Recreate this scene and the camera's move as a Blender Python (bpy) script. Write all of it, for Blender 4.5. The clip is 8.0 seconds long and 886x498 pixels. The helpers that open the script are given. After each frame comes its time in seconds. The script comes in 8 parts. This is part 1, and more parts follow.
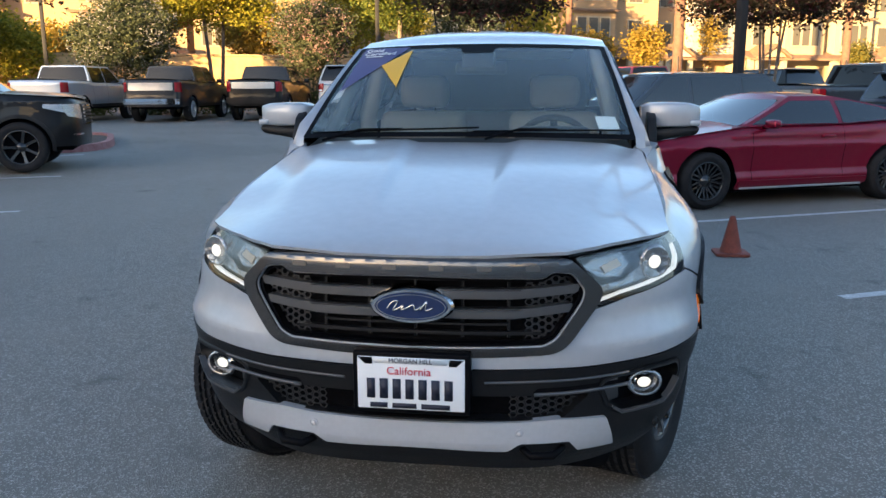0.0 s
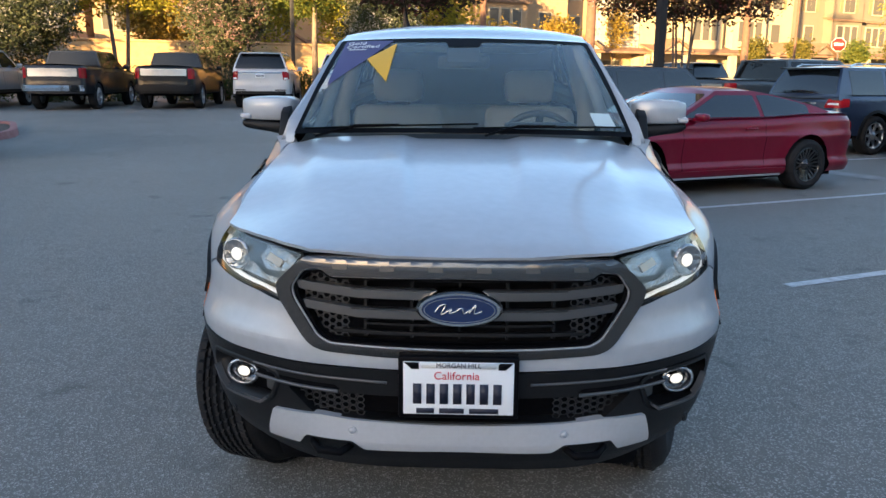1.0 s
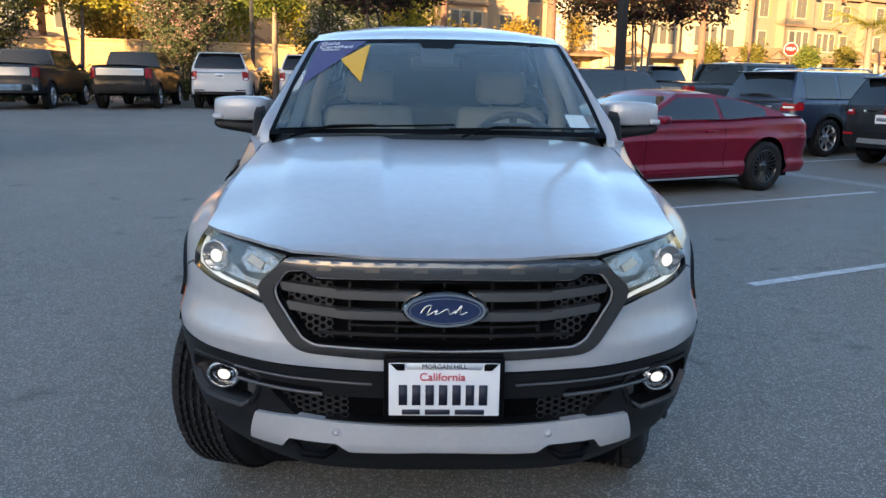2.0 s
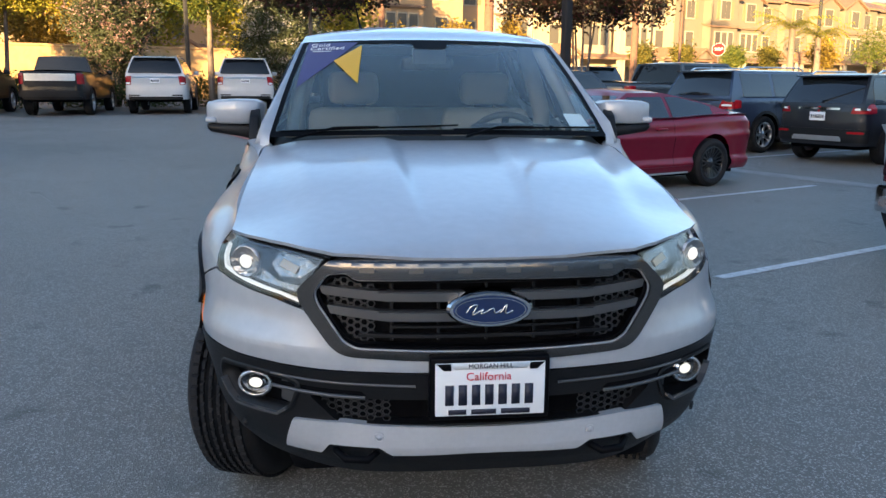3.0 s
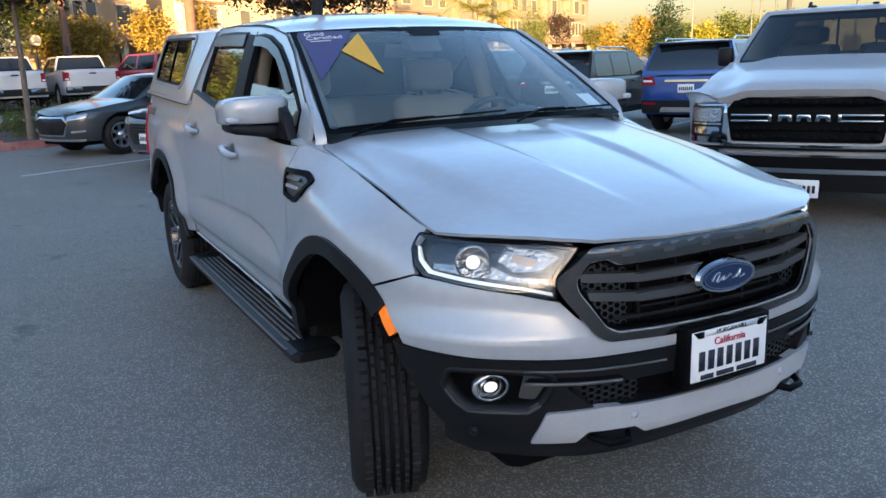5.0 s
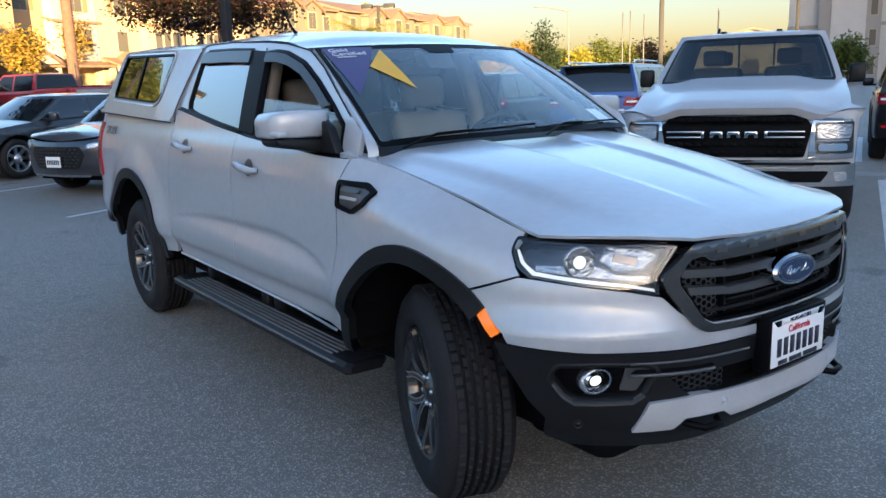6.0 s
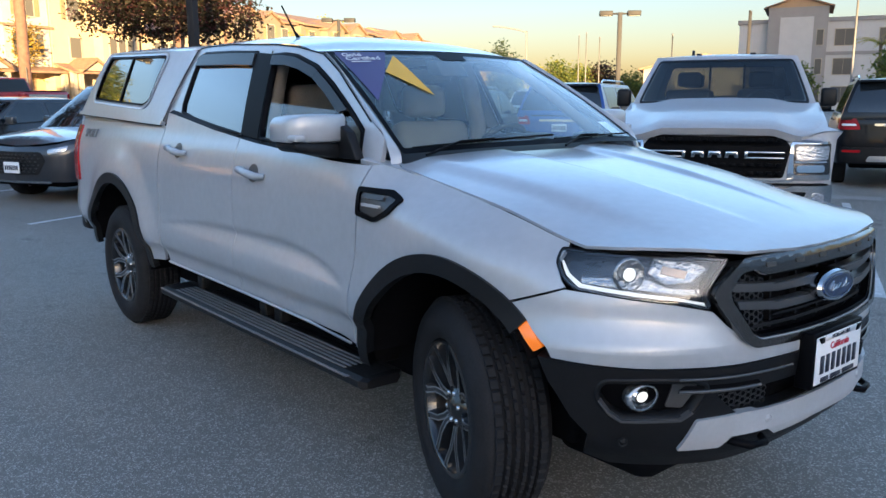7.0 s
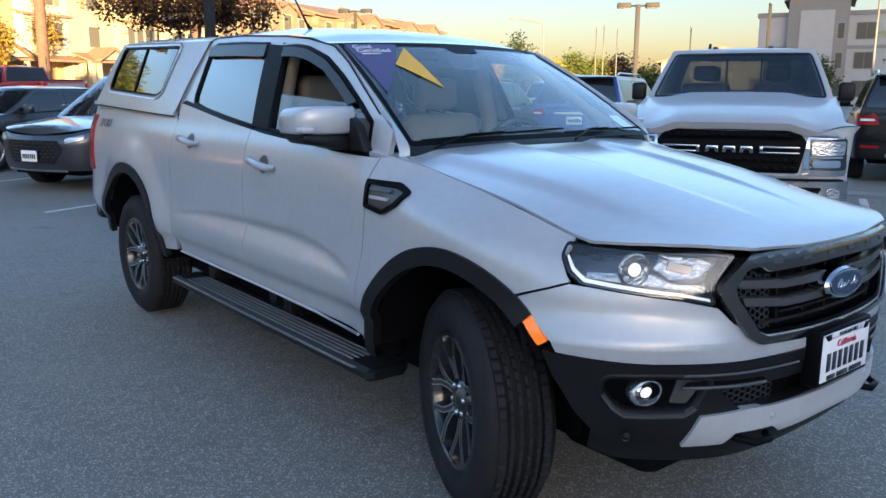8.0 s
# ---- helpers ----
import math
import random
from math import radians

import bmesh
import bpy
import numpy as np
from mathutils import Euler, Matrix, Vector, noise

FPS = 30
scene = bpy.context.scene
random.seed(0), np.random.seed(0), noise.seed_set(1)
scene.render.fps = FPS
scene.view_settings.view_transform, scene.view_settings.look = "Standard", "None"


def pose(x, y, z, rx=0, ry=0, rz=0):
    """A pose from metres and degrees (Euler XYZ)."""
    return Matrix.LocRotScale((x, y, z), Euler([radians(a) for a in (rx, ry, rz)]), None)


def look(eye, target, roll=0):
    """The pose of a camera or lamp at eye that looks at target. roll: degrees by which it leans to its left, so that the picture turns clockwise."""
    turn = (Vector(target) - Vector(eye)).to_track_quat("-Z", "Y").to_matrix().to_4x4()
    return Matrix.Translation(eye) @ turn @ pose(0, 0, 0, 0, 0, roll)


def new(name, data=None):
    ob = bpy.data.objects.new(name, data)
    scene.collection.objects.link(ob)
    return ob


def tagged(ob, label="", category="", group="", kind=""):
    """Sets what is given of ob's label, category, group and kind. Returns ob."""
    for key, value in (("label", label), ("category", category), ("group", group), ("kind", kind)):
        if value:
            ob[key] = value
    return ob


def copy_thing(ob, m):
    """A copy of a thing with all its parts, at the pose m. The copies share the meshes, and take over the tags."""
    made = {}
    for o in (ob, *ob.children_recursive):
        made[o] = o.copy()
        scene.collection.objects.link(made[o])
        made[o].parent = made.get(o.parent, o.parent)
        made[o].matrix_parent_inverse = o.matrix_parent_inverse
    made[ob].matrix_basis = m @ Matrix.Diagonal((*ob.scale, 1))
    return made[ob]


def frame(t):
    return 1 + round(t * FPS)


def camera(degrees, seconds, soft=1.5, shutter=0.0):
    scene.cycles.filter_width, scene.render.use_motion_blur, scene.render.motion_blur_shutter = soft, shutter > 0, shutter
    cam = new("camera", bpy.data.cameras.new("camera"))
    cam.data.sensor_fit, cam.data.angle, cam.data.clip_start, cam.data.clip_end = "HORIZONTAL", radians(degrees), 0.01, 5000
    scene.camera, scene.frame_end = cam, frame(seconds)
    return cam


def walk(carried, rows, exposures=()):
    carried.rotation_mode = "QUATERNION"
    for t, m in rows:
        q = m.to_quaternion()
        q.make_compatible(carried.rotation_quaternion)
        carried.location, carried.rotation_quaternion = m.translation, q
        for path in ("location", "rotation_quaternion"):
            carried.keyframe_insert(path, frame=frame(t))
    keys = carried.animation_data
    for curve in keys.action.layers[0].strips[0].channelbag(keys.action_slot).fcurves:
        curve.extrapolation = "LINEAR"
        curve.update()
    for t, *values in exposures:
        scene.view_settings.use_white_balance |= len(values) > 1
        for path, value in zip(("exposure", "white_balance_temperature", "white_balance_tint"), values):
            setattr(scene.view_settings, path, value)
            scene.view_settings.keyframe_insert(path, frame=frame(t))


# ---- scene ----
cam = camera(58.1, 8.0)
PATH = [
    (0, (0.382, -2.11, 1.458), (0.109, -0.169, 1.06), -0.2),
    (0.5, (0.161, -2.061, 1.464), (0.017, -0.11, 1.049), 0.1),
    (1, (0.005, -2.095, 1.483), (-0.043, -0.141, 1.06), 0.5),
    (1.5, (-0.046, -2.114, 1.488), (-0.036, -0.159, 1.066), 0.8),
    (2.8, (-0.202, -2.046, 1.462), (-0.043, -0.095, 1.051), 0.5),
    (3, (-0.346, -2.071, 1.469), (-0.14, -0.125, 1.058), 0.3),
    (3.5, (-0.701, -1.975, 1.464), (-0.351, -0.051, 1.045), -0.5),
    (4, (-1.026, -1.828, 1.491), (-0.488, 0.049, 1.059), -1.1),
    (4.5, (-1.425, -1.765, 1.502), (-0.698, 0.044, 1.056), -1.6),
    (4.7, (-1.554, -1.7, 1.499), (-0.751, 0.074, 1.046), -1.8),
    (5.8, (-2.266, -1.399, 1.48), (-1.145, 0.204, 1.062), -2.0),
    (6, (-2.353, -1.342, 1.479), (-1.194, 0.235, 1.071), -1.8),
    (6.5, (-2.467, -1.148, 1.46), (-1.238, 0.382, 1.074), -1.1),
    (7, (-2.507, -1.107, 1.444), (-1.25, 0.404, 1.074), -0.2),
    (7.5, (-2.499, -1.111, 1.443), (-1.252, 0.407, 1.07), 0.3),
    (8, (-2.489, -1.128, 1.449), (-1.263, 0.403, 1.059), 0.2),
]
walk(cam, [(t, look(eye, target, roll)) for t, eye, target, roll in PATH],
     [(0, 3.34, 6700, 10), (2.0, 3.34, 6650, 10), (4.5, 3.3, 6350, 10), (6.0, 3.32, 6200, 10), (8.0, 3.3, 6100, 10)])

# ---- world, sun, exposure ----
world = bpy.data.worlds.new("evening_sky")
scene.world = world
world.use_nodes = True
SUN_EL, SUN_AZ = 6.0, 207.0  # degrees; azimuth clockwise from +y
wn = world.node_tree
sky = wn.nodes.new("ShaderNodeTexSky")
sky.sky_type = "NISHITA"
sky.sun_disc = False
sky.sun_elevation, sky.sun_rotation = radians(SUN_EL), radians(SUN_AZ)
sky.air_density, sky.dust_density, sky.ozone_density = 1.0, 1.3, 1.8
wn.nodes["Background"].inputs["Strength"].default_value = 0.15
geo = wn.nodes.new("ShaderNodeTexCoord")
sep = wn.nodes.new("ShaderNodeSeparateXYZ")
haze = wn.nodes.new("ShaderNodeValToRGB")  # dusk haze: dim low band, deep blue overhead
steps = ((0.0, (0.235, 0.182, 0.16)), (0.12, (0.23, 0.207, 0.22)), (0.3, (0.59, 0.58, 0.62)), (0.55, (0.53, 0.53, 0.572)), (1.0, (0.31, 0.315, 0.355)))
ramp_points = haze.color_ramp.elements
ramp_points[0].position, ramp_points[0].color = steps[0][0], (*steps[0][1], 1)
ramp_points[1].position, ramp_points[1].color = steps[4][0], (*steps[4][1], 1)
for p_, c_ in steps[1:4]:
    ramp_points.new(p_).color = (*c_, 1)
dim = wn.nodes.new("ShaderNodeVectorMath")
dim.operation = "MULTIPLY"
wn.links.new(geo.outputs["Generated"], sep.inputs[0])
wn.links.new(sep.outputs["Z"], haze.inputs["Fac"])
wn.links.new(sky.outputs[0], dim.inputs[0])
wn.links.new(haze.outputs[0], dim.inputs[1])
wn.links.new(dim.outputs[0], wn.nodes["Background"].inputs["Color"])
sun_data = bpy.data.lights.new("sun", "SUN")
sun_data.energy, sun_data.angle, sun_data.color = 3.5, radians(0.6), (1.0, 0.66, 0.3)
sun = new("sun", sun_data)
sun_way = Vector((math.sin(radians(SUN_AZ)) * math.cos(radians(SUN_EL)), math.cos(radians(SUN_AZ)) * math.cos(radians(SUN_EL)), math.sin(radians(SUN_EL))))
sun.matrix_world = Matrix.Translation(sun_way * 60) @ sun_way.to_track_quat("Z", "Y").to_matrix().to_4x4()

# ---- materials ----
MATS = {}


def rgb(c):
    return (c[0], c[1], c[2], 1.0)


def mat(name, color, rough=0.5, metal=0.0, coat=0.0, spec=0.5, vary=0.0, scale=8.0, bump=0.0, bscale=60.0, emit=None, power=0.0, other=None, coat_rough=0.03):
    """A surface with noise at two scales in its colour and a fine relief."""
    if name in MATS:
        return MATS[name]
    m = bpy.data.materials.new(name)
    m.use_nodes = True
    nt = m.node_tree
    b = nt.nodes["Principled BSDF"]
    b.inputs["Base Color"].default_value = rgb(color)
    b.inputs["Roughness"].default_value = rough
    b.inputs["Metallic"].default_value = metal
    b.inputs["Coat Weight"].default_value = coat
    b.inputs["Coat Roughness"].default_value = coat_rough
    b.inputs["Specular IOR Level"].default_value = spec
    if emit:
        b.inputs["Emission Color"].default_value = rgb(emit)
        b.inputs["Emission Strength"].default_value = power
    if vary or bump:
        tc = nt.nodes.new("ShaderNodeTexCoord")
    if vary:
        n1, n2 = nt.nodes.new("ShaderNodeTexNoise"), nt.nodes.new("ShaderNodeTexNoise")
        n1.inputs["Scale"].default_value, n2.inputs["Scale"].default_value = scale, scale * 9
        n1.inputs["Detail"].default_value, n2.inputs["Detail"].default_value = 4, 2
        mix = nt.nodes.new("ShaderNodeMath")
        mix.operation = "ADD"
        nt.links.new(tc.outputs["Object"], n1.inputs["Vector"])
        nt.links.new(tc.outputs["Object"], n2.inputs["Vector"])
        nt.links.new(n1.outputs["Fac"], mix.inputs[0])
        nt.links.new(n2.outputs["Fac"], mix.inputs[1])
        ramp = nt.nodes.new("ShaderNodeMapRange")
        ramp.inputs["From Min"].default_value, ramp.inputs["From Max"].default_value = 0.7, 1.3
        nt.links.new(mix.outputs[0], ramp.inputs["Value"])
        cm = nt.nodes.new("ShaderNodeMix")
        cm.data_type = "RGBA"
        dark = [max(0.0, c * (1 - vary)) for c in color]
        lite = [min(1.0, c * (1 + vary)) for c in color] if other is None else other
        cm.inputs[6].default_value, cm.inputs[7].default_value = rgb(dark), rgb(lite)
        nt.links.new(ramp.outputs[0], cm.inputs[0])
        nt.links.new(cm.outputs[2], b.inputs["Base Color"])
    if bump:
        n3 = nt.nodes.new("ShaderNodeTexNoise")
        n3.inputs["Scale"].default_value, n3.inputs["Detail"].default_value = bscale, 3
        nt.links.new(tc.outputs["Object"], n3.inputs["Vector"])
        bp = nt.nodes.new("ShaderNodeBump")
        bp.inputs["Strength"].default_value, bp.inputs["Distance"].default_value = bump, 0.01
        nt.links.new(n3.outputs["Fac"], bp.inputs["Height"])
        nt.links.new(bp.outputs[0], b.inputs["Normal"])
    MATS[name] = m
    return m


def glass(name, tint, rough=0.0, ior=1.5, teal_haze=0.0):
    """A thin pane: tinted see-through with a mirror sheen by Fresnel and a painted teal sky haze."""
    if name in MATS:
        return MATS[name]
    m = bpy.data.materials.new(name)
    m.use_nodes = True
    nt = m.node_tree
    nt.nodes.remove(nt.nodes["Principled BSDF"])
    out = nt.nodes["Material Output"]
    tr, gl, mx, fr = [nt.nodes.new(k) for k in ("ShaderNodeBsdfTransparent", "ShaderNodeBsdfGlossy", "ShaderNodeMixShader", "ShaderNodeLayerWeight")]
    tr.inputs["Color"].default_value = rgb(tint)
    gl.inputs["Roughness"].default_value = rough
    gl.inputs["Color"].default_value = (1, 1, 1, 1)
    fr.inputs["Blend"].default_value = 0.5
    f0 = 2 * ((ior - 1) / (ior + 1)) ** 2
    pw, sheen = nt.nodes.new("ShaderNodeMath"), nt.nodes.new("ShaderNodeMapRange")
    pw.operation = "POWER"
    pw.inputs[1].default_value = 4.0
    sheen.inputs["To Min"].default_value, sheen.inputs["To Max"].default_value = f0, 1.0
    nt.links.new(fr.outputs["Facing"], pw.inputs[0])
    nt.links.new(pw.outputs[0], sheen.inputs["Value"])
    nt.links.new(sheen.outputs[0], mx.inputs[0])
    nt.links.new(tr.outputs[0], mx.inputs[1])
    nt.links.new(gl.outputs[0], mx.inputs[2])
    nt.links.new(mx.outputs[0], out.inputs["Surface"])
    if teal_haze:
        df, m2 = nt.nodes.new("ShaderNodeBsdfDiffuse"), nt.nodes.new("ShaderNodeMixShader")
        # diffuse teal mixed in, a painted stand-in for the sky's hazy reflection
        df.inputs["Color"].default_value = (0.42, 0.6, 0.62, 1)
        m2.inputs[0].default_value = teal_haze
        nt.links.new(mx.outputs[0], m2.inputs[1])
        nt.links.new(df.outputs[0], m2.inputs[2])
        nt.links.new(m2.outputs[0], out.inputs["Surface"])
    MATS[name] = m
    return m


def paint(name, color, metal=0.0, rough=0.35, coat=1.0, spec=0.5, coat_rough=0.03):
    return mat(name, color, rough=rough, metal=metal, coat=coat, spec=spec, vary=0.05, scale=3.0, coat_rough=coat_rough)


RUBBER = mat("tyre_rubber", (0.015, 0.015, 0.0165), 0.75, spec=0.2, vary=0.3, scale=14, bump=0.15, bscale=180)
BLACK_PLASTIC = mat("black_plastic", (0.008, 0.0083, 0.0095), 0.45, spec=0.24, vary=0.15, scale=10, bump=0.08, bscale=600)
# near-black for undersides, backs and gaps; their shade is built into it
DARK_VOID = mat("shadow_black", (0.004, 0.004, 0.005), 0.85, spec=0.05, vary=0.2)
CHROME = mat("chrome", (0.62, 0.63, 0.64), 0.08, metal=1.0)
DARK_GLASS = mat("tinted_glass", (0.012, 0.015, 0.018), 0.03, spec=1.0)
# tinted_glass made darker with less sheen, to paint down sky reflections
DIM_GLASS = mat("dimmed_tinted_glass", (0.008, 0.009, 0.011), 0.06, spec=0.35)
RED_LENS = mat("red_lens", (0.3, 0.008, 0.014), 0.2, coat=0.3, spec=0.3)
CLEAR_LENS = glass("clear_lens", (0.93, 0.95, 0.96), ior=1.45)
ALLOY = mat("alloy", (0.5, 0.51, 0.53), 0.28, metal=1.0)
BLACK_ALLOY = mat("black_alloy", (0.012, 0.012, 0.013), 0.25, coat=0.6)
LAMP_WHITE = mat("lamp_reflector", (0.5, 0.51, 0.53), 0.18, metal=0.85, bump=0.7, bscale=45)
MESH_DARK = mat("dark_mesh", (0.045, 0.045, 0.047), 0.4, metal=0.5)
SATIN_DUCT = mat("satin_duct_grey", (0.11, 0.11, 0.113), 0.35, metal=0.5)
LAMP_HOUSING = mat("lamp_housing", (0.06, 0.062, 0.066), 0.22, metal=0.8, bump=0.5, bscale=40)
PLATE_WHITE = mat("plate_white", (0.78, 0.79, 0.8), 0.4)
INK = mat("dark_ink", (0.012, 0.014, 0.03), 0.5)

# ---- mesh helpers ----
from mathutils.geometry import tessellate_polygon


def part(name, bm, material, parent=None, label="", smooth=True):
    me = bpy.data.meshes.new(name)
    if smooth:
        for f in bm.faces:
            f.smooth = True
    bm.to_mesh(me)
    bm.free()
    me.materials.append(material)
    ob = new(name, me)
    if parent is not None:
        ob.parent = parent
    if label:
        ob["label"] = label
    return ob


def thing(name, label, category, m=None, group="", kind=""):
    ob = new(name)
    ob.empty_display_size = 0.2
    if m is not None:
        ob.matrix_basis = m
    return tagged(ob, label, category, group, kind)


def sm(a, b, x):
    t = min(1.0, max(0.0, (x - a) / (b - a)))
    return t * t * (3 - 2 * t)


def lin(pts, x):
    """Piecewise curve through (x, y) pairs, eased by a monotone cubic."""
    if x <= pts[0][0]:
        return pts[0][1]
    if x >= pts[-1][0]:
        return pts[-1][1]
    for i in range(len(pts) - 1):
        x0, y0 = pts[i]
        x1, y1 = pts[i + 1]
        if x <= x1:
            h = x1 - x0
            d = (y1 - y0) / h
            dl = (y0 - pts[i - 1][1]) / (x0 - pts[i - 1][0]) if i else d
            dr = (pts[i + 2][1] - y1) / (pts[i + 2][0] - x1) if i + 2 < len(pts) else d
            m0 = 0.0 if dl * d <= 0 else 2 * dl * d / (dl + d)
            m1 = 0.0 if dr * d <= 0 else 2 * dr * d / (dr + d)
            t = (x - x0) / h
            return y0 * (2 * t ** 3 - 3 * t * t + 1) + m0 * h * (t ** 3 - 2 * t * t + t) + y1 * (3 * t * t - 2 * t ** 3) + m1 * h * (t ** 3 - t * t)


def spline(pts, n=8, closed=False):
    """Catmull-Rom through points of any dimension."""
    out, k = [], len(pts)
    for i in range(k if closed else k - 1):
        p = [Vector(pts[(i + j) % k] if closed else pts[min(max(i + j, 0), k - 1)]) for j in (-1, 0, 1, 2)]
        for q in range(n):
            t = q / n
            out.append(0.5 * (2 * p[1] + (p[2] - p[0]) * t + (2 * p[0] - 5 * p[1] + 4 * p[2] - p[3]) * t * t + (3 * p[1] - p[0] - 3 * p[2] + p[3]) * t ** 3))
    if not closed:
        out.append(Vector(pts[-1]))
    return out


def rounded(pts, r=0.02, n=4):
    """A polygon with its corners rounded."""
    out, k = [], len(pts)
    for i in range(k):
        a, b, c = Vector(pts[i - 1]), Vector(pts[i]), Vector(pts[(i + 1) % k])
        rr = r[i] if isinstance(r, (list, tuple)) else r
        d1, d2 = min(rr, (a - b).length * 0.45), min(rr, (c - b).length * 0.45)
        p, q = b + (a - b).normalized() * d1, b + (c - b).normalized() * d2
        for j in range(n + 1):
            t = j / n
            out.append(tuple(p * (1 - t) ** 2 + b * 2 * t * (1 - t) + q * t * t))
    return out


def arc(cx, cz, r, a0, a1, n=20, rz=None):
    rz = rz or r
    return [(cx + r * math.cos(radians(a0 + (a1 - a0) * i / n)), cz + rz * math.sin(radians(a0 + (a1 - a0) * i / n))) for i in range(n + 1)]


def patch(poly, du, dv, fn, rim=0.012, centre=(0, 2.6, 0.7), holes=()):
    """The polygon, in two parameters, cut into a fine grid and laid on the surface fn(u, v), with edges turned in by rim."""
    loops = []
    for lp in [poly] + list(holes):
        pts = []
        for p in lp:
            q = Vector((float(p[0]), float(p[1]), 0))
            if not pts or (q - pts[-1]).length > 1e-5:
                pts.append(q)
        if (pts[0] - pts[-1]).length < 1e-5:
            pts.pop()
        loops.append(pts)
    bm = bmesh.new()
    vs = [bm.verts.new(p) for lp in loops for p in lp]
    for tri in tessellate_polygon(loops):
        t = [vs[i] for i in tri]
        ar = (t[1].co - t[0].co).cross(t[2].co - t[0].co).z
        if abs(ar) > 1e-12:
            bm.faces.new(t if ar > 0 else t[::-1])
    for v in [v for v in vs if not v.link_faces]:
        bm.verts.remove(v)
    cuts = []
    for k, step in ((0, du), (1, dv)):
        lo, hi = min(p[k] for p in loops[0]), max(p[k] for p in loops[0])
        num = max(1, math.ceil((hi - lo) / step))
        cuts.append({round(lo + (hi - lo) * i / num, 5) for i in range(1, num)})
        for w in sorted(cuts[k]):
            co, no = [0, 0, 0], [0, 0, 0]
            co[k], no[k] = w, 1
            bmesh.ops.bisect_plane(bm, geom=bm.verts[:] + bm.edges[:] + bm.faces[:], dist=2e-5, plane_co=co, plane_no=no)
    loose = []
    for e in bm.edges:
        if len(e.link_faces) == 2:
            p, q = e.verts[0].co, e.verts[1].co
            if not any(abs(p[k] - q[k]) < 1e-4 and any(abs(p[k] - w) < 1e-4 for w in cuts[k]) for k in (0, 1)):
                loose.append(e)
    bmesh.ops.dissolve_edges(bm, edges=loose, use_verts=False)
    for v in bm.verts:
        v.co = Vector(fn(v.co.x, v.co.y))
    bm.normal_update()
    c = Vector(centre)
    if sum((f.calc_center_median() - c).dot(f.normal) * f.calc_area() for f in bm.faces) < 0:
        bmesh.ops.reverse_faces(bm, faces=bm.faces[:])
    bm.normal_update()
    if rim:
        edge = [e for e in bm.edges if len(e.link_faces) == 1]
        faces_in = set(bm.faces)
        low = {}
        for e in edge:
            for v in e.verts:
                if v not in low:
                    nn = sum((f.normal * f.calc_area() for f in v.link_faces if f in faces_in), Vector())
                    low[v] = bm.verts.new(v.co - (nn.normalized() if nn.length > 0 else v.normal) * rim)
        for e in edge:
            a, b = e.verts
            lp = e.link_faces[0].loops
            for l in lp:
                if l.edge == e:
                    a, b = l.vert, l.link_loop_next.vert
            e.smooth = False
            bm.faces.new((b, a, low[a], low[b]))
    return bm


def band(pl, d_out, d_in, fn, rim=0.012, centre=(0, 2.6, 0.7), step=0.05, inner=None):
    """A thin ring along a closed outline, from d_out outside it to d_in (or to a second outline with as many corners), laid on fn."""
    a = grow(pl, d_out)
    b = inner if inner is not None else grow(pl, d_in)
    bm = bmesh.new()
    pts = []
    for i in range(len(pl)):
        j = (i + 1) % len(pl)
        k = max(1, math.ceil((Vector(a[i]) - Vector(a[j])).length / step))
        for q in range(k):
            t = q / k
            pts.append((Vector(a[i]).lerp(Vector(a[j]), t), Vector(b[i]).lerp(Vector(b[j]), t)))
    rows = []
    for p, q in pts:
        m = (p + q) / 2
        rows.append([bm.verts.new(fn(w.x, w.y)) for w in (p, m, q)])
    n = len(rows)
    for i in range(n):
        for k in range(2):
            bm.faces.new((rows[i - 1][k], rows[i][k], rows[i][k + 1], rows[i - 1][k + 1]))
    bm.normal_update()
    c = Vector(centre)
    if sum((f.calc_center_median() - c).dot(f.normal) * f.calc_area() for f in bm.faces) < 0:
        bmesh.ops.reverse_faces(bm, faces=bm.faces[:])
    bm.normal_update()
    if rim:
        for k in (0, 2):
            low = [bm.verts.new(r[k].co - r[k].normal * rim) for r in rows]
            for i in range(n):
                bm.faces.new((rows[i - 1][k], rows[i][k], low[i], low[i - 1]) if k else (rows[i][k], rows[i - 1][k], low[i - 1], low[i]))
        for e in bm.edges:
            if len(e.link_faces) == 2 and e.link_faces[0].normal.angle(e.link_faces[1].normal, 0) > 0.7:
                e.smooth = False
    return bm


def grow(pl, d):
    """The outline moved out by d."""
    out, k = [], len(pl)
    area = sum(pl[i - 1][0] * pl[i][1] - pl[i][0] * pl[i - 1][1] for i in range(k))
    for i in range(k):
        a, b, c = Vector(pl[i - 1][:2]), Vector(pl[i][:2]), Vector(pl[(i + 1) % k][:2])
        t = ((b - a).normalized() + (c - b).normalized())
        t = t.normalized() if t.length > 1e-6 else (c - b).normalized()
        n = Vector((t.y, -t.x)) * (1 if area > 0 else -1)
        out.append((pl[i][0] + n.x * d, pl[i][1] + n.y * d))
    return out


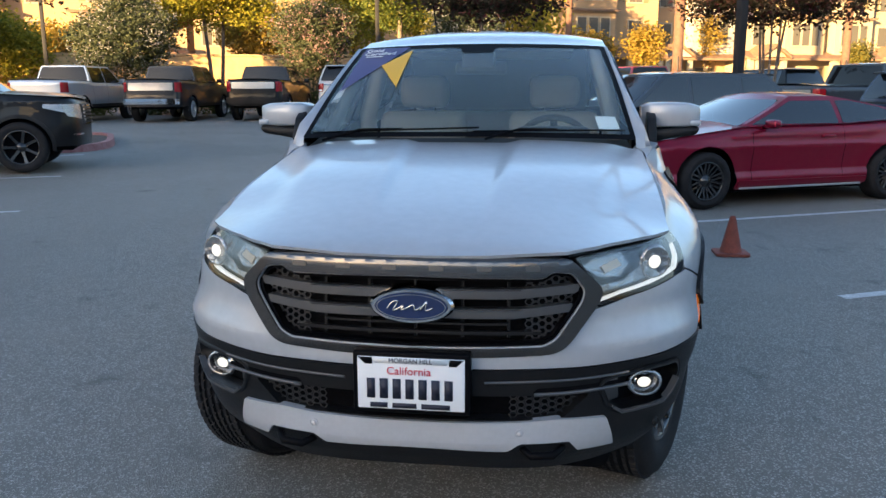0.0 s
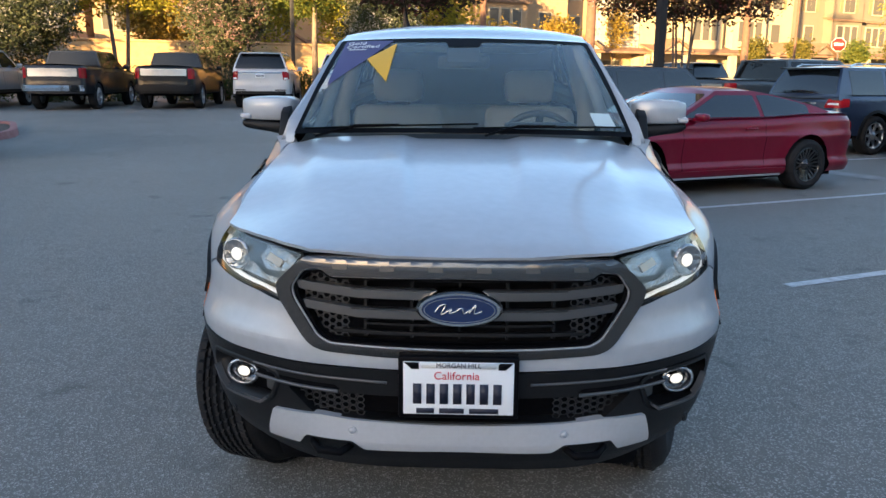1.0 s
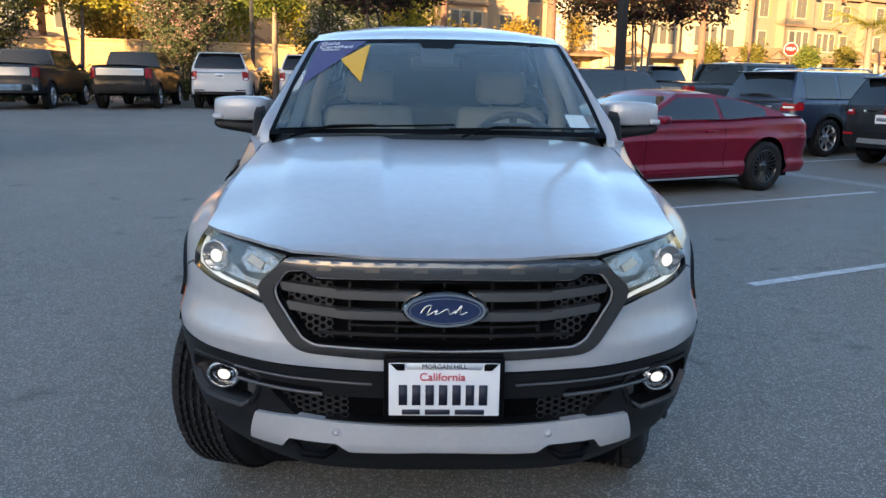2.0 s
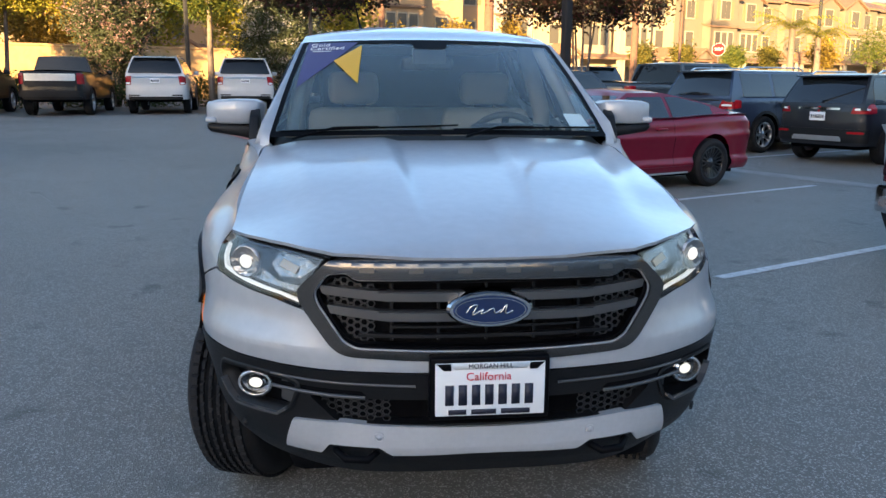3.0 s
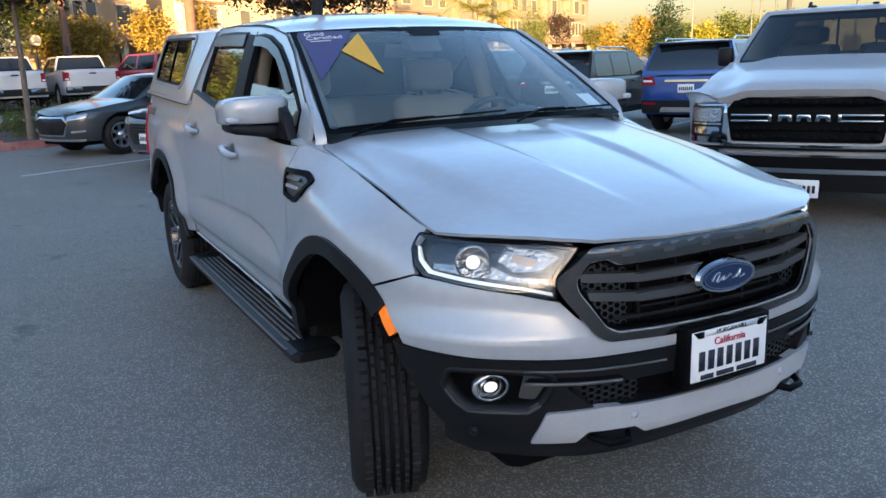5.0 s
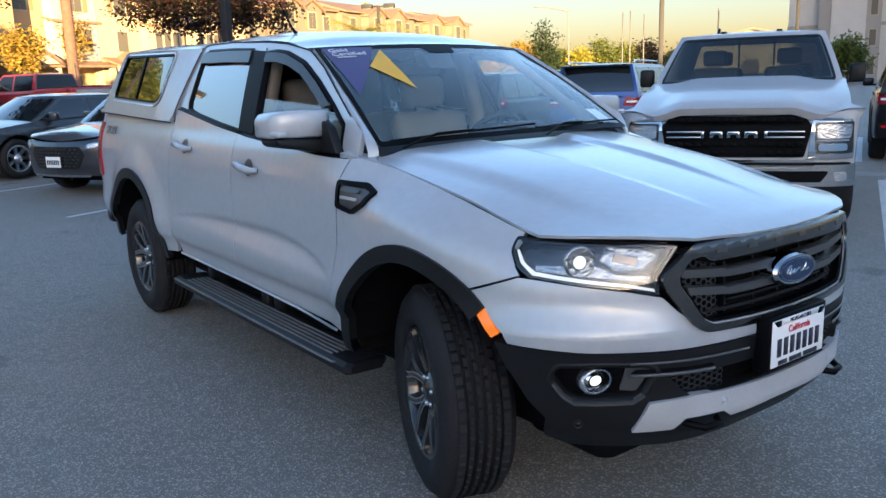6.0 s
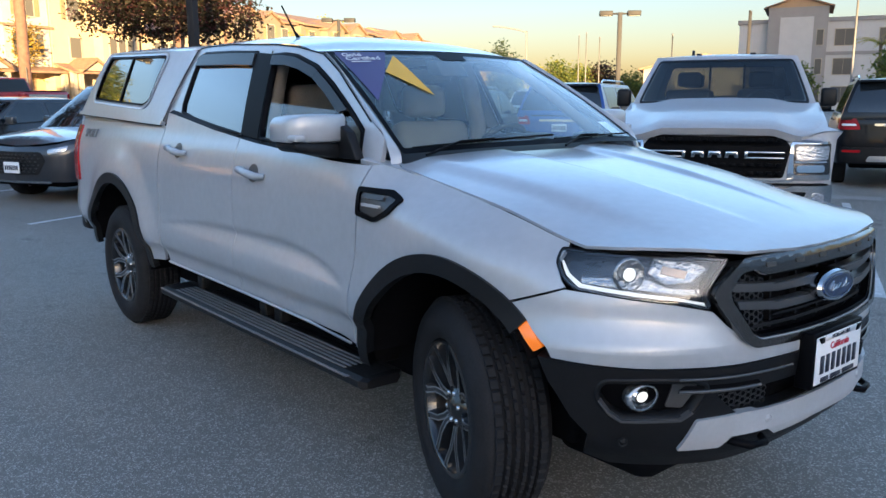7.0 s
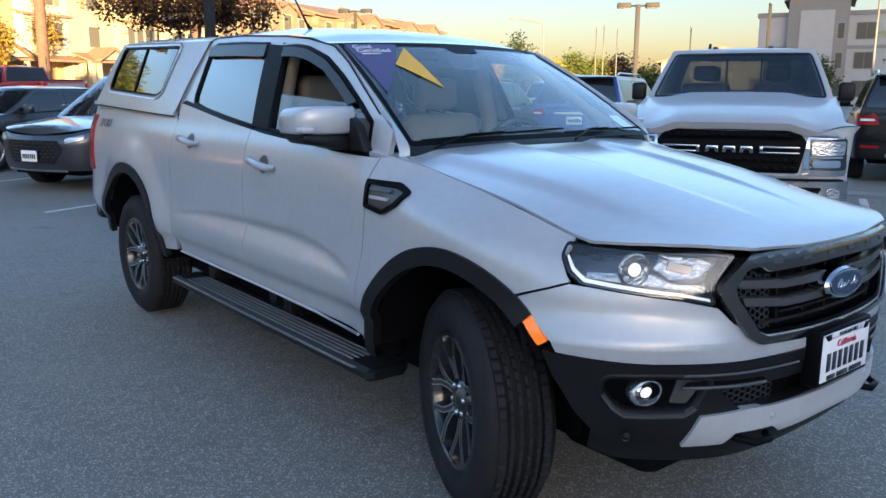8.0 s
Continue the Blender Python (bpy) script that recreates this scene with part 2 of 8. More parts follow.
def box(bm, x0, x1, y0, y1, z0, z1, bevel=0.0, m=None):
    """A box, with its edges bevelled, added to bm."""
    tmp = bmesh.new()
    bmesh.ops.create_cube(tmp, size=1, matrix=Matrix.Translation(((x0 + x1) / 2, (y0 + y1) / 2, (z0 + z1) / 2)) @ Matrix.Diagonal((abs(x1 - x0), abs(y1 - y0), abs(z1 - z0), 1)))
    if bevel:
        bmesh.ops.bevel(tmp, geom=tmp.edges[:], offset=bevel, segments=2, affect="EDGES", profile=0.5)
    if m is not None:
        bmesh.ops.transform(tmp, matrix=m, verts=tmp.verts)
    join(bm, tmp)
    return bm


def join(bm, tmp):
    vs = {v: bm.verts.new(v.co) for v in tmp.verts}
    for f in tmp.faces:
        n = bm.faces.new([vs[v] for v in f.verts])
        n.smooth = f.smooth
    tmp.free()


def tube(bm, pts, r, n=8, cap=True):
    """A round rod along points; r may be one radius or one a point."""
    rings = []
    pts = [Vector(p) for p in pts]
    up = Vector((0.02, 0.03, 1))
    for i, p in enumerate(pts):
        d = (pts[min(i + 1, len(pts) - 1)] - pts[max(i - 1, 0)]).normalized()
        a = d.cross(up if abs(d.z) < 0.95 else Vector((1, 0.05, 0))).normalized()
        b = d.cross(a)
        rr = r[i] if isinstance(r, (list, tuple)) else r
        rings.append([bm.verts.new(p + a * rr * math.cos(2 * math.pi * k / n) + b * rr * math.sin(2 * math.pi * k / n)) for k in range(n)])
    for q in range(len(rings) - 1):
        for k in range(n):
            bm.faces.new((rings[q][k], rings[q][(k + 1) % n], rings[q + 1][(k + 1) % n], rings[q + 1][k]))
    if cap:
        bm.faces.new(rings[0])
        bm.faces.new(rings[-1][::-1])
    return bm


def lathe(bm, prof, n=32, axis="x", m=None):
    """A profile of (radius, along) turned round an axis."""
    rings = []
    for r, a in prof:
        ring = []
        for k in range(n):
            t = 2 * math.pi * k / n
            c = {"x": (a, r * math.cos(t), r * math.sin(t)), "y": (r * math.cos(t), a, r * math.sin(t)), "z": (r * math.cos(t), r * math.sin(t), a)}[axis]
            ring.append(bm.verts.new((m @ Vector(c)) if m is not None else c))
        rings.append(ring)
    for q in range(len(rings) - 1):
        for k in range(n):
            bm.faces.new((rings[q][k], rings[q][(k + 1) % n], rings[q + 1][(k + 1) % n], rings[q + 1][k]))
    return bm


def prism(bm, poly, d0, d1, axis="y", m=None, bevel=0.0):
    """A flat polygon drawn out from d0 to d1 along an axis; its two coordinates are the other axes in order."""
    def put(p, d):
        c = {"x": (d, p[0], p[1]), "y": (p[0], d, p[1]), "z": (p[0], p[1], d)}[axis]
        return Vector(c)
    tmp = bmesh.new()
    a = [tmp.verts.new(put(p, d0)) for p in poly]
    b = [tmp.verts.new(put(p, d1)) for p in poly]
    tmp.faces.new(a)
    tmp.faces.new(b[::-1])
    for i in range(len(poly)):
        tmp.faces.new((a[i - 1], b[i - 1], b[i], a[i]))
    bmesh.ops.recalc_face_normals(tmp, faces=tmp.faces[:])
    if bevel:
        bmesh.ops.bevel(tmp, geom=tmp.edges[:], offset=bevel, segments=2, affect="EDGES", profile=0.5)
    if m is not None:
        bmesh.ops.transform(tmp, matrix=m, verts=tmp.verts)
    join(bm, tmp)
    return bm


# stall axes of the car park: u along the painted lines, n across them
UX, UY = math.cos(radians(26)), math.sin(radians(26))


def stall(u, n):
    return (u * UX - n * UY, u * UY + n * UX)


def parked(u, n, way, z=0.0):
    """Pose of a vehicle whose nose is local -y, heading along -u (way -1), +u (1) or +n (2)."""
    x, y = stall(u, n)
    turn = {-1: 26 - 90, 1: 26 + 90, 2: 26 + 180, -2: 26}[way] if way in (-1, 1, 2, -2) else way
    return pose(x, y, z, 0, 0, turn)


# ---- ground ----
def asphalt():
    m = mat("asphalt", (0.043, 0.046, 0.051), 0.72)
    nt = m.node_tree
    b = nt.nodes["Principled BSDF"]
    tc = nt.nodes.new("ShaderNodeTexCoord")
    big, mid, fine = [nt.nodes.new("ShaderNodeTexNoise") for _ in range(3)]
    for nd, s, d in ((big, 0.35, 4), (mid, 9, 4), (fine, 150, 2)):
        nd.inputs["Scale"].default_value, nd.inputs["Detail"].default_value = s, d
        nt.links.new(tc.outputs["Object"], nd.inputs["Vector"])
    vor = nt.nodes.new("ShaderNodeTexVoronoi")
    vor.inputs["Scale"].default_value = 160
    nt.links.new(tc.outputs["Object"], vor.inputs["Vector"])
    ramp = nt.nodes.new("ShaderNodeValToRGB")
    ramp.color_ramp.elements[0].position, ramp.color_ramp.elements[0].color = 0.3, (0.136, 0.13, 0.116, 1)
    ramp.color_ramp.elements[1].position, ramp.color_ramp.elements[1].color = 0.77, (0.21, 0.2, 0.178, 1)
    add = nt.nodes.new("ShaderNodeMix")
    add.data_type = "FLOAT"
    add.inputs[0].default_value = 0.45
    nt.links.new(big.outputs["Fac"], add.inputs[2])
    nt.links.new(mid.outputs["Fac"], add.inputs[3])
    nt.links.new(add.outputs[0], ramp.inputs["Fac"])
    grit = nt.nodes.new("ShaderNodeValToRGB")
    grit.color_ramp.elements[0].position, grit.color_ramp.elements[0].color = 0.68, (0, 0, 0, 1)
    grit.color_ramp.elements[1].position, grit.color_ramp.elements[1].color = 0.77, (1, 1, 1, 1)
    nt.links.new(vor.outputs["Color"], grit.inputs["Fac"])
    mx = nt.nodes.new("ShaderNodeMix")
    mx.data_type = "RGBA"
    mx.inputs[7].default_value = (0.5, 0.475, 0.45, 1)
    sc = nt.nodes.new("ShaderNodeMath")
    sc.operation = "MULTIPLY"
    sc.inputs[1].default_value = 0.6
    nt.links.new(grit.outputs["Color"], sc.inputs[0])
    nt.links.new(sc.outputs[0], mx.inputs[0])
    nt.links.new(ramp.outputs["Color"], mx.inputs[6])
    last = mx.outputs[2]
    # dark drips, pale scuffs and sparse white stones, each with its own outline
    for scale, detail, lo, hi, tone, amount in ((2.3, 5, 0.63, 0.7, (0.05, 0.048, 0.045, 1), 0.45), (0.8, 6, 0.56, 0.72, (0.27, 0.255, 0.23, 1), 0.3), (0.17, 3, 0.5, 0.68, (0.09, 0.086, 0.08, 1), 0.4), (55, 0, 0.76, 0.8, (0.6, 0.58, 0.54, 1), 0.5)):
        nz = nt.nodes.new("ShaderNodeTexNoise")
        nz.inputs["Scale"].default_value, nz.inputs["Detail"].default_value = scale, detail
        nt.links.new(tc.outputs["Object"], nz.inputs["Vector"])
        cut = nt.nodes.new("ShaderNodeMapRange")
        cut.inputs["From Min"].default_value, cut.inputs["From Max"].default_value, cut.inputs["To Max"].default_value = lo, hi, amount
        nt.links.new(nz.outputs["Fac"], cut.inputs["Value"])
        lay = nt.nodes.new("ShaderNodeMix")
        lay.data_type = "RGBA"
        lay.inputs[7].default_value = tone
        nt.links.new(cut.outputs[0], lay.inputs[0])
        nt.links.new(last, lay.inputs[6])
        last = lay.outputs[2]
    nt.links.new(last, b.inputs["Base Color"])
    bp = nt.nodes.new("ShaderNodeBump")
    bp.inputs["Strength"].default_value, bp.inputs["Distance"].default_value = 0.55, 0.006
    nt.links.new(vor.outputs["Distance"], bp.inputs["Height"])
    nt.links.new(bp.outputs[0], b.inputs["Normal"])
    return m


def rise(x, y):
    n = -x * UY + y * UX
    return 0.33 * sm(8, 27, n) + 0.2 * sm(28, 45, n)


ASPHALT = asphalt()
bm = bmesh.new()
ks = [-1500, -400, -120, -60] + list(range(-40, 61, 2)) + [70, 90, 150, 400, 1500]
gv = {(a, b): bm.verts.new((a * 1.0, b * 1.0, rise(a, b))) for a in ks for b in ks}
for i in range(len(ks) - 1):
    for j in range(len(ks) - 1):
        bm.faces.new((gv[ks[i], ks[j]], gv[ks[i + 1], ks[j]], gv[ks[i + 1], ks[j + 1]], gv[ks[i], ks[j + 1]]))
tagged(part("ground", bm, ASPHALT), "worn dark grey asphalt of the car park", "ground", kind="structure")

LINE_WHITE = mat("road_paint", (0.5, 0.51, 0.52), 0.7, vary=0.35, scale=12)


def line(u0, n0, u1, n1, w=0.1):
    a, b = Vector(stall(u0, n0)), Vector(stall(u1, n1))
    d = (b - a).normalized()
    q = Vector((-d.y, d.x)) * w / 2
    k = max(1, int((b - a).length / 2))
    bm = bmesh.new()
    for s in range(k):
        p0, p1 = a + (b - a) * s / k, a + (b - a) * (s + 1) / k
        top = [bm.verts.new((c.x, c.y, rise(c.x, c.y) + 0.004)) for c in (p0 - q, p1 - q, p1 + q, p0 + q)]
        bm.faces.new(top)
    return tagged(part("road_marking", bm, LINE_WHITE), "thin worn white parking line on asphalt", "road marking", "parking lines", "structure")


for nn in (-3.4, -0.48, 2.22, 5.28, 8.4, 11.65):
    line(3.75, nn, 9.6, nn)
    line(12.0, nn + 0.3, 17.5, nn + 0.3)
for nn in (8.6, 12.3, 15.8):
    line(-2.5, nn, -8, nn)

# pale concrete gutter between the rows
CONCRETE = mat("gutter_concrete", (0.27, 0.265, 0.255), 0.85, vary=0.25, scale=4, bump=0.2, bscale=60)
for q in range(6):
    bm = bmesh.new()
    n0, n1 = -4 + 3 * q, -4 + 3 * q + 2.985
    for k in range(3):
        a, b = n0 + (n1 - n0) * k / 3, n0 + (n1 - n0) * (k + 1) / 3
        cs = [stall(10.05, a), stall(10.5, a), stall(10.5, b), stall(10.05, b)]
        bm.faces.new([bm.verts.new((c[0], c[1], rise(c[0], c[1]) + 0.006)) for c in cs])
    tagged(part("gutter_slab", bm, CONCRETE), "pale concrete gutter slab in the asphalt", "gutter", "gutter slabs", "structure")

# ---- vehicles ----
RED_PAINT = paint("dark_red_paint", (0.2, 0.003, 0.022), 0.35, 0.3, 0.5, 0.3)
WHITE_PAINT = paint("white_paint", (0.54, 0.54, 0.545), 0.0, 0.4)
SILVER_PAINT2 = paint("light_silver_paint", (0.5, 0.52, 0.54), 0.6, 0.35)
BLACK_PAINT = paint("black_paint", (0.004, 0.004, 0.005), 0.0, 0.3, 0.35, 0.2)
GREY_PAINT = paint("grey_paint", (0.055, 0.06, 0.067), 0.5, 0.35, 0.6)
DARK_GREY_PAINT = paint("dark_grey_paint", (0.02, 0.022, 0.027), 0.4, 0.35, 0.5, 0.3)
STEEL_PAINT = paint("dark_steel_paint", (0.03, 0.034, 0.042), 0.4, 0.32, 0.9)
NAVY_PAINT = paint("navy_paint", (0.02, 0.035, 0.075), 0.4, 0.35)
BLUE_PAINT = paint("bright_blue_paint", (0.012, 0.06, 0.26), 0.4, 0.35)
SATIN_SILVER2 = mat("brushed_silver_panel", (0.5, 0.5, 0.5), 0.36, metal=0.8, vary=0.08)
CAR_RED_PAINT = paint("bright_red_paint", (0.35, 0.01, 0.015), 0.1, 0.35)


def wheel_parts(parent, x, y, z, r, w, rim_r, spokes, rim_mat, steer=0.0, treads=0, twin=True, fine=24, barrel=None, machined=None):
    """A wheel whose outer face looks along the sign of x: rim, tyre, spokes and hub."""
    side = 1 if x > 0 else -1
    m = pose(x, y, z, 0, 0, steer) @ Matrix.Diagonal((side, 1, 1, 1))
    o = w / 2
    bm = bmesh.new()
    lathe(bm, [(rim_r, o - 0.012), (rim_r - 0.012, o - 0.005), (rim_r - 0.022, o - 0.02), (rim_r - 0.03, o - 0.06), (rim_r - 0.04, -o + 0.03), (0.06, -o + 0.05)], fine * 2, "x", m)
    bmesh.ops.recalc_face_normals(bm, faces=bm.faces[:])
    rim = part("wheel", bm, barrel or rim_mat, parent)
    bm = bmesh.new()
    k = 0.014
    prof = [(rim_r - 0.004, o - 0.02), (rim_r + 0.012, o - 0.004), (rim_r + 0.04, o + 0.006), ((rim_r + r) / 2 + 0.01, o + 0.008), (r - 0.045, o + 0.002), (r - 0.02, o - 0.008), (r - 0.006, o - 0.024), (r, o - 0.04)]
    if treads:
        for g in range(-2, 3):
            gx = -g * (w - 0.08) / 5.6
            prof += [(r, gx + 0.008), (r - k, gx + 0.006), (r - k, gx - 0.006), (r, gx - 0.008)]
    prof += [(r, -o + 0.04), (r - 0.02, -o + 0.008), (r - 0.05, -o), (rim_r, -o + 0.02)]
    lathe(bm, prof, max(fine * 2, treads), "x", m)
    bmesh.ops.recalc_face_normals(bm, faces=bm.faces[:])
    tyre = part("tyre", bm, RUBBER, rim, "black rubber tyre")
    bm = bmesh.new()
    lathe(bm, [(0.001, o - 0.028), (0.03, o - 0.028), (0.034, o - 0.034), (0.07, o - 0.04), (0.085, o - 0.07), (0.1, o - 0.12)], 20, "x", m)
    bmesh.ops.recalc_face_normals(bm, faces=bm.faces[:])
    part("hub_cap", bm, barrel or rim_mat, rim)
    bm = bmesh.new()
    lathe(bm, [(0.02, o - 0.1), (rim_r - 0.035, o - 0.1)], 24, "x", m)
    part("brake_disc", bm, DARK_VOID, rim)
    if machined is not None:
        y_spokes(rim, m, o, rim_r, spokes, rim_mat, machined)
        spokes = 0
    for s in range(spokes):
        a = 2 * math.pi * s / spokes
        bm = bmesh.new()
        for t in ((-0.13, 0.13) if twin else (0.0,)):
            wd = 0.015 if twin else 0.03
            r0, r1 = 0.055, rim_r - 0.018
            secs = []
            for rr, ww, dep in ((r0, wd * 1.3, o - 0.05), ((r0 + r1) / 2, wd, o - 0.036), (r1, wd * 1.2, o - 0.016)):
                ang = a + t * (0.6 + 0.9 * (rr - r0) / (r1 - r0))
                c, q = Vector((0, math.cos(ang), math.sin(ang))), Vector((0, -math.sin(ang), math.cos(ang)))
                secs.append([bm.verts.new(m @ (c * rr + q * d + Vector((h, 0, 0)))) for d, h in ((-ww, dep - 0.03), (-ww * 0.7, dep), (ww * 0.7, dep), (ww, dep - 0.03))])
            for g in range(2):
                for q in range(3):
                    bm.faces.new((secs[g][q], secs[g][q + 1], secs[g + 1][q + 1], secs[g + 1][q]))
        bmesh.ops.recalc_face_normals(bm, faces=bm.faces[:])
        part("spoke", bm, rim_mat, rim, smooth=False)
    if treads:
        bm = bmesh.new()
        for g in range(treads):
            a = 2 * math.pi * g / treads
            for q in range(-3, 3):
                gx = (q + 0.5) * (w - 0.08) / 5.6
                lim = (w - 0.08) / 11.2 - 0.009
                if q in (-3, 2):
                    lim += 0.006
                da = 0.5 * (q % 2) * 2 * math.pi / treads
                vs = []
                for dr, da2, dx in ((0.0, 0, -lim), (0.0, 0, lim), (0.011, 0.028, -lim), (0.011, 0.028, lim), (0.011, 2 * math.pi / treads - 0.004, -lim), (0.011, 2 * math.pi / treads - 0.004, lim)):
                    an = a + da + da2
                    vs.append(bm.verts.new(m @ Vector((gx + dx, (r + dr) * math.cos(an), (r + dr) * math.sin(an)))))
                bm.faces.new((vs[2], vs[3], vs[5], vs[4]))
                bm.faces.new((vs[0], vs[1], vs[3], vs[2]))
                e0 = [bm.verts.new(m @ Vector((gx + dx, r * math.cos(a + da + 2 * math.pi / treads), r * math.sin(a + da + 2 * math.pi / treads)))) for dx in (-lim, lim)]
                bm.faces.new((vs[4], vs[5], e0[1], e0[0]))
                bm.faces.new((vs[0], vs[2], vs[4], e0[0]))
                bm.faces.new((vs[1], vs[3], vs[5], e0[1]))
        bmesh.ops.recalc_face_normals(bm, faces=bm.faces[:])
        part("tread", bm, RUBBER, tyre, smooth=False)
    return rim


def y_spokes(rim, m, o, rim_r, count, dark, bright):
    """Split spokes: two bent arms each that close at the rim, dark faces with bright machined edges."""
    def at(r, ang, h):
        return m @ Vector((h, r * math.cos(ang), r * math.sin(ang)))
    for s in range(count):
        a = 2 * math.pi * (s + 0.25) / count
        bm, be = bmesh.new(), bmesh.new()
        for t in (-1, 1):
            path = [(0.05, 0.1, 0.02, o - 0.05), (0.1, 0.1, 0.014, o - 0.036), (0.15, 0.17, 0.014, o - 0.026), (rim_r - 0.035, 0.3, 0.015, o - 0.016), (rim_r - 0.016, 0.3, 0.018, o - 0.014)]
            secs, edges = [], []
            for r, da, w, h in path:
                ang, dw = a + t * da, w / r
                secs.append([bm.verts.new(at(r, ang + dw * k, hh)) for k, hh in ((-1.25, h - 0.035), (-0.85, h), (0.85, h), (1.25, h - 0.035))])
                edges.append([[be.verts.new(at(r, ang + dw * k, h + 0.0015)) for k in ks] for ks in ((-0.86, -0.5), (0.5, 0.86))])
            for g in range(len(path) - 1):
                for q in range(3):
                    bm.faces.new((secs[g][q], secs[g][q + 1], secs[g + 1][q + 1], secs[g + 1][q]))
                for q in range(2):
                    be.faces.new((edges[g][q][0], edges[g][q][1], edges[g + 1][q][1], edges[g + 1][q][0]))
        bmesh.ops.recalc_face_normals(bm, faces=bm.faces[:])
        sp = part("spoke", bm, dark, rim, smooth=False)
        part("machined_edge", be, bright, sp, "bright machined spoke edge", smooth=False)
    for s in range(count):
        a = 2 * math.pi * (s + 0.75) / count
        bm = bmesh.new()
        lathe(bm, [(0.0005, o - 0.03), (0.009, o - 0.032), (0.011, o - 0.05)], 6, "x", m @ Matrix.Translation((0, 0.055 * math.cos(a), 0.055 * math.sin(a))))
        part("wheel_nut", bm, bright, rim)


class Plan:
    """The outline of a vehicle from above, by the length s along it from the middle of its nose to that of its tail, on one side."""

    def __init__(self, pts):
        self.p = spline([(a, b) for a, b in pts], 10)
        self.s = [0.0]
        for i in range(1, len(self.p)):
            self.s.append(self.s[-1] + (self.p[i] - self.p[i - 1]).length)
        self.total = self.s[-1]
        self.memo = {}

    def at(self, s):
        k = round(s, 5)
        if k in self.memo:
            return self.memo[k]
        a = min(max(abs(s), 0.0), self.total - 1e-6)
        lo, hi = 0, len(self.s) - 1
        while hi - lo > 1:
            mid = (lo + hi) // 2
            if self.s[mid] <= a:
                lo = mid
            else:
                hi = mid
        t = (a - self.s[lo]) / (self.s[hi] - self.s[lo])
        q = self.p[lo].lerp(self.p[hi], t)

        def tang(i):
            return (self.p[min(i + 1, len(self.p) - 1)] - self.p[max(i - 1, 0)]).normalized()

        d = tang(lo).lerp(tang(hi), t).normalized()
        nx, ny = d.y, -d.x
        if s < 0:
            res = (-q.x, q.y, -nx, ny)
        else:
            res = (q.x, q.y, nx, ny)
        self.memo[k] = res
        return res

    def s_of_y(self, y):
        """s on the flank at the length y."""
        best = min(range(len(self.p)), key=lambda i: (abs(self.p[i].y - y) + (3 if self.p[i].x < 0.55 * max(q.x for q in self.p) else 0)))
        i = best
        j = i + 1 if (i + 1 < len(self.p) and self.p[i].y <= y) else i - 1
        if j < 0 or self.p[j].y == self.p[i].y:
            return self.s[i]
        return self.s[i] + (self.s[j] - self.s[i]) * (y - self.p[i].y) / (self.p[j].y - self.p[i].y)

    def s_of_x(self, x, rear=False):
        """s on the nose (or tail) at the half width x."""
        rng = range(len(self.p) - 1)
        for i in (reversed(rng) if rear else rng):
            a, b = self.p[i].x, self.p[i + 1].x
            if min(a, b) <= abs(x) <= max(a, b):
                t = 0 if a == b else (abs(x) - a) / (b - a)
                return (self.s[i] + t * (self.s[i + 1] - self.s[i])) * (1 if x >= 0 else -1)
        return 0.0


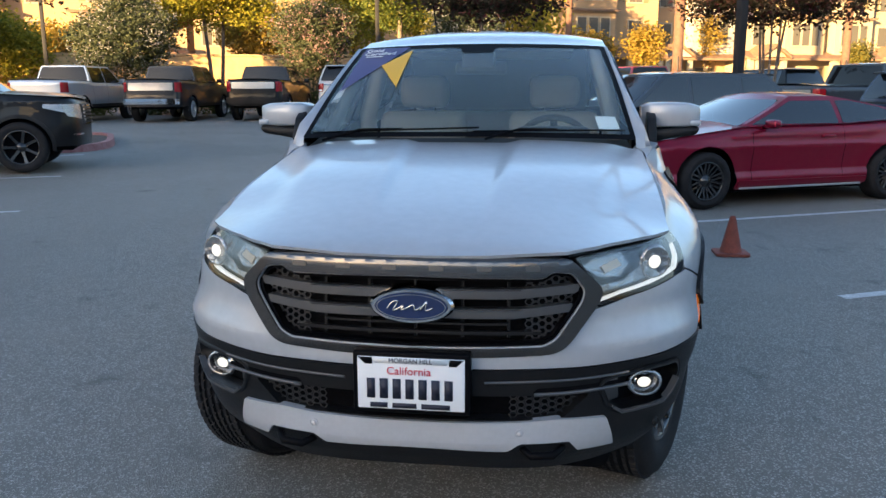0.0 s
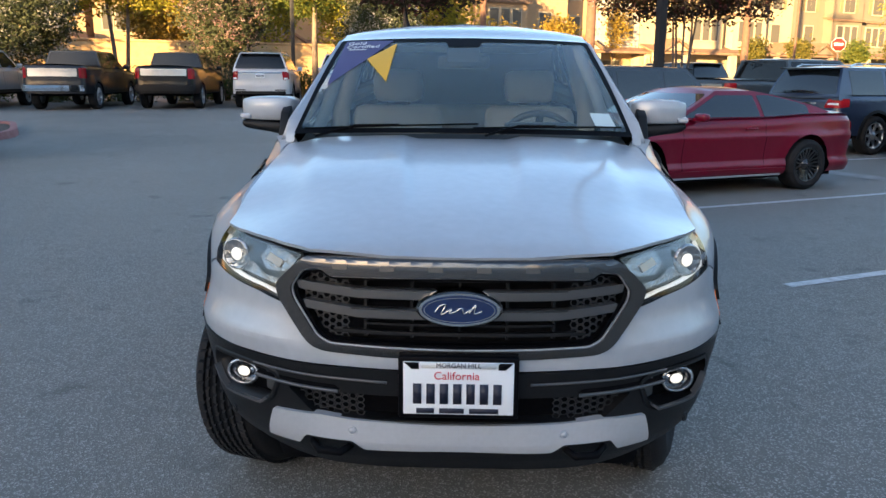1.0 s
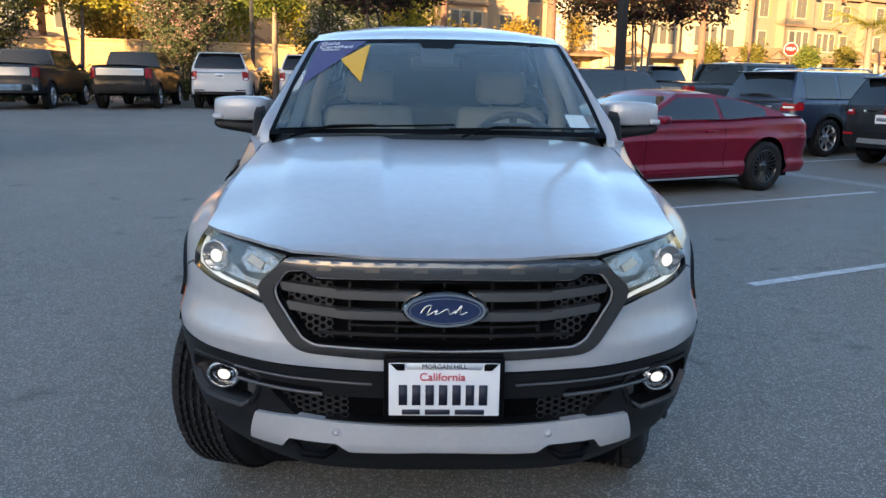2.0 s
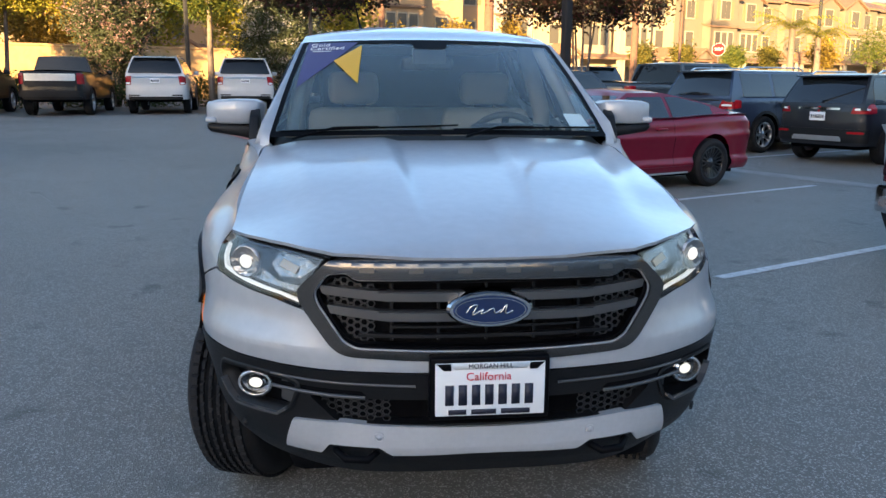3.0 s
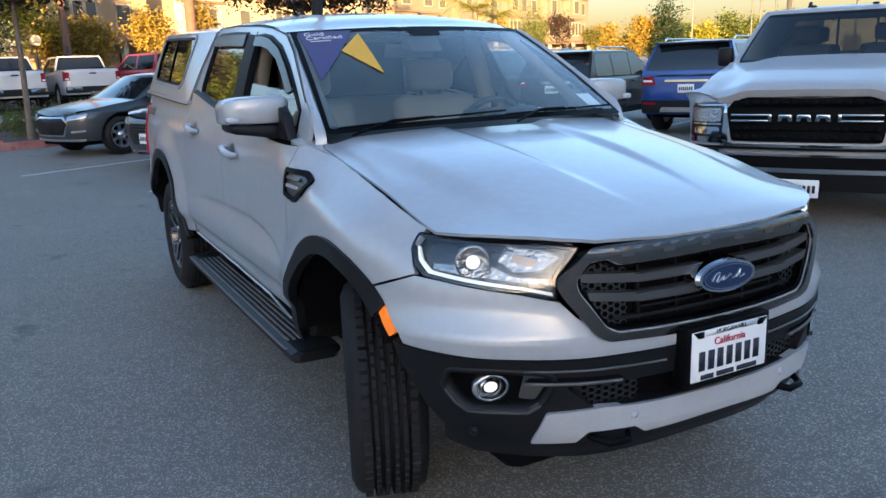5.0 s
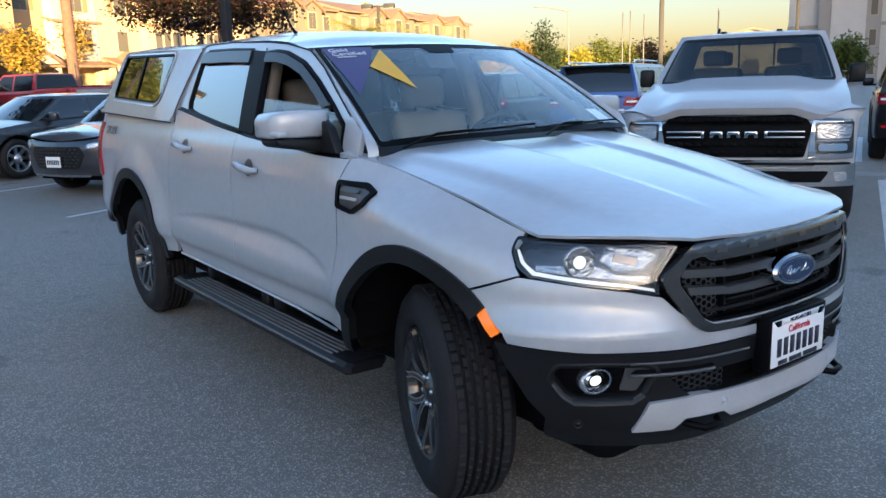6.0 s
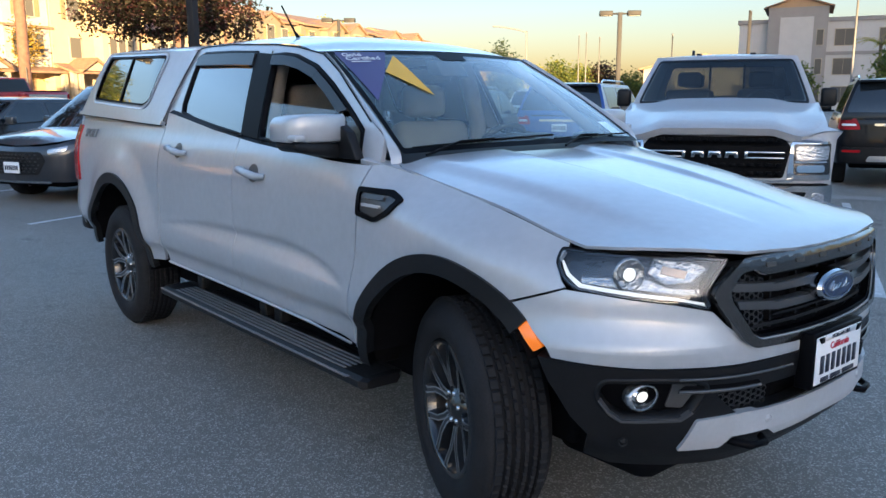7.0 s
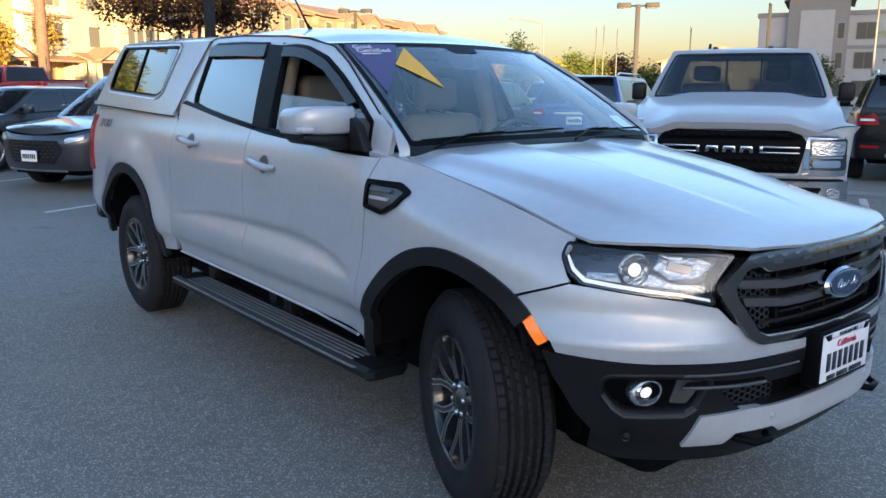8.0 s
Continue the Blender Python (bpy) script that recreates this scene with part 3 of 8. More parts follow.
def vehicle(name, label, category, m, c, group=""):
    """A parked vehicle from its sizes c; nose at local y = 0 looking along -y."""
    L, W, zb, r = c["L"], c["W"], c.get("zb", 0.3), c.get("r", 0.36)
    f, b = c["axles"]
    col = c["paint"]
    car = thing(name, label, category, m, group)
    bow = c.get("bow", 0.22)
    plan = Plan([(0, 0), (W * 0.45, bow * 0.2), (W * 0.78, bow * 0.62), (W * 0.93, bow * 1.3), (W * 0.985, bow * 2.2), (W, bow * 4), (W, L * 0.5), (W, L - 1.0), (W * 0.985, L - 0.45), (W * 0.94, L - 0.15), (W * 0.8, L - 0.05), (W * 0.4, L), (0, L)])
    top = c["top"]
    prof = c.get("prof", [(0.2, -0.1), (0.32, -0.035), (0.5, 0.0), (0.75, 0.0), (0.9, -0.012), (1.2, -0.03)])

    def ztop(y):
        return lin(top, y)

    def off(s, z):
        x, y, nx, ny = plan.at(s)
        zt = ztop(y)
        o = lin(prof, z) - 0.05 * sm(zt - 0.1, zt, z) ** 1.5
        arch = min(math.hypot(y - f, z - r), math.hypot(y - b, z - r)) if abs(nx) > 0.8 else 9
        return o + c.get("flare", 0.015) * (1 - sm(r + 0.05, r + 0.26, arch))

    def skin(d):
        def fn(s, z):
            x, y, nx, ny = plan.at(s)
            o = off(s, z) + d
            return (x + nx * o, y + ny * o, z)
        return fn

    st = c.get("step", 0.09)
    S = plan.total
    ra = r + 0.07
    for sg in (1, -1):
        low = []
        k = 0
        low += [(0, zb)]
        for yc in (f, b):
            a0 = math.degrees(math.asin((zb - r) / ra))
            for ang in [a0 + 0 - (180 - 2 * a0) * 0 + i * (180 - 2 * a0) / 14 for i in range(15)][::-1]:
                low.append((plan.s_of_y(yc + ra * math.cos(radians(ang))), r + ra * math.sin(radians(ang))))
        low.append((S, zb))
        up = [(S * i / 40, ztop(plan.at(S * i / 40)[1])) for i in range(40, -1, -1)]
        poly = [(sg * a, z) for a, z in low + up]
        part("body_side", patch(poly, st, st, skin(0), 0.0, (0, L / 2, 0.6)), col, car)
    crown = c.get("crown", 0.05)
    ring = []
    for i in range(0, 61):
        x, y, nx, ny = plan.at(S * i / 60)
        ring.append((x - nx * 0.052, y - ny * 0.052))
    ring += [(-x, y) for x, y in ring[::-1]]
    part("hood", patch(ring, 0.12, 0.12, lambda x, y: (x, y, ztop(y) + crown * (1 - (x / W) ** 2) * sm(0, 0.25, y) - 0.002), 0.0, (0, L / 2, 0)), c.get("top_paint", col), car)
    # dark box added so arches and underside read as shaded
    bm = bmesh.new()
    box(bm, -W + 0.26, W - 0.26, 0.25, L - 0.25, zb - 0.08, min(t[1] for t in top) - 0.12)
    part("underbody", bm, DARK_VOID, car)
    # cabin
    y0, y1, y2, y3 = c["cab"]
    z0, z1 = c["belt"], c["roof"]
    xb, xr = W - c.get("inset", 0.08), c.get("xr", W * 0.74)

    def zbelt(y):
        return ztop(min(max(y, y0), y3)) - 0.02

    def side_x(y, z, d=0.0):
        t = (z - z0) / (z1 - z0)
        t = max(-0.3, t)
        return xb - (xb - xr) * (t * 0.75 + 0.25 * t * abs(t)) + d

    def edge_f(z):
        return y0 + (y1 - y0) * max(0.0, (z - z0) / (z1 - z0)) ** 0.95

    def edge_r(z):
        return y3 + (y2 - y3) * max(0.0, (z - z0) / (z1 - z0)) ** c.get("rpow", 1.0)

    zs = [z0 - 0.06] + [z0 + (z1 - z0) * i / 8 for i in range(9)]
    outline = [(edge_f(z), z) for z in zs] + [(edge_r(z), z) for z in zs[::-1]]
    for sg in (1, -1):
        part("cabin_side", patch(outline, st, st, lambda y, z: (sg * side_x(y, z), y, z), 0.0, (0, L / 2, 0.6)), c.get("pillar", col), car)
        for a, bb in c["windows"]:
            lo, hi = z0 + c.get("sill", 0.03), z1 - 0.055
            zz = [lo + (hi - lo) * i / 6 for i in range(7)]
            wp = [(max(edge_f(z) + 0.1, a), z) for z in zz] + [(min(edge_r(z) - 0.09, bb), z) for z in zz[::-1]]
            ok = []
            for p in wp:
                if not ok or abs(p[0] - ok[-1][0]) + abs(p[1] - ok[-1][1]) > 0.003:
                    ok.append(p)
            part("side_window", patch(rounded(ok, 0.02, 2), 0.2, 0.1, lambda y, z: (sg * side_x(y, z, 0.006), y, z), 0.006, (0, L / 2, 0.6)), c.get("glass", DARK_GLASS), car)
    def screen(ya, yb2, edge, sign, d, bulge):
        def fn(x, z):
            h = side_x(0, z) + 0.001
            y = edge(z) + sign * bulge * (1 - x * x)
            return (x * h, y + sign * d, z)
        return fn
    for nm, edge, sign, bulge in (("windshield", edge_f, -1, c.get("ws_bow", 0.14)), ("rear_window", edge_r, 1, c.get("rw_bow", 0.08))):
        lo = z0 + (0.0 if sign < 0 else c.get("rsill", 0.06))
        clear = c.get("see_through") if sign < 0 else c.get("see_rear")
        hole = [rounded([(-0.9, lo + 0.02), (0.9, lo + 0.02), (0.89, z1 - 0.06), (-0.89, z1 - 0.06)], 0.05, 3)] if clear else ()
        part("cabin_frame", patch([(-1, z0 - 0.06), (1, z0 - 0.06), (1, z1), (-1, z1)], 0.1, 0.06, screen(0, 0, edge, sign, 0, bulge), 0.0, (0, (y1 + y2) / 2, 0.5), holes=hole), c.get("pillar", col), car)
        pane = rounded([(-0.94, lo), (0.94, lo), (0.93, z1 - 0.04), (-0.93, z1 - 0.04)], 0.05, 3)
        part(nm, patch(pane, 0.1, 0.06, screen(0, 0, edge, sign, 0.006, bulge), 0.005, (0, (y1 + y2) / 2, 0.5)), clear or c.get("glass", DARK_GLASS), car)
        if clear:
            part("glass_border", band(pane, 0.0, -0.03, screen(0, 0, edge, sign, 0.009, bulge), 0.0, (0, (y1 + y2) / 2, 0.5), 0.1), BLACK_PLASTIC, car)
    bwf, bwr = c.get("ws_bow", 0.14), c.get("rw_bow", 0.08)
    def roof_fn(x, v):
        ya, ybb = y1 - bwf * (1 - x * x), y2 + bwr * (1 - x * x)
        y = ya + (ybb - ya) * v
        return (x * side_x(0, z1), y, z1 + c.get("roof_crown", 0.05) * (1 - x * x) ** 0.8 * (1 - (2 * v - 1) ** 4) ** 0.7)
    part("roof", patch([(-1, 0), (1, 0), (1, 1), (-1, 1)], 0.1, 0.06, roof_fn, 0.0, (0, (y1 + y2) / 2, 0.5)), c.get("roof_paint", col), car)
    # shut lines, handles, sills
    for sg in (1, -1):
        for yd in c.get("doors", ()):
            sc2 = plan.s_of_y(yd) * sg
            part("door_gap", patch([(sc2 - 0.004, zb + 0.1), (sc2 + 0.004, zb + 0.1), (sc2 + 0.004, ztop(yd) - 0.03), (sc2 - 0.004, ztop(yd) - 0.03)], 0.02, 0.06, skin(0.0025), 0.0, (0, L / 2, 0.6)), DARK_VOID, car)
        for yh in c.get("handles", ()):
            zh = ztop(yh) - c.get("handle_drop", 0.12)
            x = W + lin(prof, zh)
            bm = bmesh.new()
            box(bm, sg * (x - 0.01), sg * (x + 0.03), yh - 0.1, yh + 0.1, zh - 0.014, zh + 0.014, 0.008)
            part("door_handle", bm, c.get("handle_mat", col), car)
        s0, s1 = plan.s_of_y(f + ra + 0.02) * sg, plan.s_of_y(b - ra - 0.02) * sg
        part("sill", patch([(s0, zb - 0.02), (s1, zb - 0.02), (s1, zb + 0.09), (s0, zb + 0.09)], 0.3, 0.05, skin(0.012), 0.012, (0, L / 2, 0.6)), c.get("sill_mat", BLACK_PLASTIC), car)
        if c.get("arch_trim"):
            for yc in (f, b):
                outer = [(plan.s_of_y(yc + (ra + 0.05) * math.cos(radians(q))) * sg, r + (ra + 0.05) * math.sin(radians(q))) for q in range(-8, 189, 14)]
                inner = [(plan.s_of_y(yc + (ra - 0.01) * math.cos(radians(q))) * sg, r + (ra - 0.01) * math.sin(radians(q))) for q in range(-8, 189, 14)]
                part("arch_trim", patch(outer + inner[::-1], 0.1, 0.06, skin(0.012), 0.012, (0, L / 2, 0.6)), BLACK_PLASTIC, car)
        # mirror
        my, mz = y0 + 0.35, z0 + c.get("mirror_z", 0.08)
        bm = bmesh.new()
        box(bm, sg * (W - 0.06), sg * (W + 0.02), my - 0.03, my + 0.06, mz - 0.06, mz - 0.02, 0.01)
        box(bm, sg * (W - 0.01), sg * (W + c.get("mirror_w", 0.18)), my - 0.05, my + 0.06, mz - 0.06, mz + c.get("mirror_h", 0.09), 0.03)
        part("wing_mirror", bm, c.get("mirror_mat", col), car)
        for yc in (f, b):
            wheel_parts(car, sg * (W - 0.115), yc, r, r, c.get("tyre_w", 0.23), r * 0.68, c.get("spokes", 7), c.get("rim", ALLOY), twin=c.get("twin", False), fine=12)
    # patches on nose and tail: (name, material, polygon of (x, z), proud)
    for nm, ma, pl, pr in c.get("front", ()):
        part(nm, patch(rounded([(plan.s_of_x(x), z) for x, z in pl], 0.025, 2), 0.06, 0.06, skin(pr), pr + 0.01, (0, L / 2, 0.6)), ma, car)
    for nm, ma, pl, pr in c.get("rear", ()):
        part(nm, patch(rounded([((S - abs(plan.s_of_x(x, True))) * (1 if x >= 0 else -1), z) for x, z in pl], 0.025, 2), 0.06, 0.06, lambda q, z: skin(pr)((S - abs(q)) * (1 if q >= 0 else -1), z), pr + 0.01, (0, L / 2, 0.6)), ma, car)
    # patches that wrap round a corner: polygon of (s from nose or tail along the flank, z) in terms of y
    for nm, ma, pl, pr in c.get("flank", ()):
        for sg in (1, -1):
            part(nm, patch(rounded([((plan.s_of_y(q[0]) if q[0] >= 0.0 else 0) * sg, q[1]) for q in pl], 0.02, 2), 0.06, 0.06, skin(pr), pr + 0.01, (0, L / 2, 0.6)), ma, car)
    for zc, front in c.get("plates", ()):
        bm = bmesh.new()
        y = -0.03 if front else L + 0.02
        sgn = -1 if front else 1
        box(bm, -0.155, 0.155, y, y + sgn * 0.012, zc - 0.078, zc + 0.078, 0.004)
        pl = part("number_plate", bm, PLATE_WHITE, car, "white number plate with dark characters")
        for q in range(7):
            bm = bmesh.new()
            box(bm, -0.128 + q * 0.0385, -0.104 + q * 0.0385, y + sgn * 0.012, y + sgn * 0.015, zc - 0.035, zc + 0.03)
            part("plate_character", bm, INK, pl)
    if c.get("spoiler"):
        bm = bmesh.new()
        xx = side_x(0, z1) - 0.03
        prism(bm, [(y2 - 0.12, z1 + 0.012), (y2 + 0.2, z1 + 0.0), (y2 + 0.22, z1 - 0.03), (y2 - 0.05, z1 - 0.025)], -xx, xx, "x", bevel=0.008)
        part("rear_spoiler", bm, c["spoiler"], car)
    if c.get("rails"):
        for sg in (1, -1):
            bm = bmesh.new()
            xx = side_x(0, z1) - 0.04
            tube(bm, [(sg * xx, y1 + 0.25, z1 + 0.02), (sg * xx, y1 + 0.4, z1 + 0.075), (sg * xx, y2 - 0.4, z1 + 0.075), (sg * xx, y2 - 0.25, z1 + 0.02)], 0.018, 6)
            part("roof_rail", bm, c["rails"], car)
    return car


def oval(x, z, a, b, n=14):
    return [(x + a * math.cos(2 * math.pi * i / n), z + b * math.sin(2 * math.pi * i / n)) for i in range(n)]


def pair(nm, ma, pl, pr):
    return [(nm, ma, pl, pr), (nm, ma, [(-x, z) for x, z in pl], pr)]


def pickup_spec(col, **kw):
    c = dict(glass=DIM_GLASS, L=5.89, W=1.0, zb=0.52, r=0.42, axles=(0.98, 4.66), paint=col, bow=0.16, tyre_w=0.27,
             top=[(0, 1.12), (0.3, 1.18), (1.5, 1.27), (1.6, 1.3), (3.9, 1.33), (4.0, 1.37), (5.89, 1.39)], belt=1.29, roof=1.88, cab=(1.35, 2.1, 3.85, 3.98),
             windows=[(1.5, 2.72), (2.8, 3.78)], doors=[1.66, 2.76, 3.86], handles=[2.55, 3.6], xr=0.74, rw_bow=0.03, roof_crown=0.04, arch_trim=True, top_paint=col,
             rear=[("tailgate_panel", SATIN_SILVER2, [(-0.74, 1.05), (0.74, 1.05), (0.74, 1.3), (-0.74, 1.3)], 0.012),
                   ("rear_bumper", CHROME, [(-0.9, 0.6), (0.9, 0.6), (0.9, 0.78), (-0.9, 0.78)], 0.07)]
             + pair("tail_light", RED_LENS, [(0.8, 1.0), (0.93, 1.0), (0.93, 1.32), (0.8, 1.32)], 0.014),
             flank=[("tail_light_side", RED_LENS, [(5.6, 1.0), (5.78, 1.0), (5.78, 1.32), (5.6, 1.32)], 0.012)],
             front=[("grille", BLACK_PLASTIC, [(-0.62, 0.75), (0.62, 0.75), (0.62, 1.1), (-0.62, 1.1)], 0.01)] + pair("headlight", LAMP_WHITE, [(0.66, 0.85), (0.88, 0.88), (0.88, 1.08), (0.66, 1.08)], 0.012),
             plates=[(0.7, False)])
    c.update(kw)
    return c


def suv_spec(col, **kw):
    c = dict(L=5.05, W=0.97, zb=0.4, r=0.39, axles=(0.92, 3.94), paint=col, bow=0.2, tyre_w=0.25,
             top=[(0, 0.98), (0.3, 1.06), (1.4, 1.15), (1.6, 1.17), (5.05, 1.19)], belt=1.15, roof=1.72, cab=(1.3, 2.1, 4.72, 4.98), windows=[(1.5, 2.55), (2.63, 3.55), (3.66, 4.6)],
             doors=[1.62, 2.6, 3.6], handles=[2.4, 3.4], xr=0.7, rw_bow=0.05, rpow=1.3, arch_trim=True,
             rear=[("rear_bumper", BLACK_PLASTIC, [(-0.88, 0.42), (0.88, 0.42), (0.88, 0.66), (-0.88, 0.66)], 0.02), ("skid_trim", SATIN_SILVER2, [(-0.5, 0.44), (0.5, 0.44), (0.46, 0.53), (-0.46, 0.53)], 0.026), ("rear_window_sill", BLACK_PLASTIC, [(-0.6, 1.1), (0.6, 1.1), (0.6, 1.13), (-0.6, 1.13)], 0.008),
                   ("chrome_bar", CHROME, [(-0.42, 1.0), (0.42, 1.0), (0.42, 1.04), (-0.42, 1.04)], 0.02)]
             + pair("tail_light", RED_LENS, [(0.6, 0.94), (0.9, 0.94), (0.9, 1.12), (0.68, 1.12)], 0.014) + pair("tail_lamp_band", PLATE_WHITE, [(0.66, 1.0), (0.88, 1.0), (0.88, 1.035), (0.68, 1.035)], 0.018) + pair("red_reflector", RED_LENS, [(0.58, 0.58), (0.84, 0.58), (0.84, 0.62), (0.58, 0.62)], 0.028),
             flank=[("tail_light_side", RED_LENS, [(4.72, 0.96), (4.95, 0.94), (4.95, 1.12), (4.72, 1.12)], 0.012)],
             front=[("grille", BLACK_PLASTIC, [(-0.5, 0.62), (0.5, 0.62), (0.55, 0.92), (-0.55, 0.92)], 0.01)] + pair("headlight", LAMP_WHITE, [(0.6, 0.76), (0.88, 0.8), (0.88, 0.94), (0.6, 0.92)], 0.012),
             plates=[(0.88, False)], rails=CHROME, spoiler=BLACK_PAINT)
    c.update(kw)
    return c


def sedan_spec(col, **kw):
    c = dict(L=4.8, W=0.91, zb=0.27, r=0.34, axles=(0.9, 3.75), paint=col, bow=0.26,
             top=[(0, 0.7), (0.3, 0.8), (1.2, 0.93), (1.5, 0.95), (3.9, 1.02), (4.8, 0.98)], belt=0.93, roof=1.38, cab=(1.25, 2.05, 3.3, 4.25), windows=[(1.4, 2.5), (2.58, 3.9)],
             doors=[1.5, 2.54, 3.5], handles=[2.3, 3.3], xr=0.62, rpow=1.5, crown=0.06,
             rear=pair("tail_light", RED_LENS, [(0.5, 0.82), (0.85, 0.8), (0.85, 0.92), (0.5, 0.92)], 0.012) + [("rear_bumper", BLACK_PLASTIC, [(-0.7, 0.28), (0.7, 0.28), (0.7, 0.42), (-0.7, 0.42)], 0.012)],
             front=[("grille", BLACK_PLASTIC, [(-0.4, 0.36), (0.4, 0.36), (0.5, 0.58), (0.4, 0.68), (-0.4, 0.68), (-0.5, 0.58)], 0.01)] + pair("headlight", LAMP_WHITE, [(0.52, 0.62), (0.8, 0.67), (0.82, 0.75), (0.54, 0.7)], 0.012))
    c.update(kw)
    return c

# ---- the silver pickup truck with a canopy ----
SILVER = paint("silver_metallic_paint", (0.4, 0.42, 0.447), 0.22, 0.42, 0.9, coat_rough=0.1)
FRAME_GREY = mat("dark_gloss_grey", (0.125, 0.118, 0.112), 0.2, metal=0.9, coat=0.5, vary=0.05)
BAR_GREY = mat("satin_dark_grey", (0.1, 0.1, 0.102), 0.36, metal=0.6)
SATIN_SILVER = mat("satin_silver_trim", (0.47, 0.48, 0.5), 0.38, metal=0.3, vary=0.04)
GLOSS_BLACK = mat("gloss_black", (0.004, 0.004, 0.005), 0.4, spec=0.05)
WIND_GLASS = glass("windscreen_glass", (0.88, 0.95, 0.94), ior=1.5, teal_haze=0.085)
SIDE_GLASS = glass("side_glass", (0.74, 0.8, 0.78), ior=1.5)
PRIV_GLASS = mat("privacy_glass", (0.012, 0.014, 0.016), 0.02, spec=1.0, coat=1.0)
SMOKE = mat("smoked_acrylic", (0.02, 0.021, 0.024), 0.15, spec=0.25)
AMBER = mat("amber_lens", (0.75, 0.14, 0.01), 0.15, coat=1.0, emit=(1.0, 0.25, 0.02), power=0.05)
LAMP_GLOW = mat("lit_lamp", (0.4, 0.4, 0.4), 0.3, emit=(1.0, 0.97, 0.86), power=0.1, vary=0.4, scale=60, bump=0.6, bscale=90)
DRL_GLOW = mat("lit_strip", (0.6, 0.6, 0.6), 0.3, emit=(1.0, 0.98, 0.92), power=0.06)
BADGE_BLUE = mat("badge_blue", (0.005, 0.018, 0.075), 0.2, coat=1.0)
BEIGE = mat("beige_leather", (0.2, 0.18, 0.155), 0.6, vary=0.12, scale=12, bump=0.1, bscale=120)
DASH = mat("dash_plastic", (0.025, 0.026, 0.028), 0.65, vary=0.1)
PURPLE = mat("sticker_purple", (0.06, 0.058, 0.16), 0.4)
YELLOW = mat("sticker_yellow", (0.72, 0.4, 0.03), 0.45)
WHITE_INK = mat("white_print", (0.75, 0.76, 0.78), 0.5)
RED_INK = mat("red_print", (0.55, 0.02, 0.05), 0.5)
GREY_PRINT = mat("grey_print", (0.16, 0.16, 0.17), 0.4, metal=0.5)

RIB_GREY = mat("light_rib_grey", (0.11, 0.11, 0.112), 0.55, vary=0.2)
ranger = thing("pickup_truck", "silver double-cab pickup truck with canopy, lamps lit and front wheels turned", "pickup truck", pose(0, 0, 0))
RP = Plan([(0, 0), (0.2, 0.006), (0.4, 0.04), (0.52, 0.088), (0.62, 0.15), (0.7, 0.215), (0.77, 0.3), (0.825, 0.4), (0.86, 0.52), (0.872, 0.65), (0.875, 0.9), (0.875, 1.4), (0.875, 2.4), (0.875, 3.3), (0.872, 4.3), (0.862, 4.85), (0.845, 5.04), (0.79, 5.13), (0.4, 5.16), (0, 5.165)])
O_MID = [(0.28, -0.12), (0.36, -0.06), (0.42, -0.02), (0.46, -0.006), (0.53, -0.01), (0.6, -0.006), (0.66, 0.0), (0.7, 0.004), (0.74, 0.0), (0.85, -0.008), (1.0, -0.022), (1.06, -0.05)]
O_END = [(0.28, -0.16), (0.36, -0.09), (0.42, -0.045), (0.5, -0.018), (0.6, -0.002), (0.67, 0.008), (0.7, 0.014), (0.735, 0.018), (0.77, 0.002), (0.82, -0.018), (0.87, -0.026), (0.93, -0.048), (1.0, -0.085), (1.06, -0.125)]
O_SIDE = [(0.4, -0.09), (0.46, -0.06), (0.52, -0.046), (0.585, -0.036), (0.635, -0.006), (0.7, 0.002), (0.76, -0.004), (0.84, -0.011), (0.92, -0.011), (1.0, -0.011), (1.08, -0.017), (1.15, -0.029), (1.21, -0.046), (1.26, -0.068), (1.36, -0.096)]
HOOD_LINE = [(0.3, 1.005), (0.37, 1.02), (0.7, 1.1), (1.15, 1.18), (1.32, 1.21)]
SCALLOP_TOP = [(1.43, 0.712), (1.47, 0.735), (1.6, 0.802), (1.8, 0.842), (2.0, 0.856), (2.785, 0.83), (3.42, 0.756)]
SCALLOP_LOW = [(1.43, 0.71), (2.21, 0.732), (2.785, 0.745), (3.42, 0.752)]
FA, RA = (0.86, 0.42), (4.1, 0.43)  # arch centres
RO_F, RI_F, RO_R, RI_R = 0.525, 0.462, 0.565, 0.5


def r_off(s, z):
    x, y, nx, ny = RP.at(s)
    c = sm(0.3, 0.7, abs(x))
    of = (1 - c) * lin(O_MID, z) + c * lin(O_END, z)
    os_ = lin(O_SIDE, z)
    if y < 1.5:
        zh = lin(HOOD_LINE, y)
        os_ -= 0.105 * sm(zh - 0.16, zh + 0.005, z) ** 1.7 * (1 - sm(1.1, 1.5, y))
    if 1.42 < y < 3.42 and 0.7 < z < 0.88:  # scallop pressed into the lower doors
        zu, zl = lin(SCALLOP_TOP, y), lin(SCALLOP_LOW, y)
        if zl < z < zu:
            os_ -= 0.24 * (z - zl) * sm(0.0, 0.35, (zu - z) / (zu - zl))
    k = sm(0.28, 0.66, y)
    o = (1 - k) * of + k * os_
    rf, rr = math.hypot(y - FA[0], z - FA[1]), math.hypot(y - RA[0], z - RA[1])
    o += 0.034 * (1 - sm(RO_F - 0.02, RO_F + 0.2, rf)) * sm(0.46, 0.78, y)
    o += 0.034 * (1 - sm(RO_R - 0.02, RO_R + 0.2, rr))
    return o


def rskin(d=0.0):
    def fn(s, z):
        x, y, nx, ny = RP.at(s)
        o = r_off(s, z) + d
        return (x + nx * o, y + ny * o, z)
    return fn


def sy(y):
    return RP.s_of_y(y)


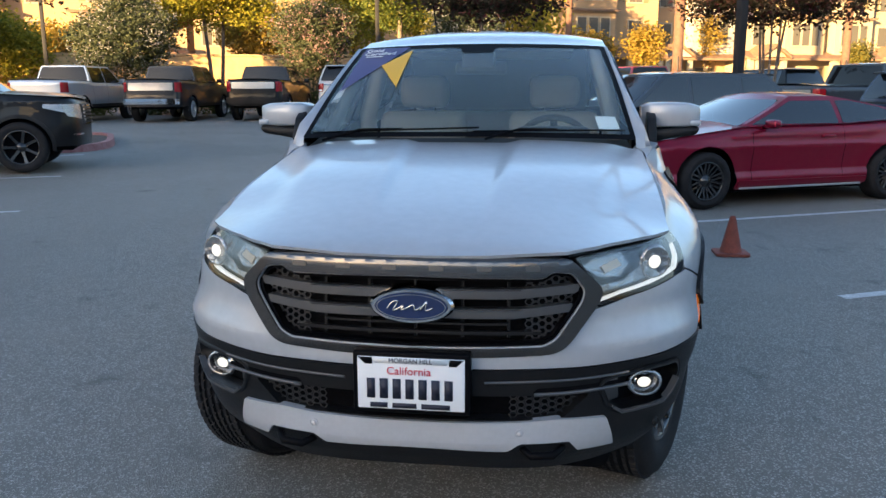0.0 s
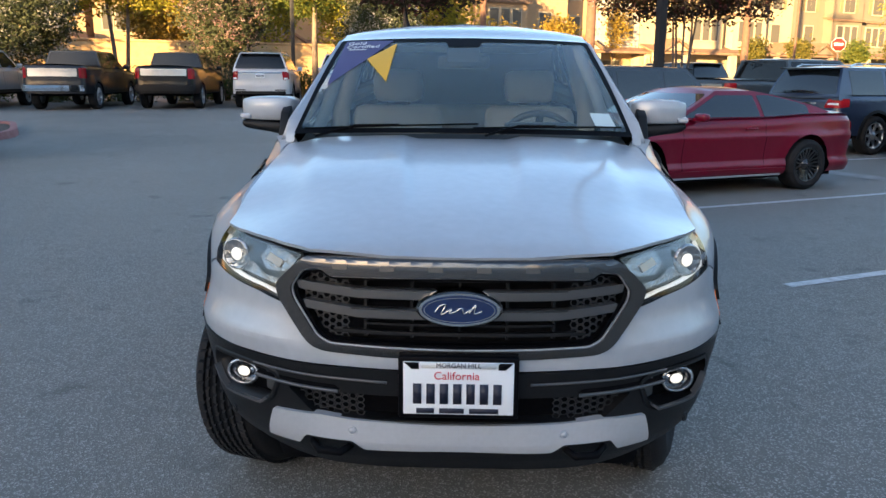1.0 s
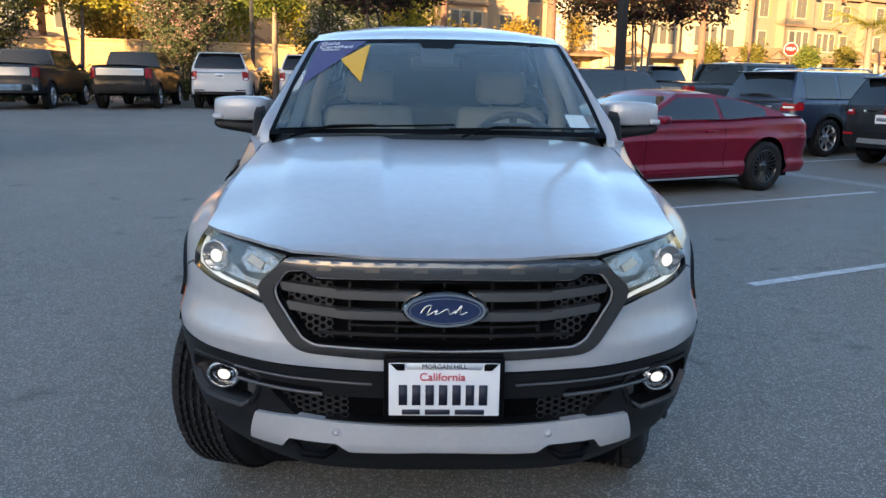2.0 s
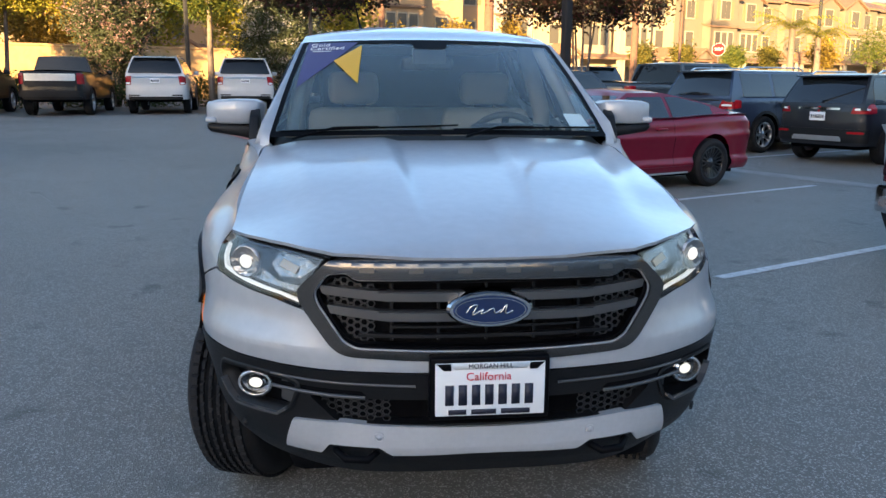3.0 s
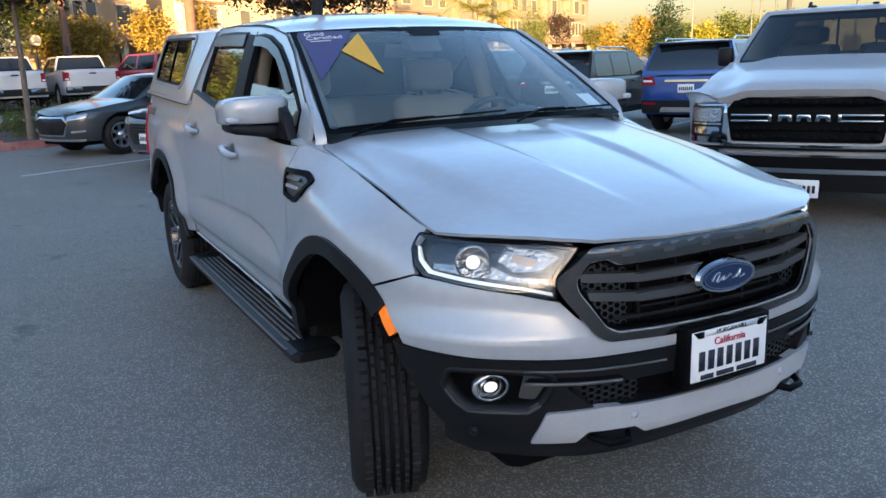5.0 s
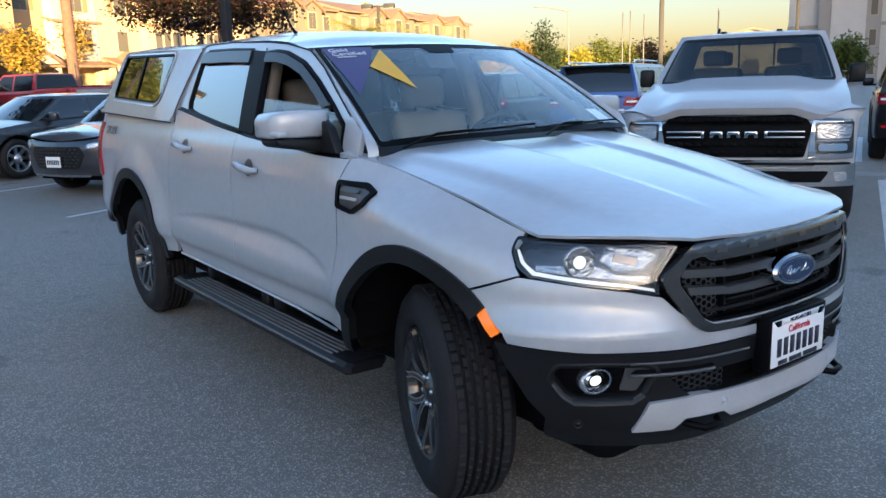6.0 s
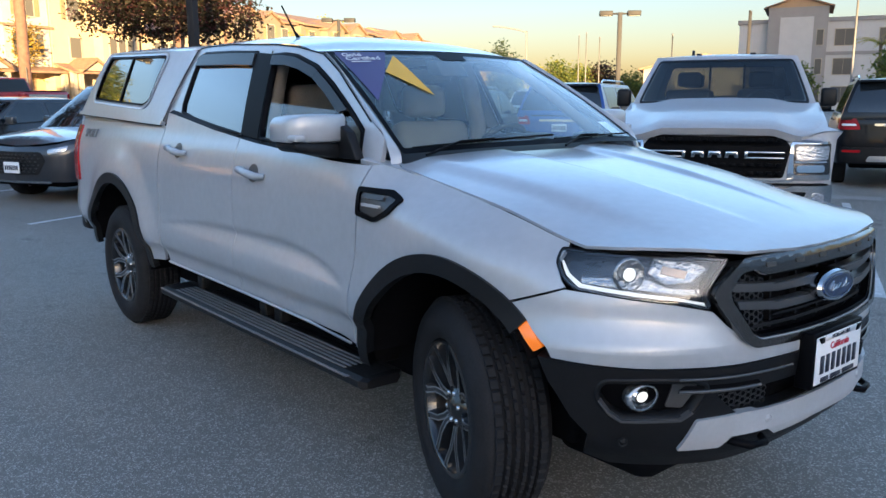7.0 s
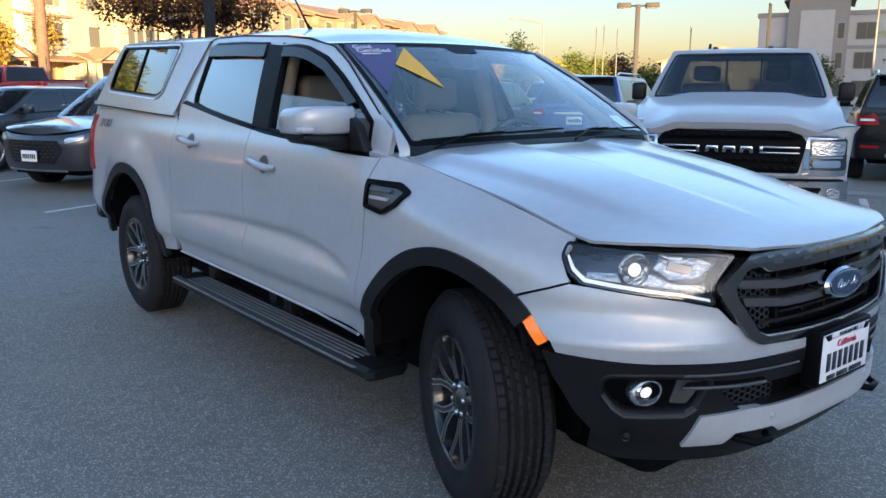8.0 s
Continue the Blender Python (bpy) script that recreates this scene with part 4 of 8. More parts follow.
def sx(x):
    return RP.s_of_x(x)


CEN = (0, 2.6, 0.7)
SIDES = (1, -1)
# panels of the flanks, as outlines of (length, height)
f_arch = [p for p in arc(FA[0], FA[1], RI_F + 0.02, 8, 128, 26)]
fender = [(1.372, 1.02), (1.368, 1.13), (1.352, 1.2), (1.32, 1.205)] + [(y, lin(HOOD_LINE, y) - 0.004) for y in (1.15, 1.0, 0.85, 0.7, 0.55, 0.45, 0.4)] + [(0.425, 0.975), (0.405, 0.925), (0.39, 0.905)] + [(0.565, 0.845)] + f_arch[::-1] + [(1.345, 0.485), (1.41, 0.49), (1.4, 0.75)]
front_door = [(1.416, 0.505), (1.406, 0.75), (1.378, 1.02), (1.374, 1.13), (1.358, 1.2), (1.56, 1.206), (1.92, 1.226), (2.3, 1.25), (2.437, 1.263), (2.437, 0.9), (2.437, 0.52)]
rear_door = [(2.443, 0.52), (2.443, 0.9), (2.443, 1.264), (2.75, 1.294), (3.18, 1.349), (3.385, 1.374), (3.392, 1.2), (3.392, 0.98), (3.392, 0.75), (3.385, 0.62), (3.36, 0.53)]
r_arch = arc(RA[0], RA[1], RI_R + 0.02, 8, 172, 30)
bed = [(3.4, 0.9), (3.4, 1.3), (4.2, 1.325), (4.95, 1.345), (5.05, 1.345), (5.05, 0.62), (4.9, 0.56), (4.64, 0.5)] + r_arch + [(3.58, 0.52), (3.42, 0.53), (3.4, 0.62), (3.4, 0.75)]
for sg in SIDES:
    for nm, pl in (("front_fender", fender), ("front_door", front_door), ("rear_door", rear_door), ("bed_side", bed)):
        pan = part(nm, patch([(sy(y) * sg, z) for y, z in pl], 0.03, 0.014 if nm.endswith("door") else 0.022, rskin(), 0.02, CEN), SILVER, ranger)
        if nm.endswith("door"):
            yh, zh = (2.225, 1.118) if nm == "front_door" else (3.12, 1.178)
            xh = 0.875 + lin(O_SIDE, zh)
            bm = bmesh.new()
            tube(bm, [(sg * (xh + 0.004), yh + 0.11, zh + 0.012), (sg * (xh + 0.034), yh + 0.085, zh + 0.01), (sg * (xh + 0.04), yh, zh), (sg * (xh + 0.034), yh - 0.085, zh - 0.01), (sg * (xh + 0.004), yh - 0.11, zh - 0.012)], [0.012, 0.017, 0.018, 0.017, 0.012], 10)
            part("door_handle", bm, SILVER, pan, "body-coloured pull handle")
            bm = patch([(sg * sy(yh + 0.05 * math.cos(a * 0.5236)), zh - 0.002 + 0.042 * math.sin(a * 0.5236)) for a in range(12)], 0.02, 0.02, rskin(0.0015), 0.0, CEN)
            part("handle_cup", bm, BAR_GREY, pan)
    # near-black sheet added behind the panels to stand for shade in the gaps
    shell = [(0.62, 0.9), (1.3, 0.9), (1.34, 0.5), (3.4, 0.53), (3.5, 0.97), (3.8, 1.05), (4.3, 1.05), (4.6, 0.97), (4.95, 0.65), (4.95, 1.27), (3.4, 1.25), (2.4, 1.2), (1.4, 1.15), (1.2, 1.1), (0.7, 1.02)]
    part("gap_backing", patch([(sy(y) * sg, z) for y, z in shell], 0.08, 0.05, rskin(-0.022), 0.0, CEN), DARK_VOID, ranger)
    for (cy, cz), ro, ri, a0, a1 in ((FA, RO_F, RI_F, 2, 134), (RA, RO_R, RI_R, 5, 176)):
        o1, i1 = arc(cy, cz, ro, a0, a1, 36), arc(cy, cz, ri, a0, a1, 36)
        part("wheel_arch_moulding", patch([(sy(y) * sg, z) for y, z in o1 + i1[::-1]], 0.04, 0.03, rskin(0.012), 0.035, CEN), BLACK_PLASTIC, ranger, "matt black arch moulding")
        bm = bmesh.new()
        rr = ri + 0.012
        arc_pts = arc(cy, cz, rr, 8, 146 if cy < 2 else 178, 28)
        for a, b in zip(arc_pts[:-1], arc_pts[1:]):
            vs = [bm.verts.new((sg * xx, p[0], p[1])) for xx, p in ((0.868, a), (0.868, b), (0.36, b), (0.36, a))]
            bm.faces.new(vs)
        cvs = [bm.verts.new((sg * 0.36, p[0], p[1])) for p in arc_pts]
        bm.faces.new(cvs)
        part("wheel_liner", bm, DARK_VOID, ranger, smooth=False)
    # amber side marker
    part("side_marker", patch(rounded([(sg * sy(y), z) for y, z in [(0.5, 0.798), (0.435, 0.728), (0.464, 0.708), (0.526, 0.774)]], 0.006), 0.02, 0.02, rskin(0.001), 0.02, CEN), AMBER, ranger, "glowing amber side marker")
    # fender vent with plain raised bars
    vent = part("fender_vent", patch(rounded([(sg * sy(y), z) for y, z in [(1.37, 1.02), (1.367, 1.128), (1.19, 1.125), (1.118, 1.1), (1.165, 1.045), (1.25, 1.004)]], 0.015), 0.02, 0.02, rskin(0.012), 0.02, CEN,
                holes=[rounded([(sg * sy(y), z) for y, z in [(1.35, 1.036), (1.348, 1.11), (1.2, 1.108), (1.148, 1.094), (1.182, 1.055), (1.25, 1.022)]], 0.01)]), GLOSS_BLACK, ranger, "gloss black fender vent")
    part("vent_mesh", patch([(sg * sy(y), z) for y, z in [(1.36, 1.026), (1.357, 1.118), (1.19, 1.116), (1.135, 1.096), (1.175, 1.05), (1.25, 1.014)]], 0.03, 0.03, rskin(0.003), 0.0, CEN), BAR_GREY, vent)
    for q, (ya, yb, zz) in enumerate(((1.21, 1.33, 1.088), (1.22, 1.33, 1.058))):
        part("vent_bar", patch([(sg * sy(y), z) for y, z in [(ya, zz), (yb, zz), (yb, zz + 0.011), (ya, zz + 0.011)]], 0.03, 0.03, rskin(0.013), 0.012, CEN), SATIN_SILVER if q else BAR_GREY, vent)
    # highlight line along the door bottoms, running board with brackets
    bm = bmesh.new()
    pts = []
    prof = [(0.7, 0.372), (0.705, 0.392), (0.74, 0.4), (0.88, 0.397), (0.905, 0.385), (0.908, 0.362), (0.89, 0.348), (0.72, 0.345)]
    ys = [1.3, 1.325, 1.42, 2.0, 2.6, 3.2, 3.34, 3.37]
    rings = []
    for i, yy in enumerate(ys):
        k = 0.75 if i in (0, len(ys) - 1) else 1.0
        rings.append([bm.verts.new((sg * (0.8 + (px - 0.8) * k), yy, 0.372 + (pz - 0.372) * k)) for px, pz in prof])
    for a, b in zip(rings[:-1], rings[1:]):
        for q in range(len(prof)):
            bm.faces.new((a[q], a[(q + 1) % len(prof)], b[(q + 1) % len(prof)], b[q]))
    bm.faces.new(rings[0])
    bm.faces.new(rings[-1][::-1])
    bmesh.ops.recalc_face_normals(bm, faces=bm.faces[:])
    step = part("running_board", bm, BLACK_PLASTIC, ranger, "black ribbed running board", smooth=False)
    for q in range(5):
        bm = bmesh.new()
        xx = 0.765 + q * 0.026
        box(bm, sg * xx, sg * (xx + 0.012), 1.46, 3.18, 0.398, 0.405, 0.003)
        part("tread_rib", bm, RIB_GREY, step)
    for yy in (1.45, 2.2, 2.35, 3.1):
        bm = bmesh.new()
        box(bm, sg * 0.6, sg * 0.76, yy, yy + 0.07, 0.38, 0.47, 0.01)
        part("bracket", bm, BLACK_PLASTIC, step)
    # thin silver rod added to draw the highlight below the doors
    bm = bmesh.new()
    tube(bm, [rskin(0.014)(sg * sy(yy), zz) for yy, zz in ((1.43, 0.507), (1.8, 0.512), (2.4, 0.525), (3.0, 0.53), (3.34, 0.535))], 0.006, 6)
    part("sill_highlight", bm, SILVER, ranger)
    bm = bmesh.new()
    tube(bm, [(sg * 0.86, 1.31, 0.375), (sg * 0.906, 1.42, 0.386), (sg * 0.91, 2.4, 0.388), (sg * 0.906, 3.33, 0.388)], 0.006, 6)
    part("step_edge", bm, RIB_GREY, step)
    # mirror
    bm = bmesh.new()
    secs = []
    for x, ya, yb, za, zb in ((0.795, 1.585, 1.7, 1.285, 1.372), (0.83, 1.545, 1.71, 1.28, 1.388), (0.92, 1.545, 1.72, 1.28, 1.39), (1.0, 1.56, 1.73, 1.28, 1.386), (1.04, 1.585, 1.735, 1.28, 1.376), (1.053, 1.62, 1.735, 1.284, 1.36), (1.057, 1.65, 1.73, 1.292, 1.345)):
        ring = []
        for q in range(16):
            a = 2 * math.pi * q / 16
            ca, sa = math.cos(a), math.sin(a)
            e = 0.24
            ring.append(bm.verts.new((sg * x - sg * 0.035, (ya + yb) / 2 + (yb - ya) / 2 * math.copysign(abs(ca) ** e, ca), (za + zb) / 2 + (zb - za) / 2 * math.copysign(abs(sa) ** e, sa))))
        secs.append(ring)
    for a, b in zip(secs[:-1], secs[1:]):
        for q in range(16):
            bm.faces.new((a[q], a[(q + 1) % 16], b[(q + 1) % 16], b[q]))
    bm.faces.new(secs[0])
    bm.faces.new(secs[-1][::-1])
    bmesh.ops.recalc_face_normals(bm, faces=bm.faces[:])
    mirror = part("wing_mirror", bm, SILVER, ranger, "silver door mirror with a black base")
    bm = bmesh.new()
    prism(bm, [(sg * (a - 0.035), b) for a, b in [(0.755, 1.178), (0.755, 1.262), (0.83, 1.276), (1.035, 1.287), (1.05, 1.27), (1.03, 1.246), (0.9, 1.226), (0.8, 1.2)]], 1.56, 1.715, "y", bevel=0.014)
    part("mirror_base", bm, BLACK_PLASTIC, mirror)
    bm = bmesh.new()
    box(bm, sg * 0.965, sg * 1.014, 1.548, 1.66, 1.286, 1.312, 0.01)
    part("turn_signal", bm, mat("clear_white_lens", (0.42, 0.43, 0.45), 0.2, coat=0.6), mirror, "clear turn signal lens")
    bm = bmesh.new()
    prism(bm, [(1.44, 1.215), (1.62, 1.218), (1.56, 1.35), (1.5, 1.32)], sg * 0.775, sg * 0.815, "x", bevel=0.006)
    part("mirror_foot", bm, BLACK_PLASTIC, mirror)


# cab above the belt line
def cab_x(y, z):
    return 0.8 - 0.36 * (z - 1.25) - 0.12 * max(0, z - 1.25) ** 2 - 0.036 * (1 - sm(1.5, 2.6, y))


RAIL = [(1.35, 1.3), (1.46, 1.36), (1.641, 1.467), (1.802, 1.565), (1.961, 1.641), (2.201, 1.684), (2.4, 1.704), (2.612, 1.715), (2.906, 1.73), (3.206, 1.733), (3.3, 1.724)]
outer = [(1.335, 1.212)] + RAIL + [(3.38, 1.58), (3.44, 1.42), (3.46, 1.378), (3.18, 1.353), (2.75, 1.298), (2.3, 1.254), (1.92, 1.23), (1.56, 1.21)]
win_f = [(2.28, 1.272), (1.92, 1.24), (1.57, 1.222), (1.485, 1.25), (1.505, 1.322), (1.628, 1.396), (1.813, 1.5), (1.984, 1.582), (2.168, 1.633), (2.28, 1.646), (2.388, 1.65)]
win_r = [(2.567, 1.668), (2.85, 1.68), (3.2, 1.688), (3.262, 1.672), (3.262, 1.56), (3.262, 1.42), (3.24, 1.378), (3.1, 1.352), (2.75, 1.31), (2.458, 1.284)]
visor_f = [(1.64, 1.404), (1.813, 1.5), (1.984, 1.582), (2.168, 1.633), (2.28, 1.646), (2.384, 1.65), (2.376, 1.606), (2.24, 1.6), (2.12, 1.58), (1.97, 1.535), (1.83, 1.465), (1.7, 1.39)]
visor_r = [(2.567, 1.668), (2.85, 1.68), (3.2, 1.688), (3.255, 1.672), (3.25, 1.63), (2.85, 1.622), (2.555, 1.61)]


for sg in SIDES:
    def cab(d):
        return lambda y, z: (sg * (cab_x(y, z) + d), y, z)
    part("door_frame", patch(outer, 0.04, 0.03, cab(0), 0.02, CEN, holes=[grow(win_f, 0.012), grow(win_r, 0.012)]), SILVER, ranger)
    for nm, pl in (("front_window_seal", win_f), ("rear_window_seal", win_r)):
        part(nm, band(pl, 0.014, -0.008, cab(0.004), 0.03, CEN), GLOSS_BLACK, ranger)
    part("pillar_cover", patch([(2.288, 1.266), (2.386, 1.656), (2.562, 1.67), (2.455, 1.281)], 0.05, 0.05, cab(0.007), 0.015, CEN), GLOSS_BLACK, ranger, "black door pillar cover")
    rail2 = [(y + 0.004, z - 0.006) for y, z in RAIL[1:]]
    part("drip_seam", patch(RAIL[1:] + rail2[::-1], 0.05, 0.03, cab(0.003), 0.0, CEN), GLOSS_BLACK, ranger)
    low_f = [(2.278, 1.272), (1.92, 1.248), (1.6, 1.232), (1.5, 1.25), (1.52, 1.32), (1.58, 1.388), (2.3, 1.43)]
    part("front_window", patch(low_f if sg < 0 else grow(win_f, 0.002), 0.1, 0.05, cab(-0.012), 0.004, CEN), SIDE_GLASS, ranger, "half-lowered clear door glass" if sg < 0 else "")
    part("rear_window", patch(grow(win_r, 0.004), 0.1, 0.05, cab(-0.008), 0.0, CEN), PRIV_GLASS, ranger, "dark privacy glass mirroring the sky")
    for nm, pl in (("wind_visor", visor_f), ("wind_visor", visor_r)):
        part(nm, patch(pl, 0.05, 0.03, cab(0.016), 0.014, CEN), SMOKE, ranger, "smoked window visor")


for sg in SIDES:
    def belt_strip(y, k):
        zt = lin([(1.36, 1.2), (1.56, 1.205), (1.92, 1.225), (2.3, 1.249), (2.44, 1.262), (2.75, 1.293), (3.18, 1.348), (3.385, 1.373)], y)
        a, b = Vector(rskin(-0.001)(sg * sy(y), zt)), Vector((sg * (cab_x(y, zt + 0.016) + 0.001), y, zt + 0.016))
        return a.lerp(b, k)
    part("belt_strip", patch([(1.37, 0), (3.38, 0), (3.38, 1), (1.37, 1)], 0.06, 0.5, belt_strip, 0.0, CEN), GLOSS_BLACK, ranger, "black belt moulding below the windows")


def ws(x, t, d=0.0):
    h = 0.712 - 0.108 * t
    y = 1.29 + 0.69 * t - (0.075 + 0.01 * t) * (1 - x * x)
    z = 1.245 + 0.402 * t + 0.014 * (1 - x * x) + 0.018 * math.sin(math.pi * t)
    n = Vector((0.25 * x, -0.5, 0.86)).normalized() * d
    return Vector((h * x, y, z)) + n


part("windshield", patch([(-1, 0), (1, 0), (1, 1), (-1, 1)], 0.08, 0.08, lambda x, t: ws(x, t), 0.0, (0, 2.6, 0.7)), WIND_GLASS, ranger, "raked windscreen")
wb_o = rounded([(-0.998, -0.01), (0.998, -0.01), (0.998, 1.0), (0.14, 1.0), (0.12, 1.0), (-0.12, 1.0), (-0.14, 1.0), (-0.998, 1.0)], 0.02)
wb_i = rounded([(-0.972, 0.03), (0.972, 0.03), (0.962, 0.965), (0.14, 0.955), (0.12, 0.88), (-0.12, 0.88), (-0.14, 0.955), (-0.962, 0.965)], 0.02)
part("windshield_border", band(wb_o, 0.0, 0.0, lambda x, t: ws(x, t, 0.002), 0.0, CEN, 0.08, wb_i), GLOSS_BLACK, ranger)
for sg in SIDES:
    def a_post(t, k):
        a = ws(sg, max(t, 0.0)) + Vector((0, 0, 0.4 * min(t, 0.0)))
        z = 1.238 + 0.4 * t
        yo = lin([(1.21, 1.3), (1.3, 1.35), (1.36, 1.46), (1.467, 1.641), (1.565, 1.802), (1.641, 1.961), (1.67, 2.07)], z)
        b = Vector((sg * (cab_x(yo, z) - 0.003 - 0.024 * (1 - sm(-0.1, 0.15, t))), yo, z))
        p = a.lerp(b, k)
        return p + Vector((sg * 0.3, -0.3, 0.6)).normalized() * (0.012 * math.sin(math.pi * k) - 0.004 * (1 - k)) * sm(0, 0.3, t)
    part("a_pillar", patch([(-0.09, 0), (1, 0), (1, 1), (-0.09, 1)], 0.06, 0.2, a_post, 0.0, CEN), SILVER, ranger)


def roof(x, v):
    front = ws(x, 1.0)
    yf = front.y
    y = yf + (3.3 - yf) * v
    zr = lin([(1.9, 1.64), (1.97, 1.646), (2.168, 1.684), (2.4, 1.707), (2.58, 1.715), (2.906, 1.731), (3.2, 1.734), (3.3, 1.725)], y)
    crown = lin([(1.8, 0.016), (2.0, 0.03), (2.3, 0.045), (2.8, 0.055), (3.2, 0.05)], y)
    hw = cab_x(y, zr) + 0.001
    rib = 0.004 * math.cos(x * 14) * sm(0.3, 0.5, v) if abs(x) < 0.75 else 0.0
    k = sm(-0.02, 0.16, v)
    z = zr + crown * (1 - abs(x) ** 2.4) + rib
    return (front.x + (hw * x - front.x) * k, y, front.z + 0.004 + (z - front.z - 0.004) * k)


part("roof", patch([(-1, 0), (1, 0), (1, 1), (-1, 1)], 0.05, 0.04, roof, 0.0, CEN), SILVER, ranger)
bm = bmesh.new()
box(bm, -0.57, 0.57, 3.28, 3.32, 1.3, 1.69)
part("cab_back", bm, DARK_VOID, ranger)
bm = bmesh.new()
tube(bm, [(-0.32, 2.7, 1.76), (-0.33, 2.72, 1.79), (-0.36, 2.8, 1.93)], [0.012, 0.006, 0.004], 6)
part("aerial", bm, GLOSS_BLACK, ranger)


# bonnet
def hood(x, y):
    zc = lin([(0.008, 1.003), (0.035, 1.013), (0.07, 1.027), (0.15, 1.05), (0.3, 1.088), (0.6, 1.146), (0.9, 1.193), (1.2, 1.228), (1.3, 1.238)], y)
    ze = lin([(0.008, 0.998), (0.1, 1.002), (0.2, 1.006), (0.37, 1.022), (0.7, 1.1), (1.15, 1.178), (1.3, 1.204)], y)
    a = abs(x)
    z = ze + (zc - ze) * (1 - min(1.0, a / 0.74) ** 2.3)
    # twin pressed ridges: a shallow trough along the middle, a soft shoulder outside
    inn, out = lin([(0.1, 0.13), (0.38, 0.155), (0.75, 0.172), (1.25, 0.185)], y), 0.44 + 0.13 * y
    ramp = min(1.0, max(0.0, (a - inn) / (0.016 + 0.034 * y)))
    z += 0.015 * sm(0.1, 0.75, y) * ramp * (1 - sm(out - 0.02, out + 0.09, a))
    return (x, y, z)


half = [(0.06, 0.01), (0.2, 0.016), (0.42, 0.052), (0.5, 0.1), (0.6, 0.192), (0.68, 0.288), (0.734, 0.376), (0.738, 0.6), (0.738, 0.9), (0.735, 1.15), (0.735, 1.255), (0.72, 1.288), (0.5, 1.256), (0.25, 1.236), (0.06, 1.229)]
half = half + [(-x, y) for x, y in half[::-1]]
part("hood", patch(half, 0.0125, 0.03, hood, 0.01, CEN), SILVER, ranger, "sculpted silver bonnet reflecting the sky")
for sg in SIDES:
    part("scuttle_corner", patch([(sg * a, b) for a, b in [(0.742, 1.15), (0.752, 1.2), (0.772, 1.28), (0.8, 1.36), (0.815, 1.41), (0.78, 1.42), (0.71, 1.33), (0.7, 1.296), (0.73, 1.285), (0.741, 1.25)]], 0.03, 0.03, lambda x, y: (x, y, 1.178 + 0.19 * (y - 1.15) - 0.1 * max(0, abs(x) - 0.76)), 0.02, CEN), SILVER, ranger)
bm = bmesh.new()
box(bm, -0.68, 0.68, 1.17, 1.36, 1.1, 1.165)
part("scuttle", bm, BLACK_PLASTIC, ranger)
for x0, x1 in ((-0.63, 0.06), (0.04, 0.62)):
    bm = bmesh.new()
    p0, p1 = ws(x0 / 0.675, 0.01, 0.016), ws(x1 / 0.66, 0.05, 0.012)
    tube(bm, [p0, p0.lerp(p1, 0.5) + Vector((0, 0, 0.002)), p1], 0.0042, 6)
    tube(bm, [p0 + Vector((0.05, -0.02, -0.03)), p0.lerp(p1, 0.3) + Vector((0, -0.01, 0.008)), p0.lerp(p1, 0.55) + Vector((0, 0, 0.005))], 0.0055, 6)
    part("wiper", bm, GLOSS_BLACK, ranger)

# nose: painted fascia, dark bumper, skid plate
fascia_half = [(sx(0.2), 0.684), (sx(0.5), 0.686), (sx(0.7), 0.69), (sy(0.41), 0.7), (sy(0.425), 0.73), (sy(0.5), 0.79), (sy(0.56), 0.838), (sy(0.39), 0.898), (sx(0.72), 0.884), (sx(0.6), 0.862), (sx(0.51), 0.842), (sx(0.47), 0.8), (sx(0.4), 0.75)]
fascia = fascia_half + [(-s, z) for s, z in fascia_half[::-1]]
part("front_fascia", patch(fascia, 0.025, 0.016, rskin(), 0.025, CEN), SILVER, ranger)
low_half = [(sx(0.2), 0.68), (sx(0.5), 0.682), (sx(0.7), 0.686), (sy(0.41), 0.695), (sy(0.45), 0.7), (sy(0.42), 0.62), (sy(0.36), 0.52), (sx(0.76), 0.43), (sx(0.68), 0.385), (sx(0.55), 0.385), (sx(0.3), 0.4)]
low = low_half + [(-s, z) for s, z in low_half[::-1]]
s_fog = sx(0.692)
fog_hole = [(-0.205, 0.628), (-0.16, 0.643), (-0.03, 0.648), (0.095, 0.642), (0.115, 0.6), (0.085, 0.556), (0.045, 0.53), (-0.13, 0.532), (-0.17, 0.555)]
lower_hole = [(sx(-0.5), 0.602), (sx(0.5), 0.602), (sx(0.42), 0.528), (sx(-0.42), 0.528)]
holes = [lower_hole] + [[(sg * s_fog + sg * a, z) for a, z in fog_hole] for sg in SIDES]
bumper = part("front_bumper", patch(low, 0.03, 0.02, rskin(0.004), 0.05, CEN, holes=[rounded(h, 0.018) for h in holes]), BLACK_PLASTIC, ranger, "matt black lower bumper")
part("bumper_lip", patch([(sx(-0.72), 0.686), (sx(0.72), 0.686), (sx(0.72), 0.676), (sx(-0.72), 0.676)], 0.05, 0.01, rskin(-0.012), 0.0, CEN), DARK_VOID, ranger)
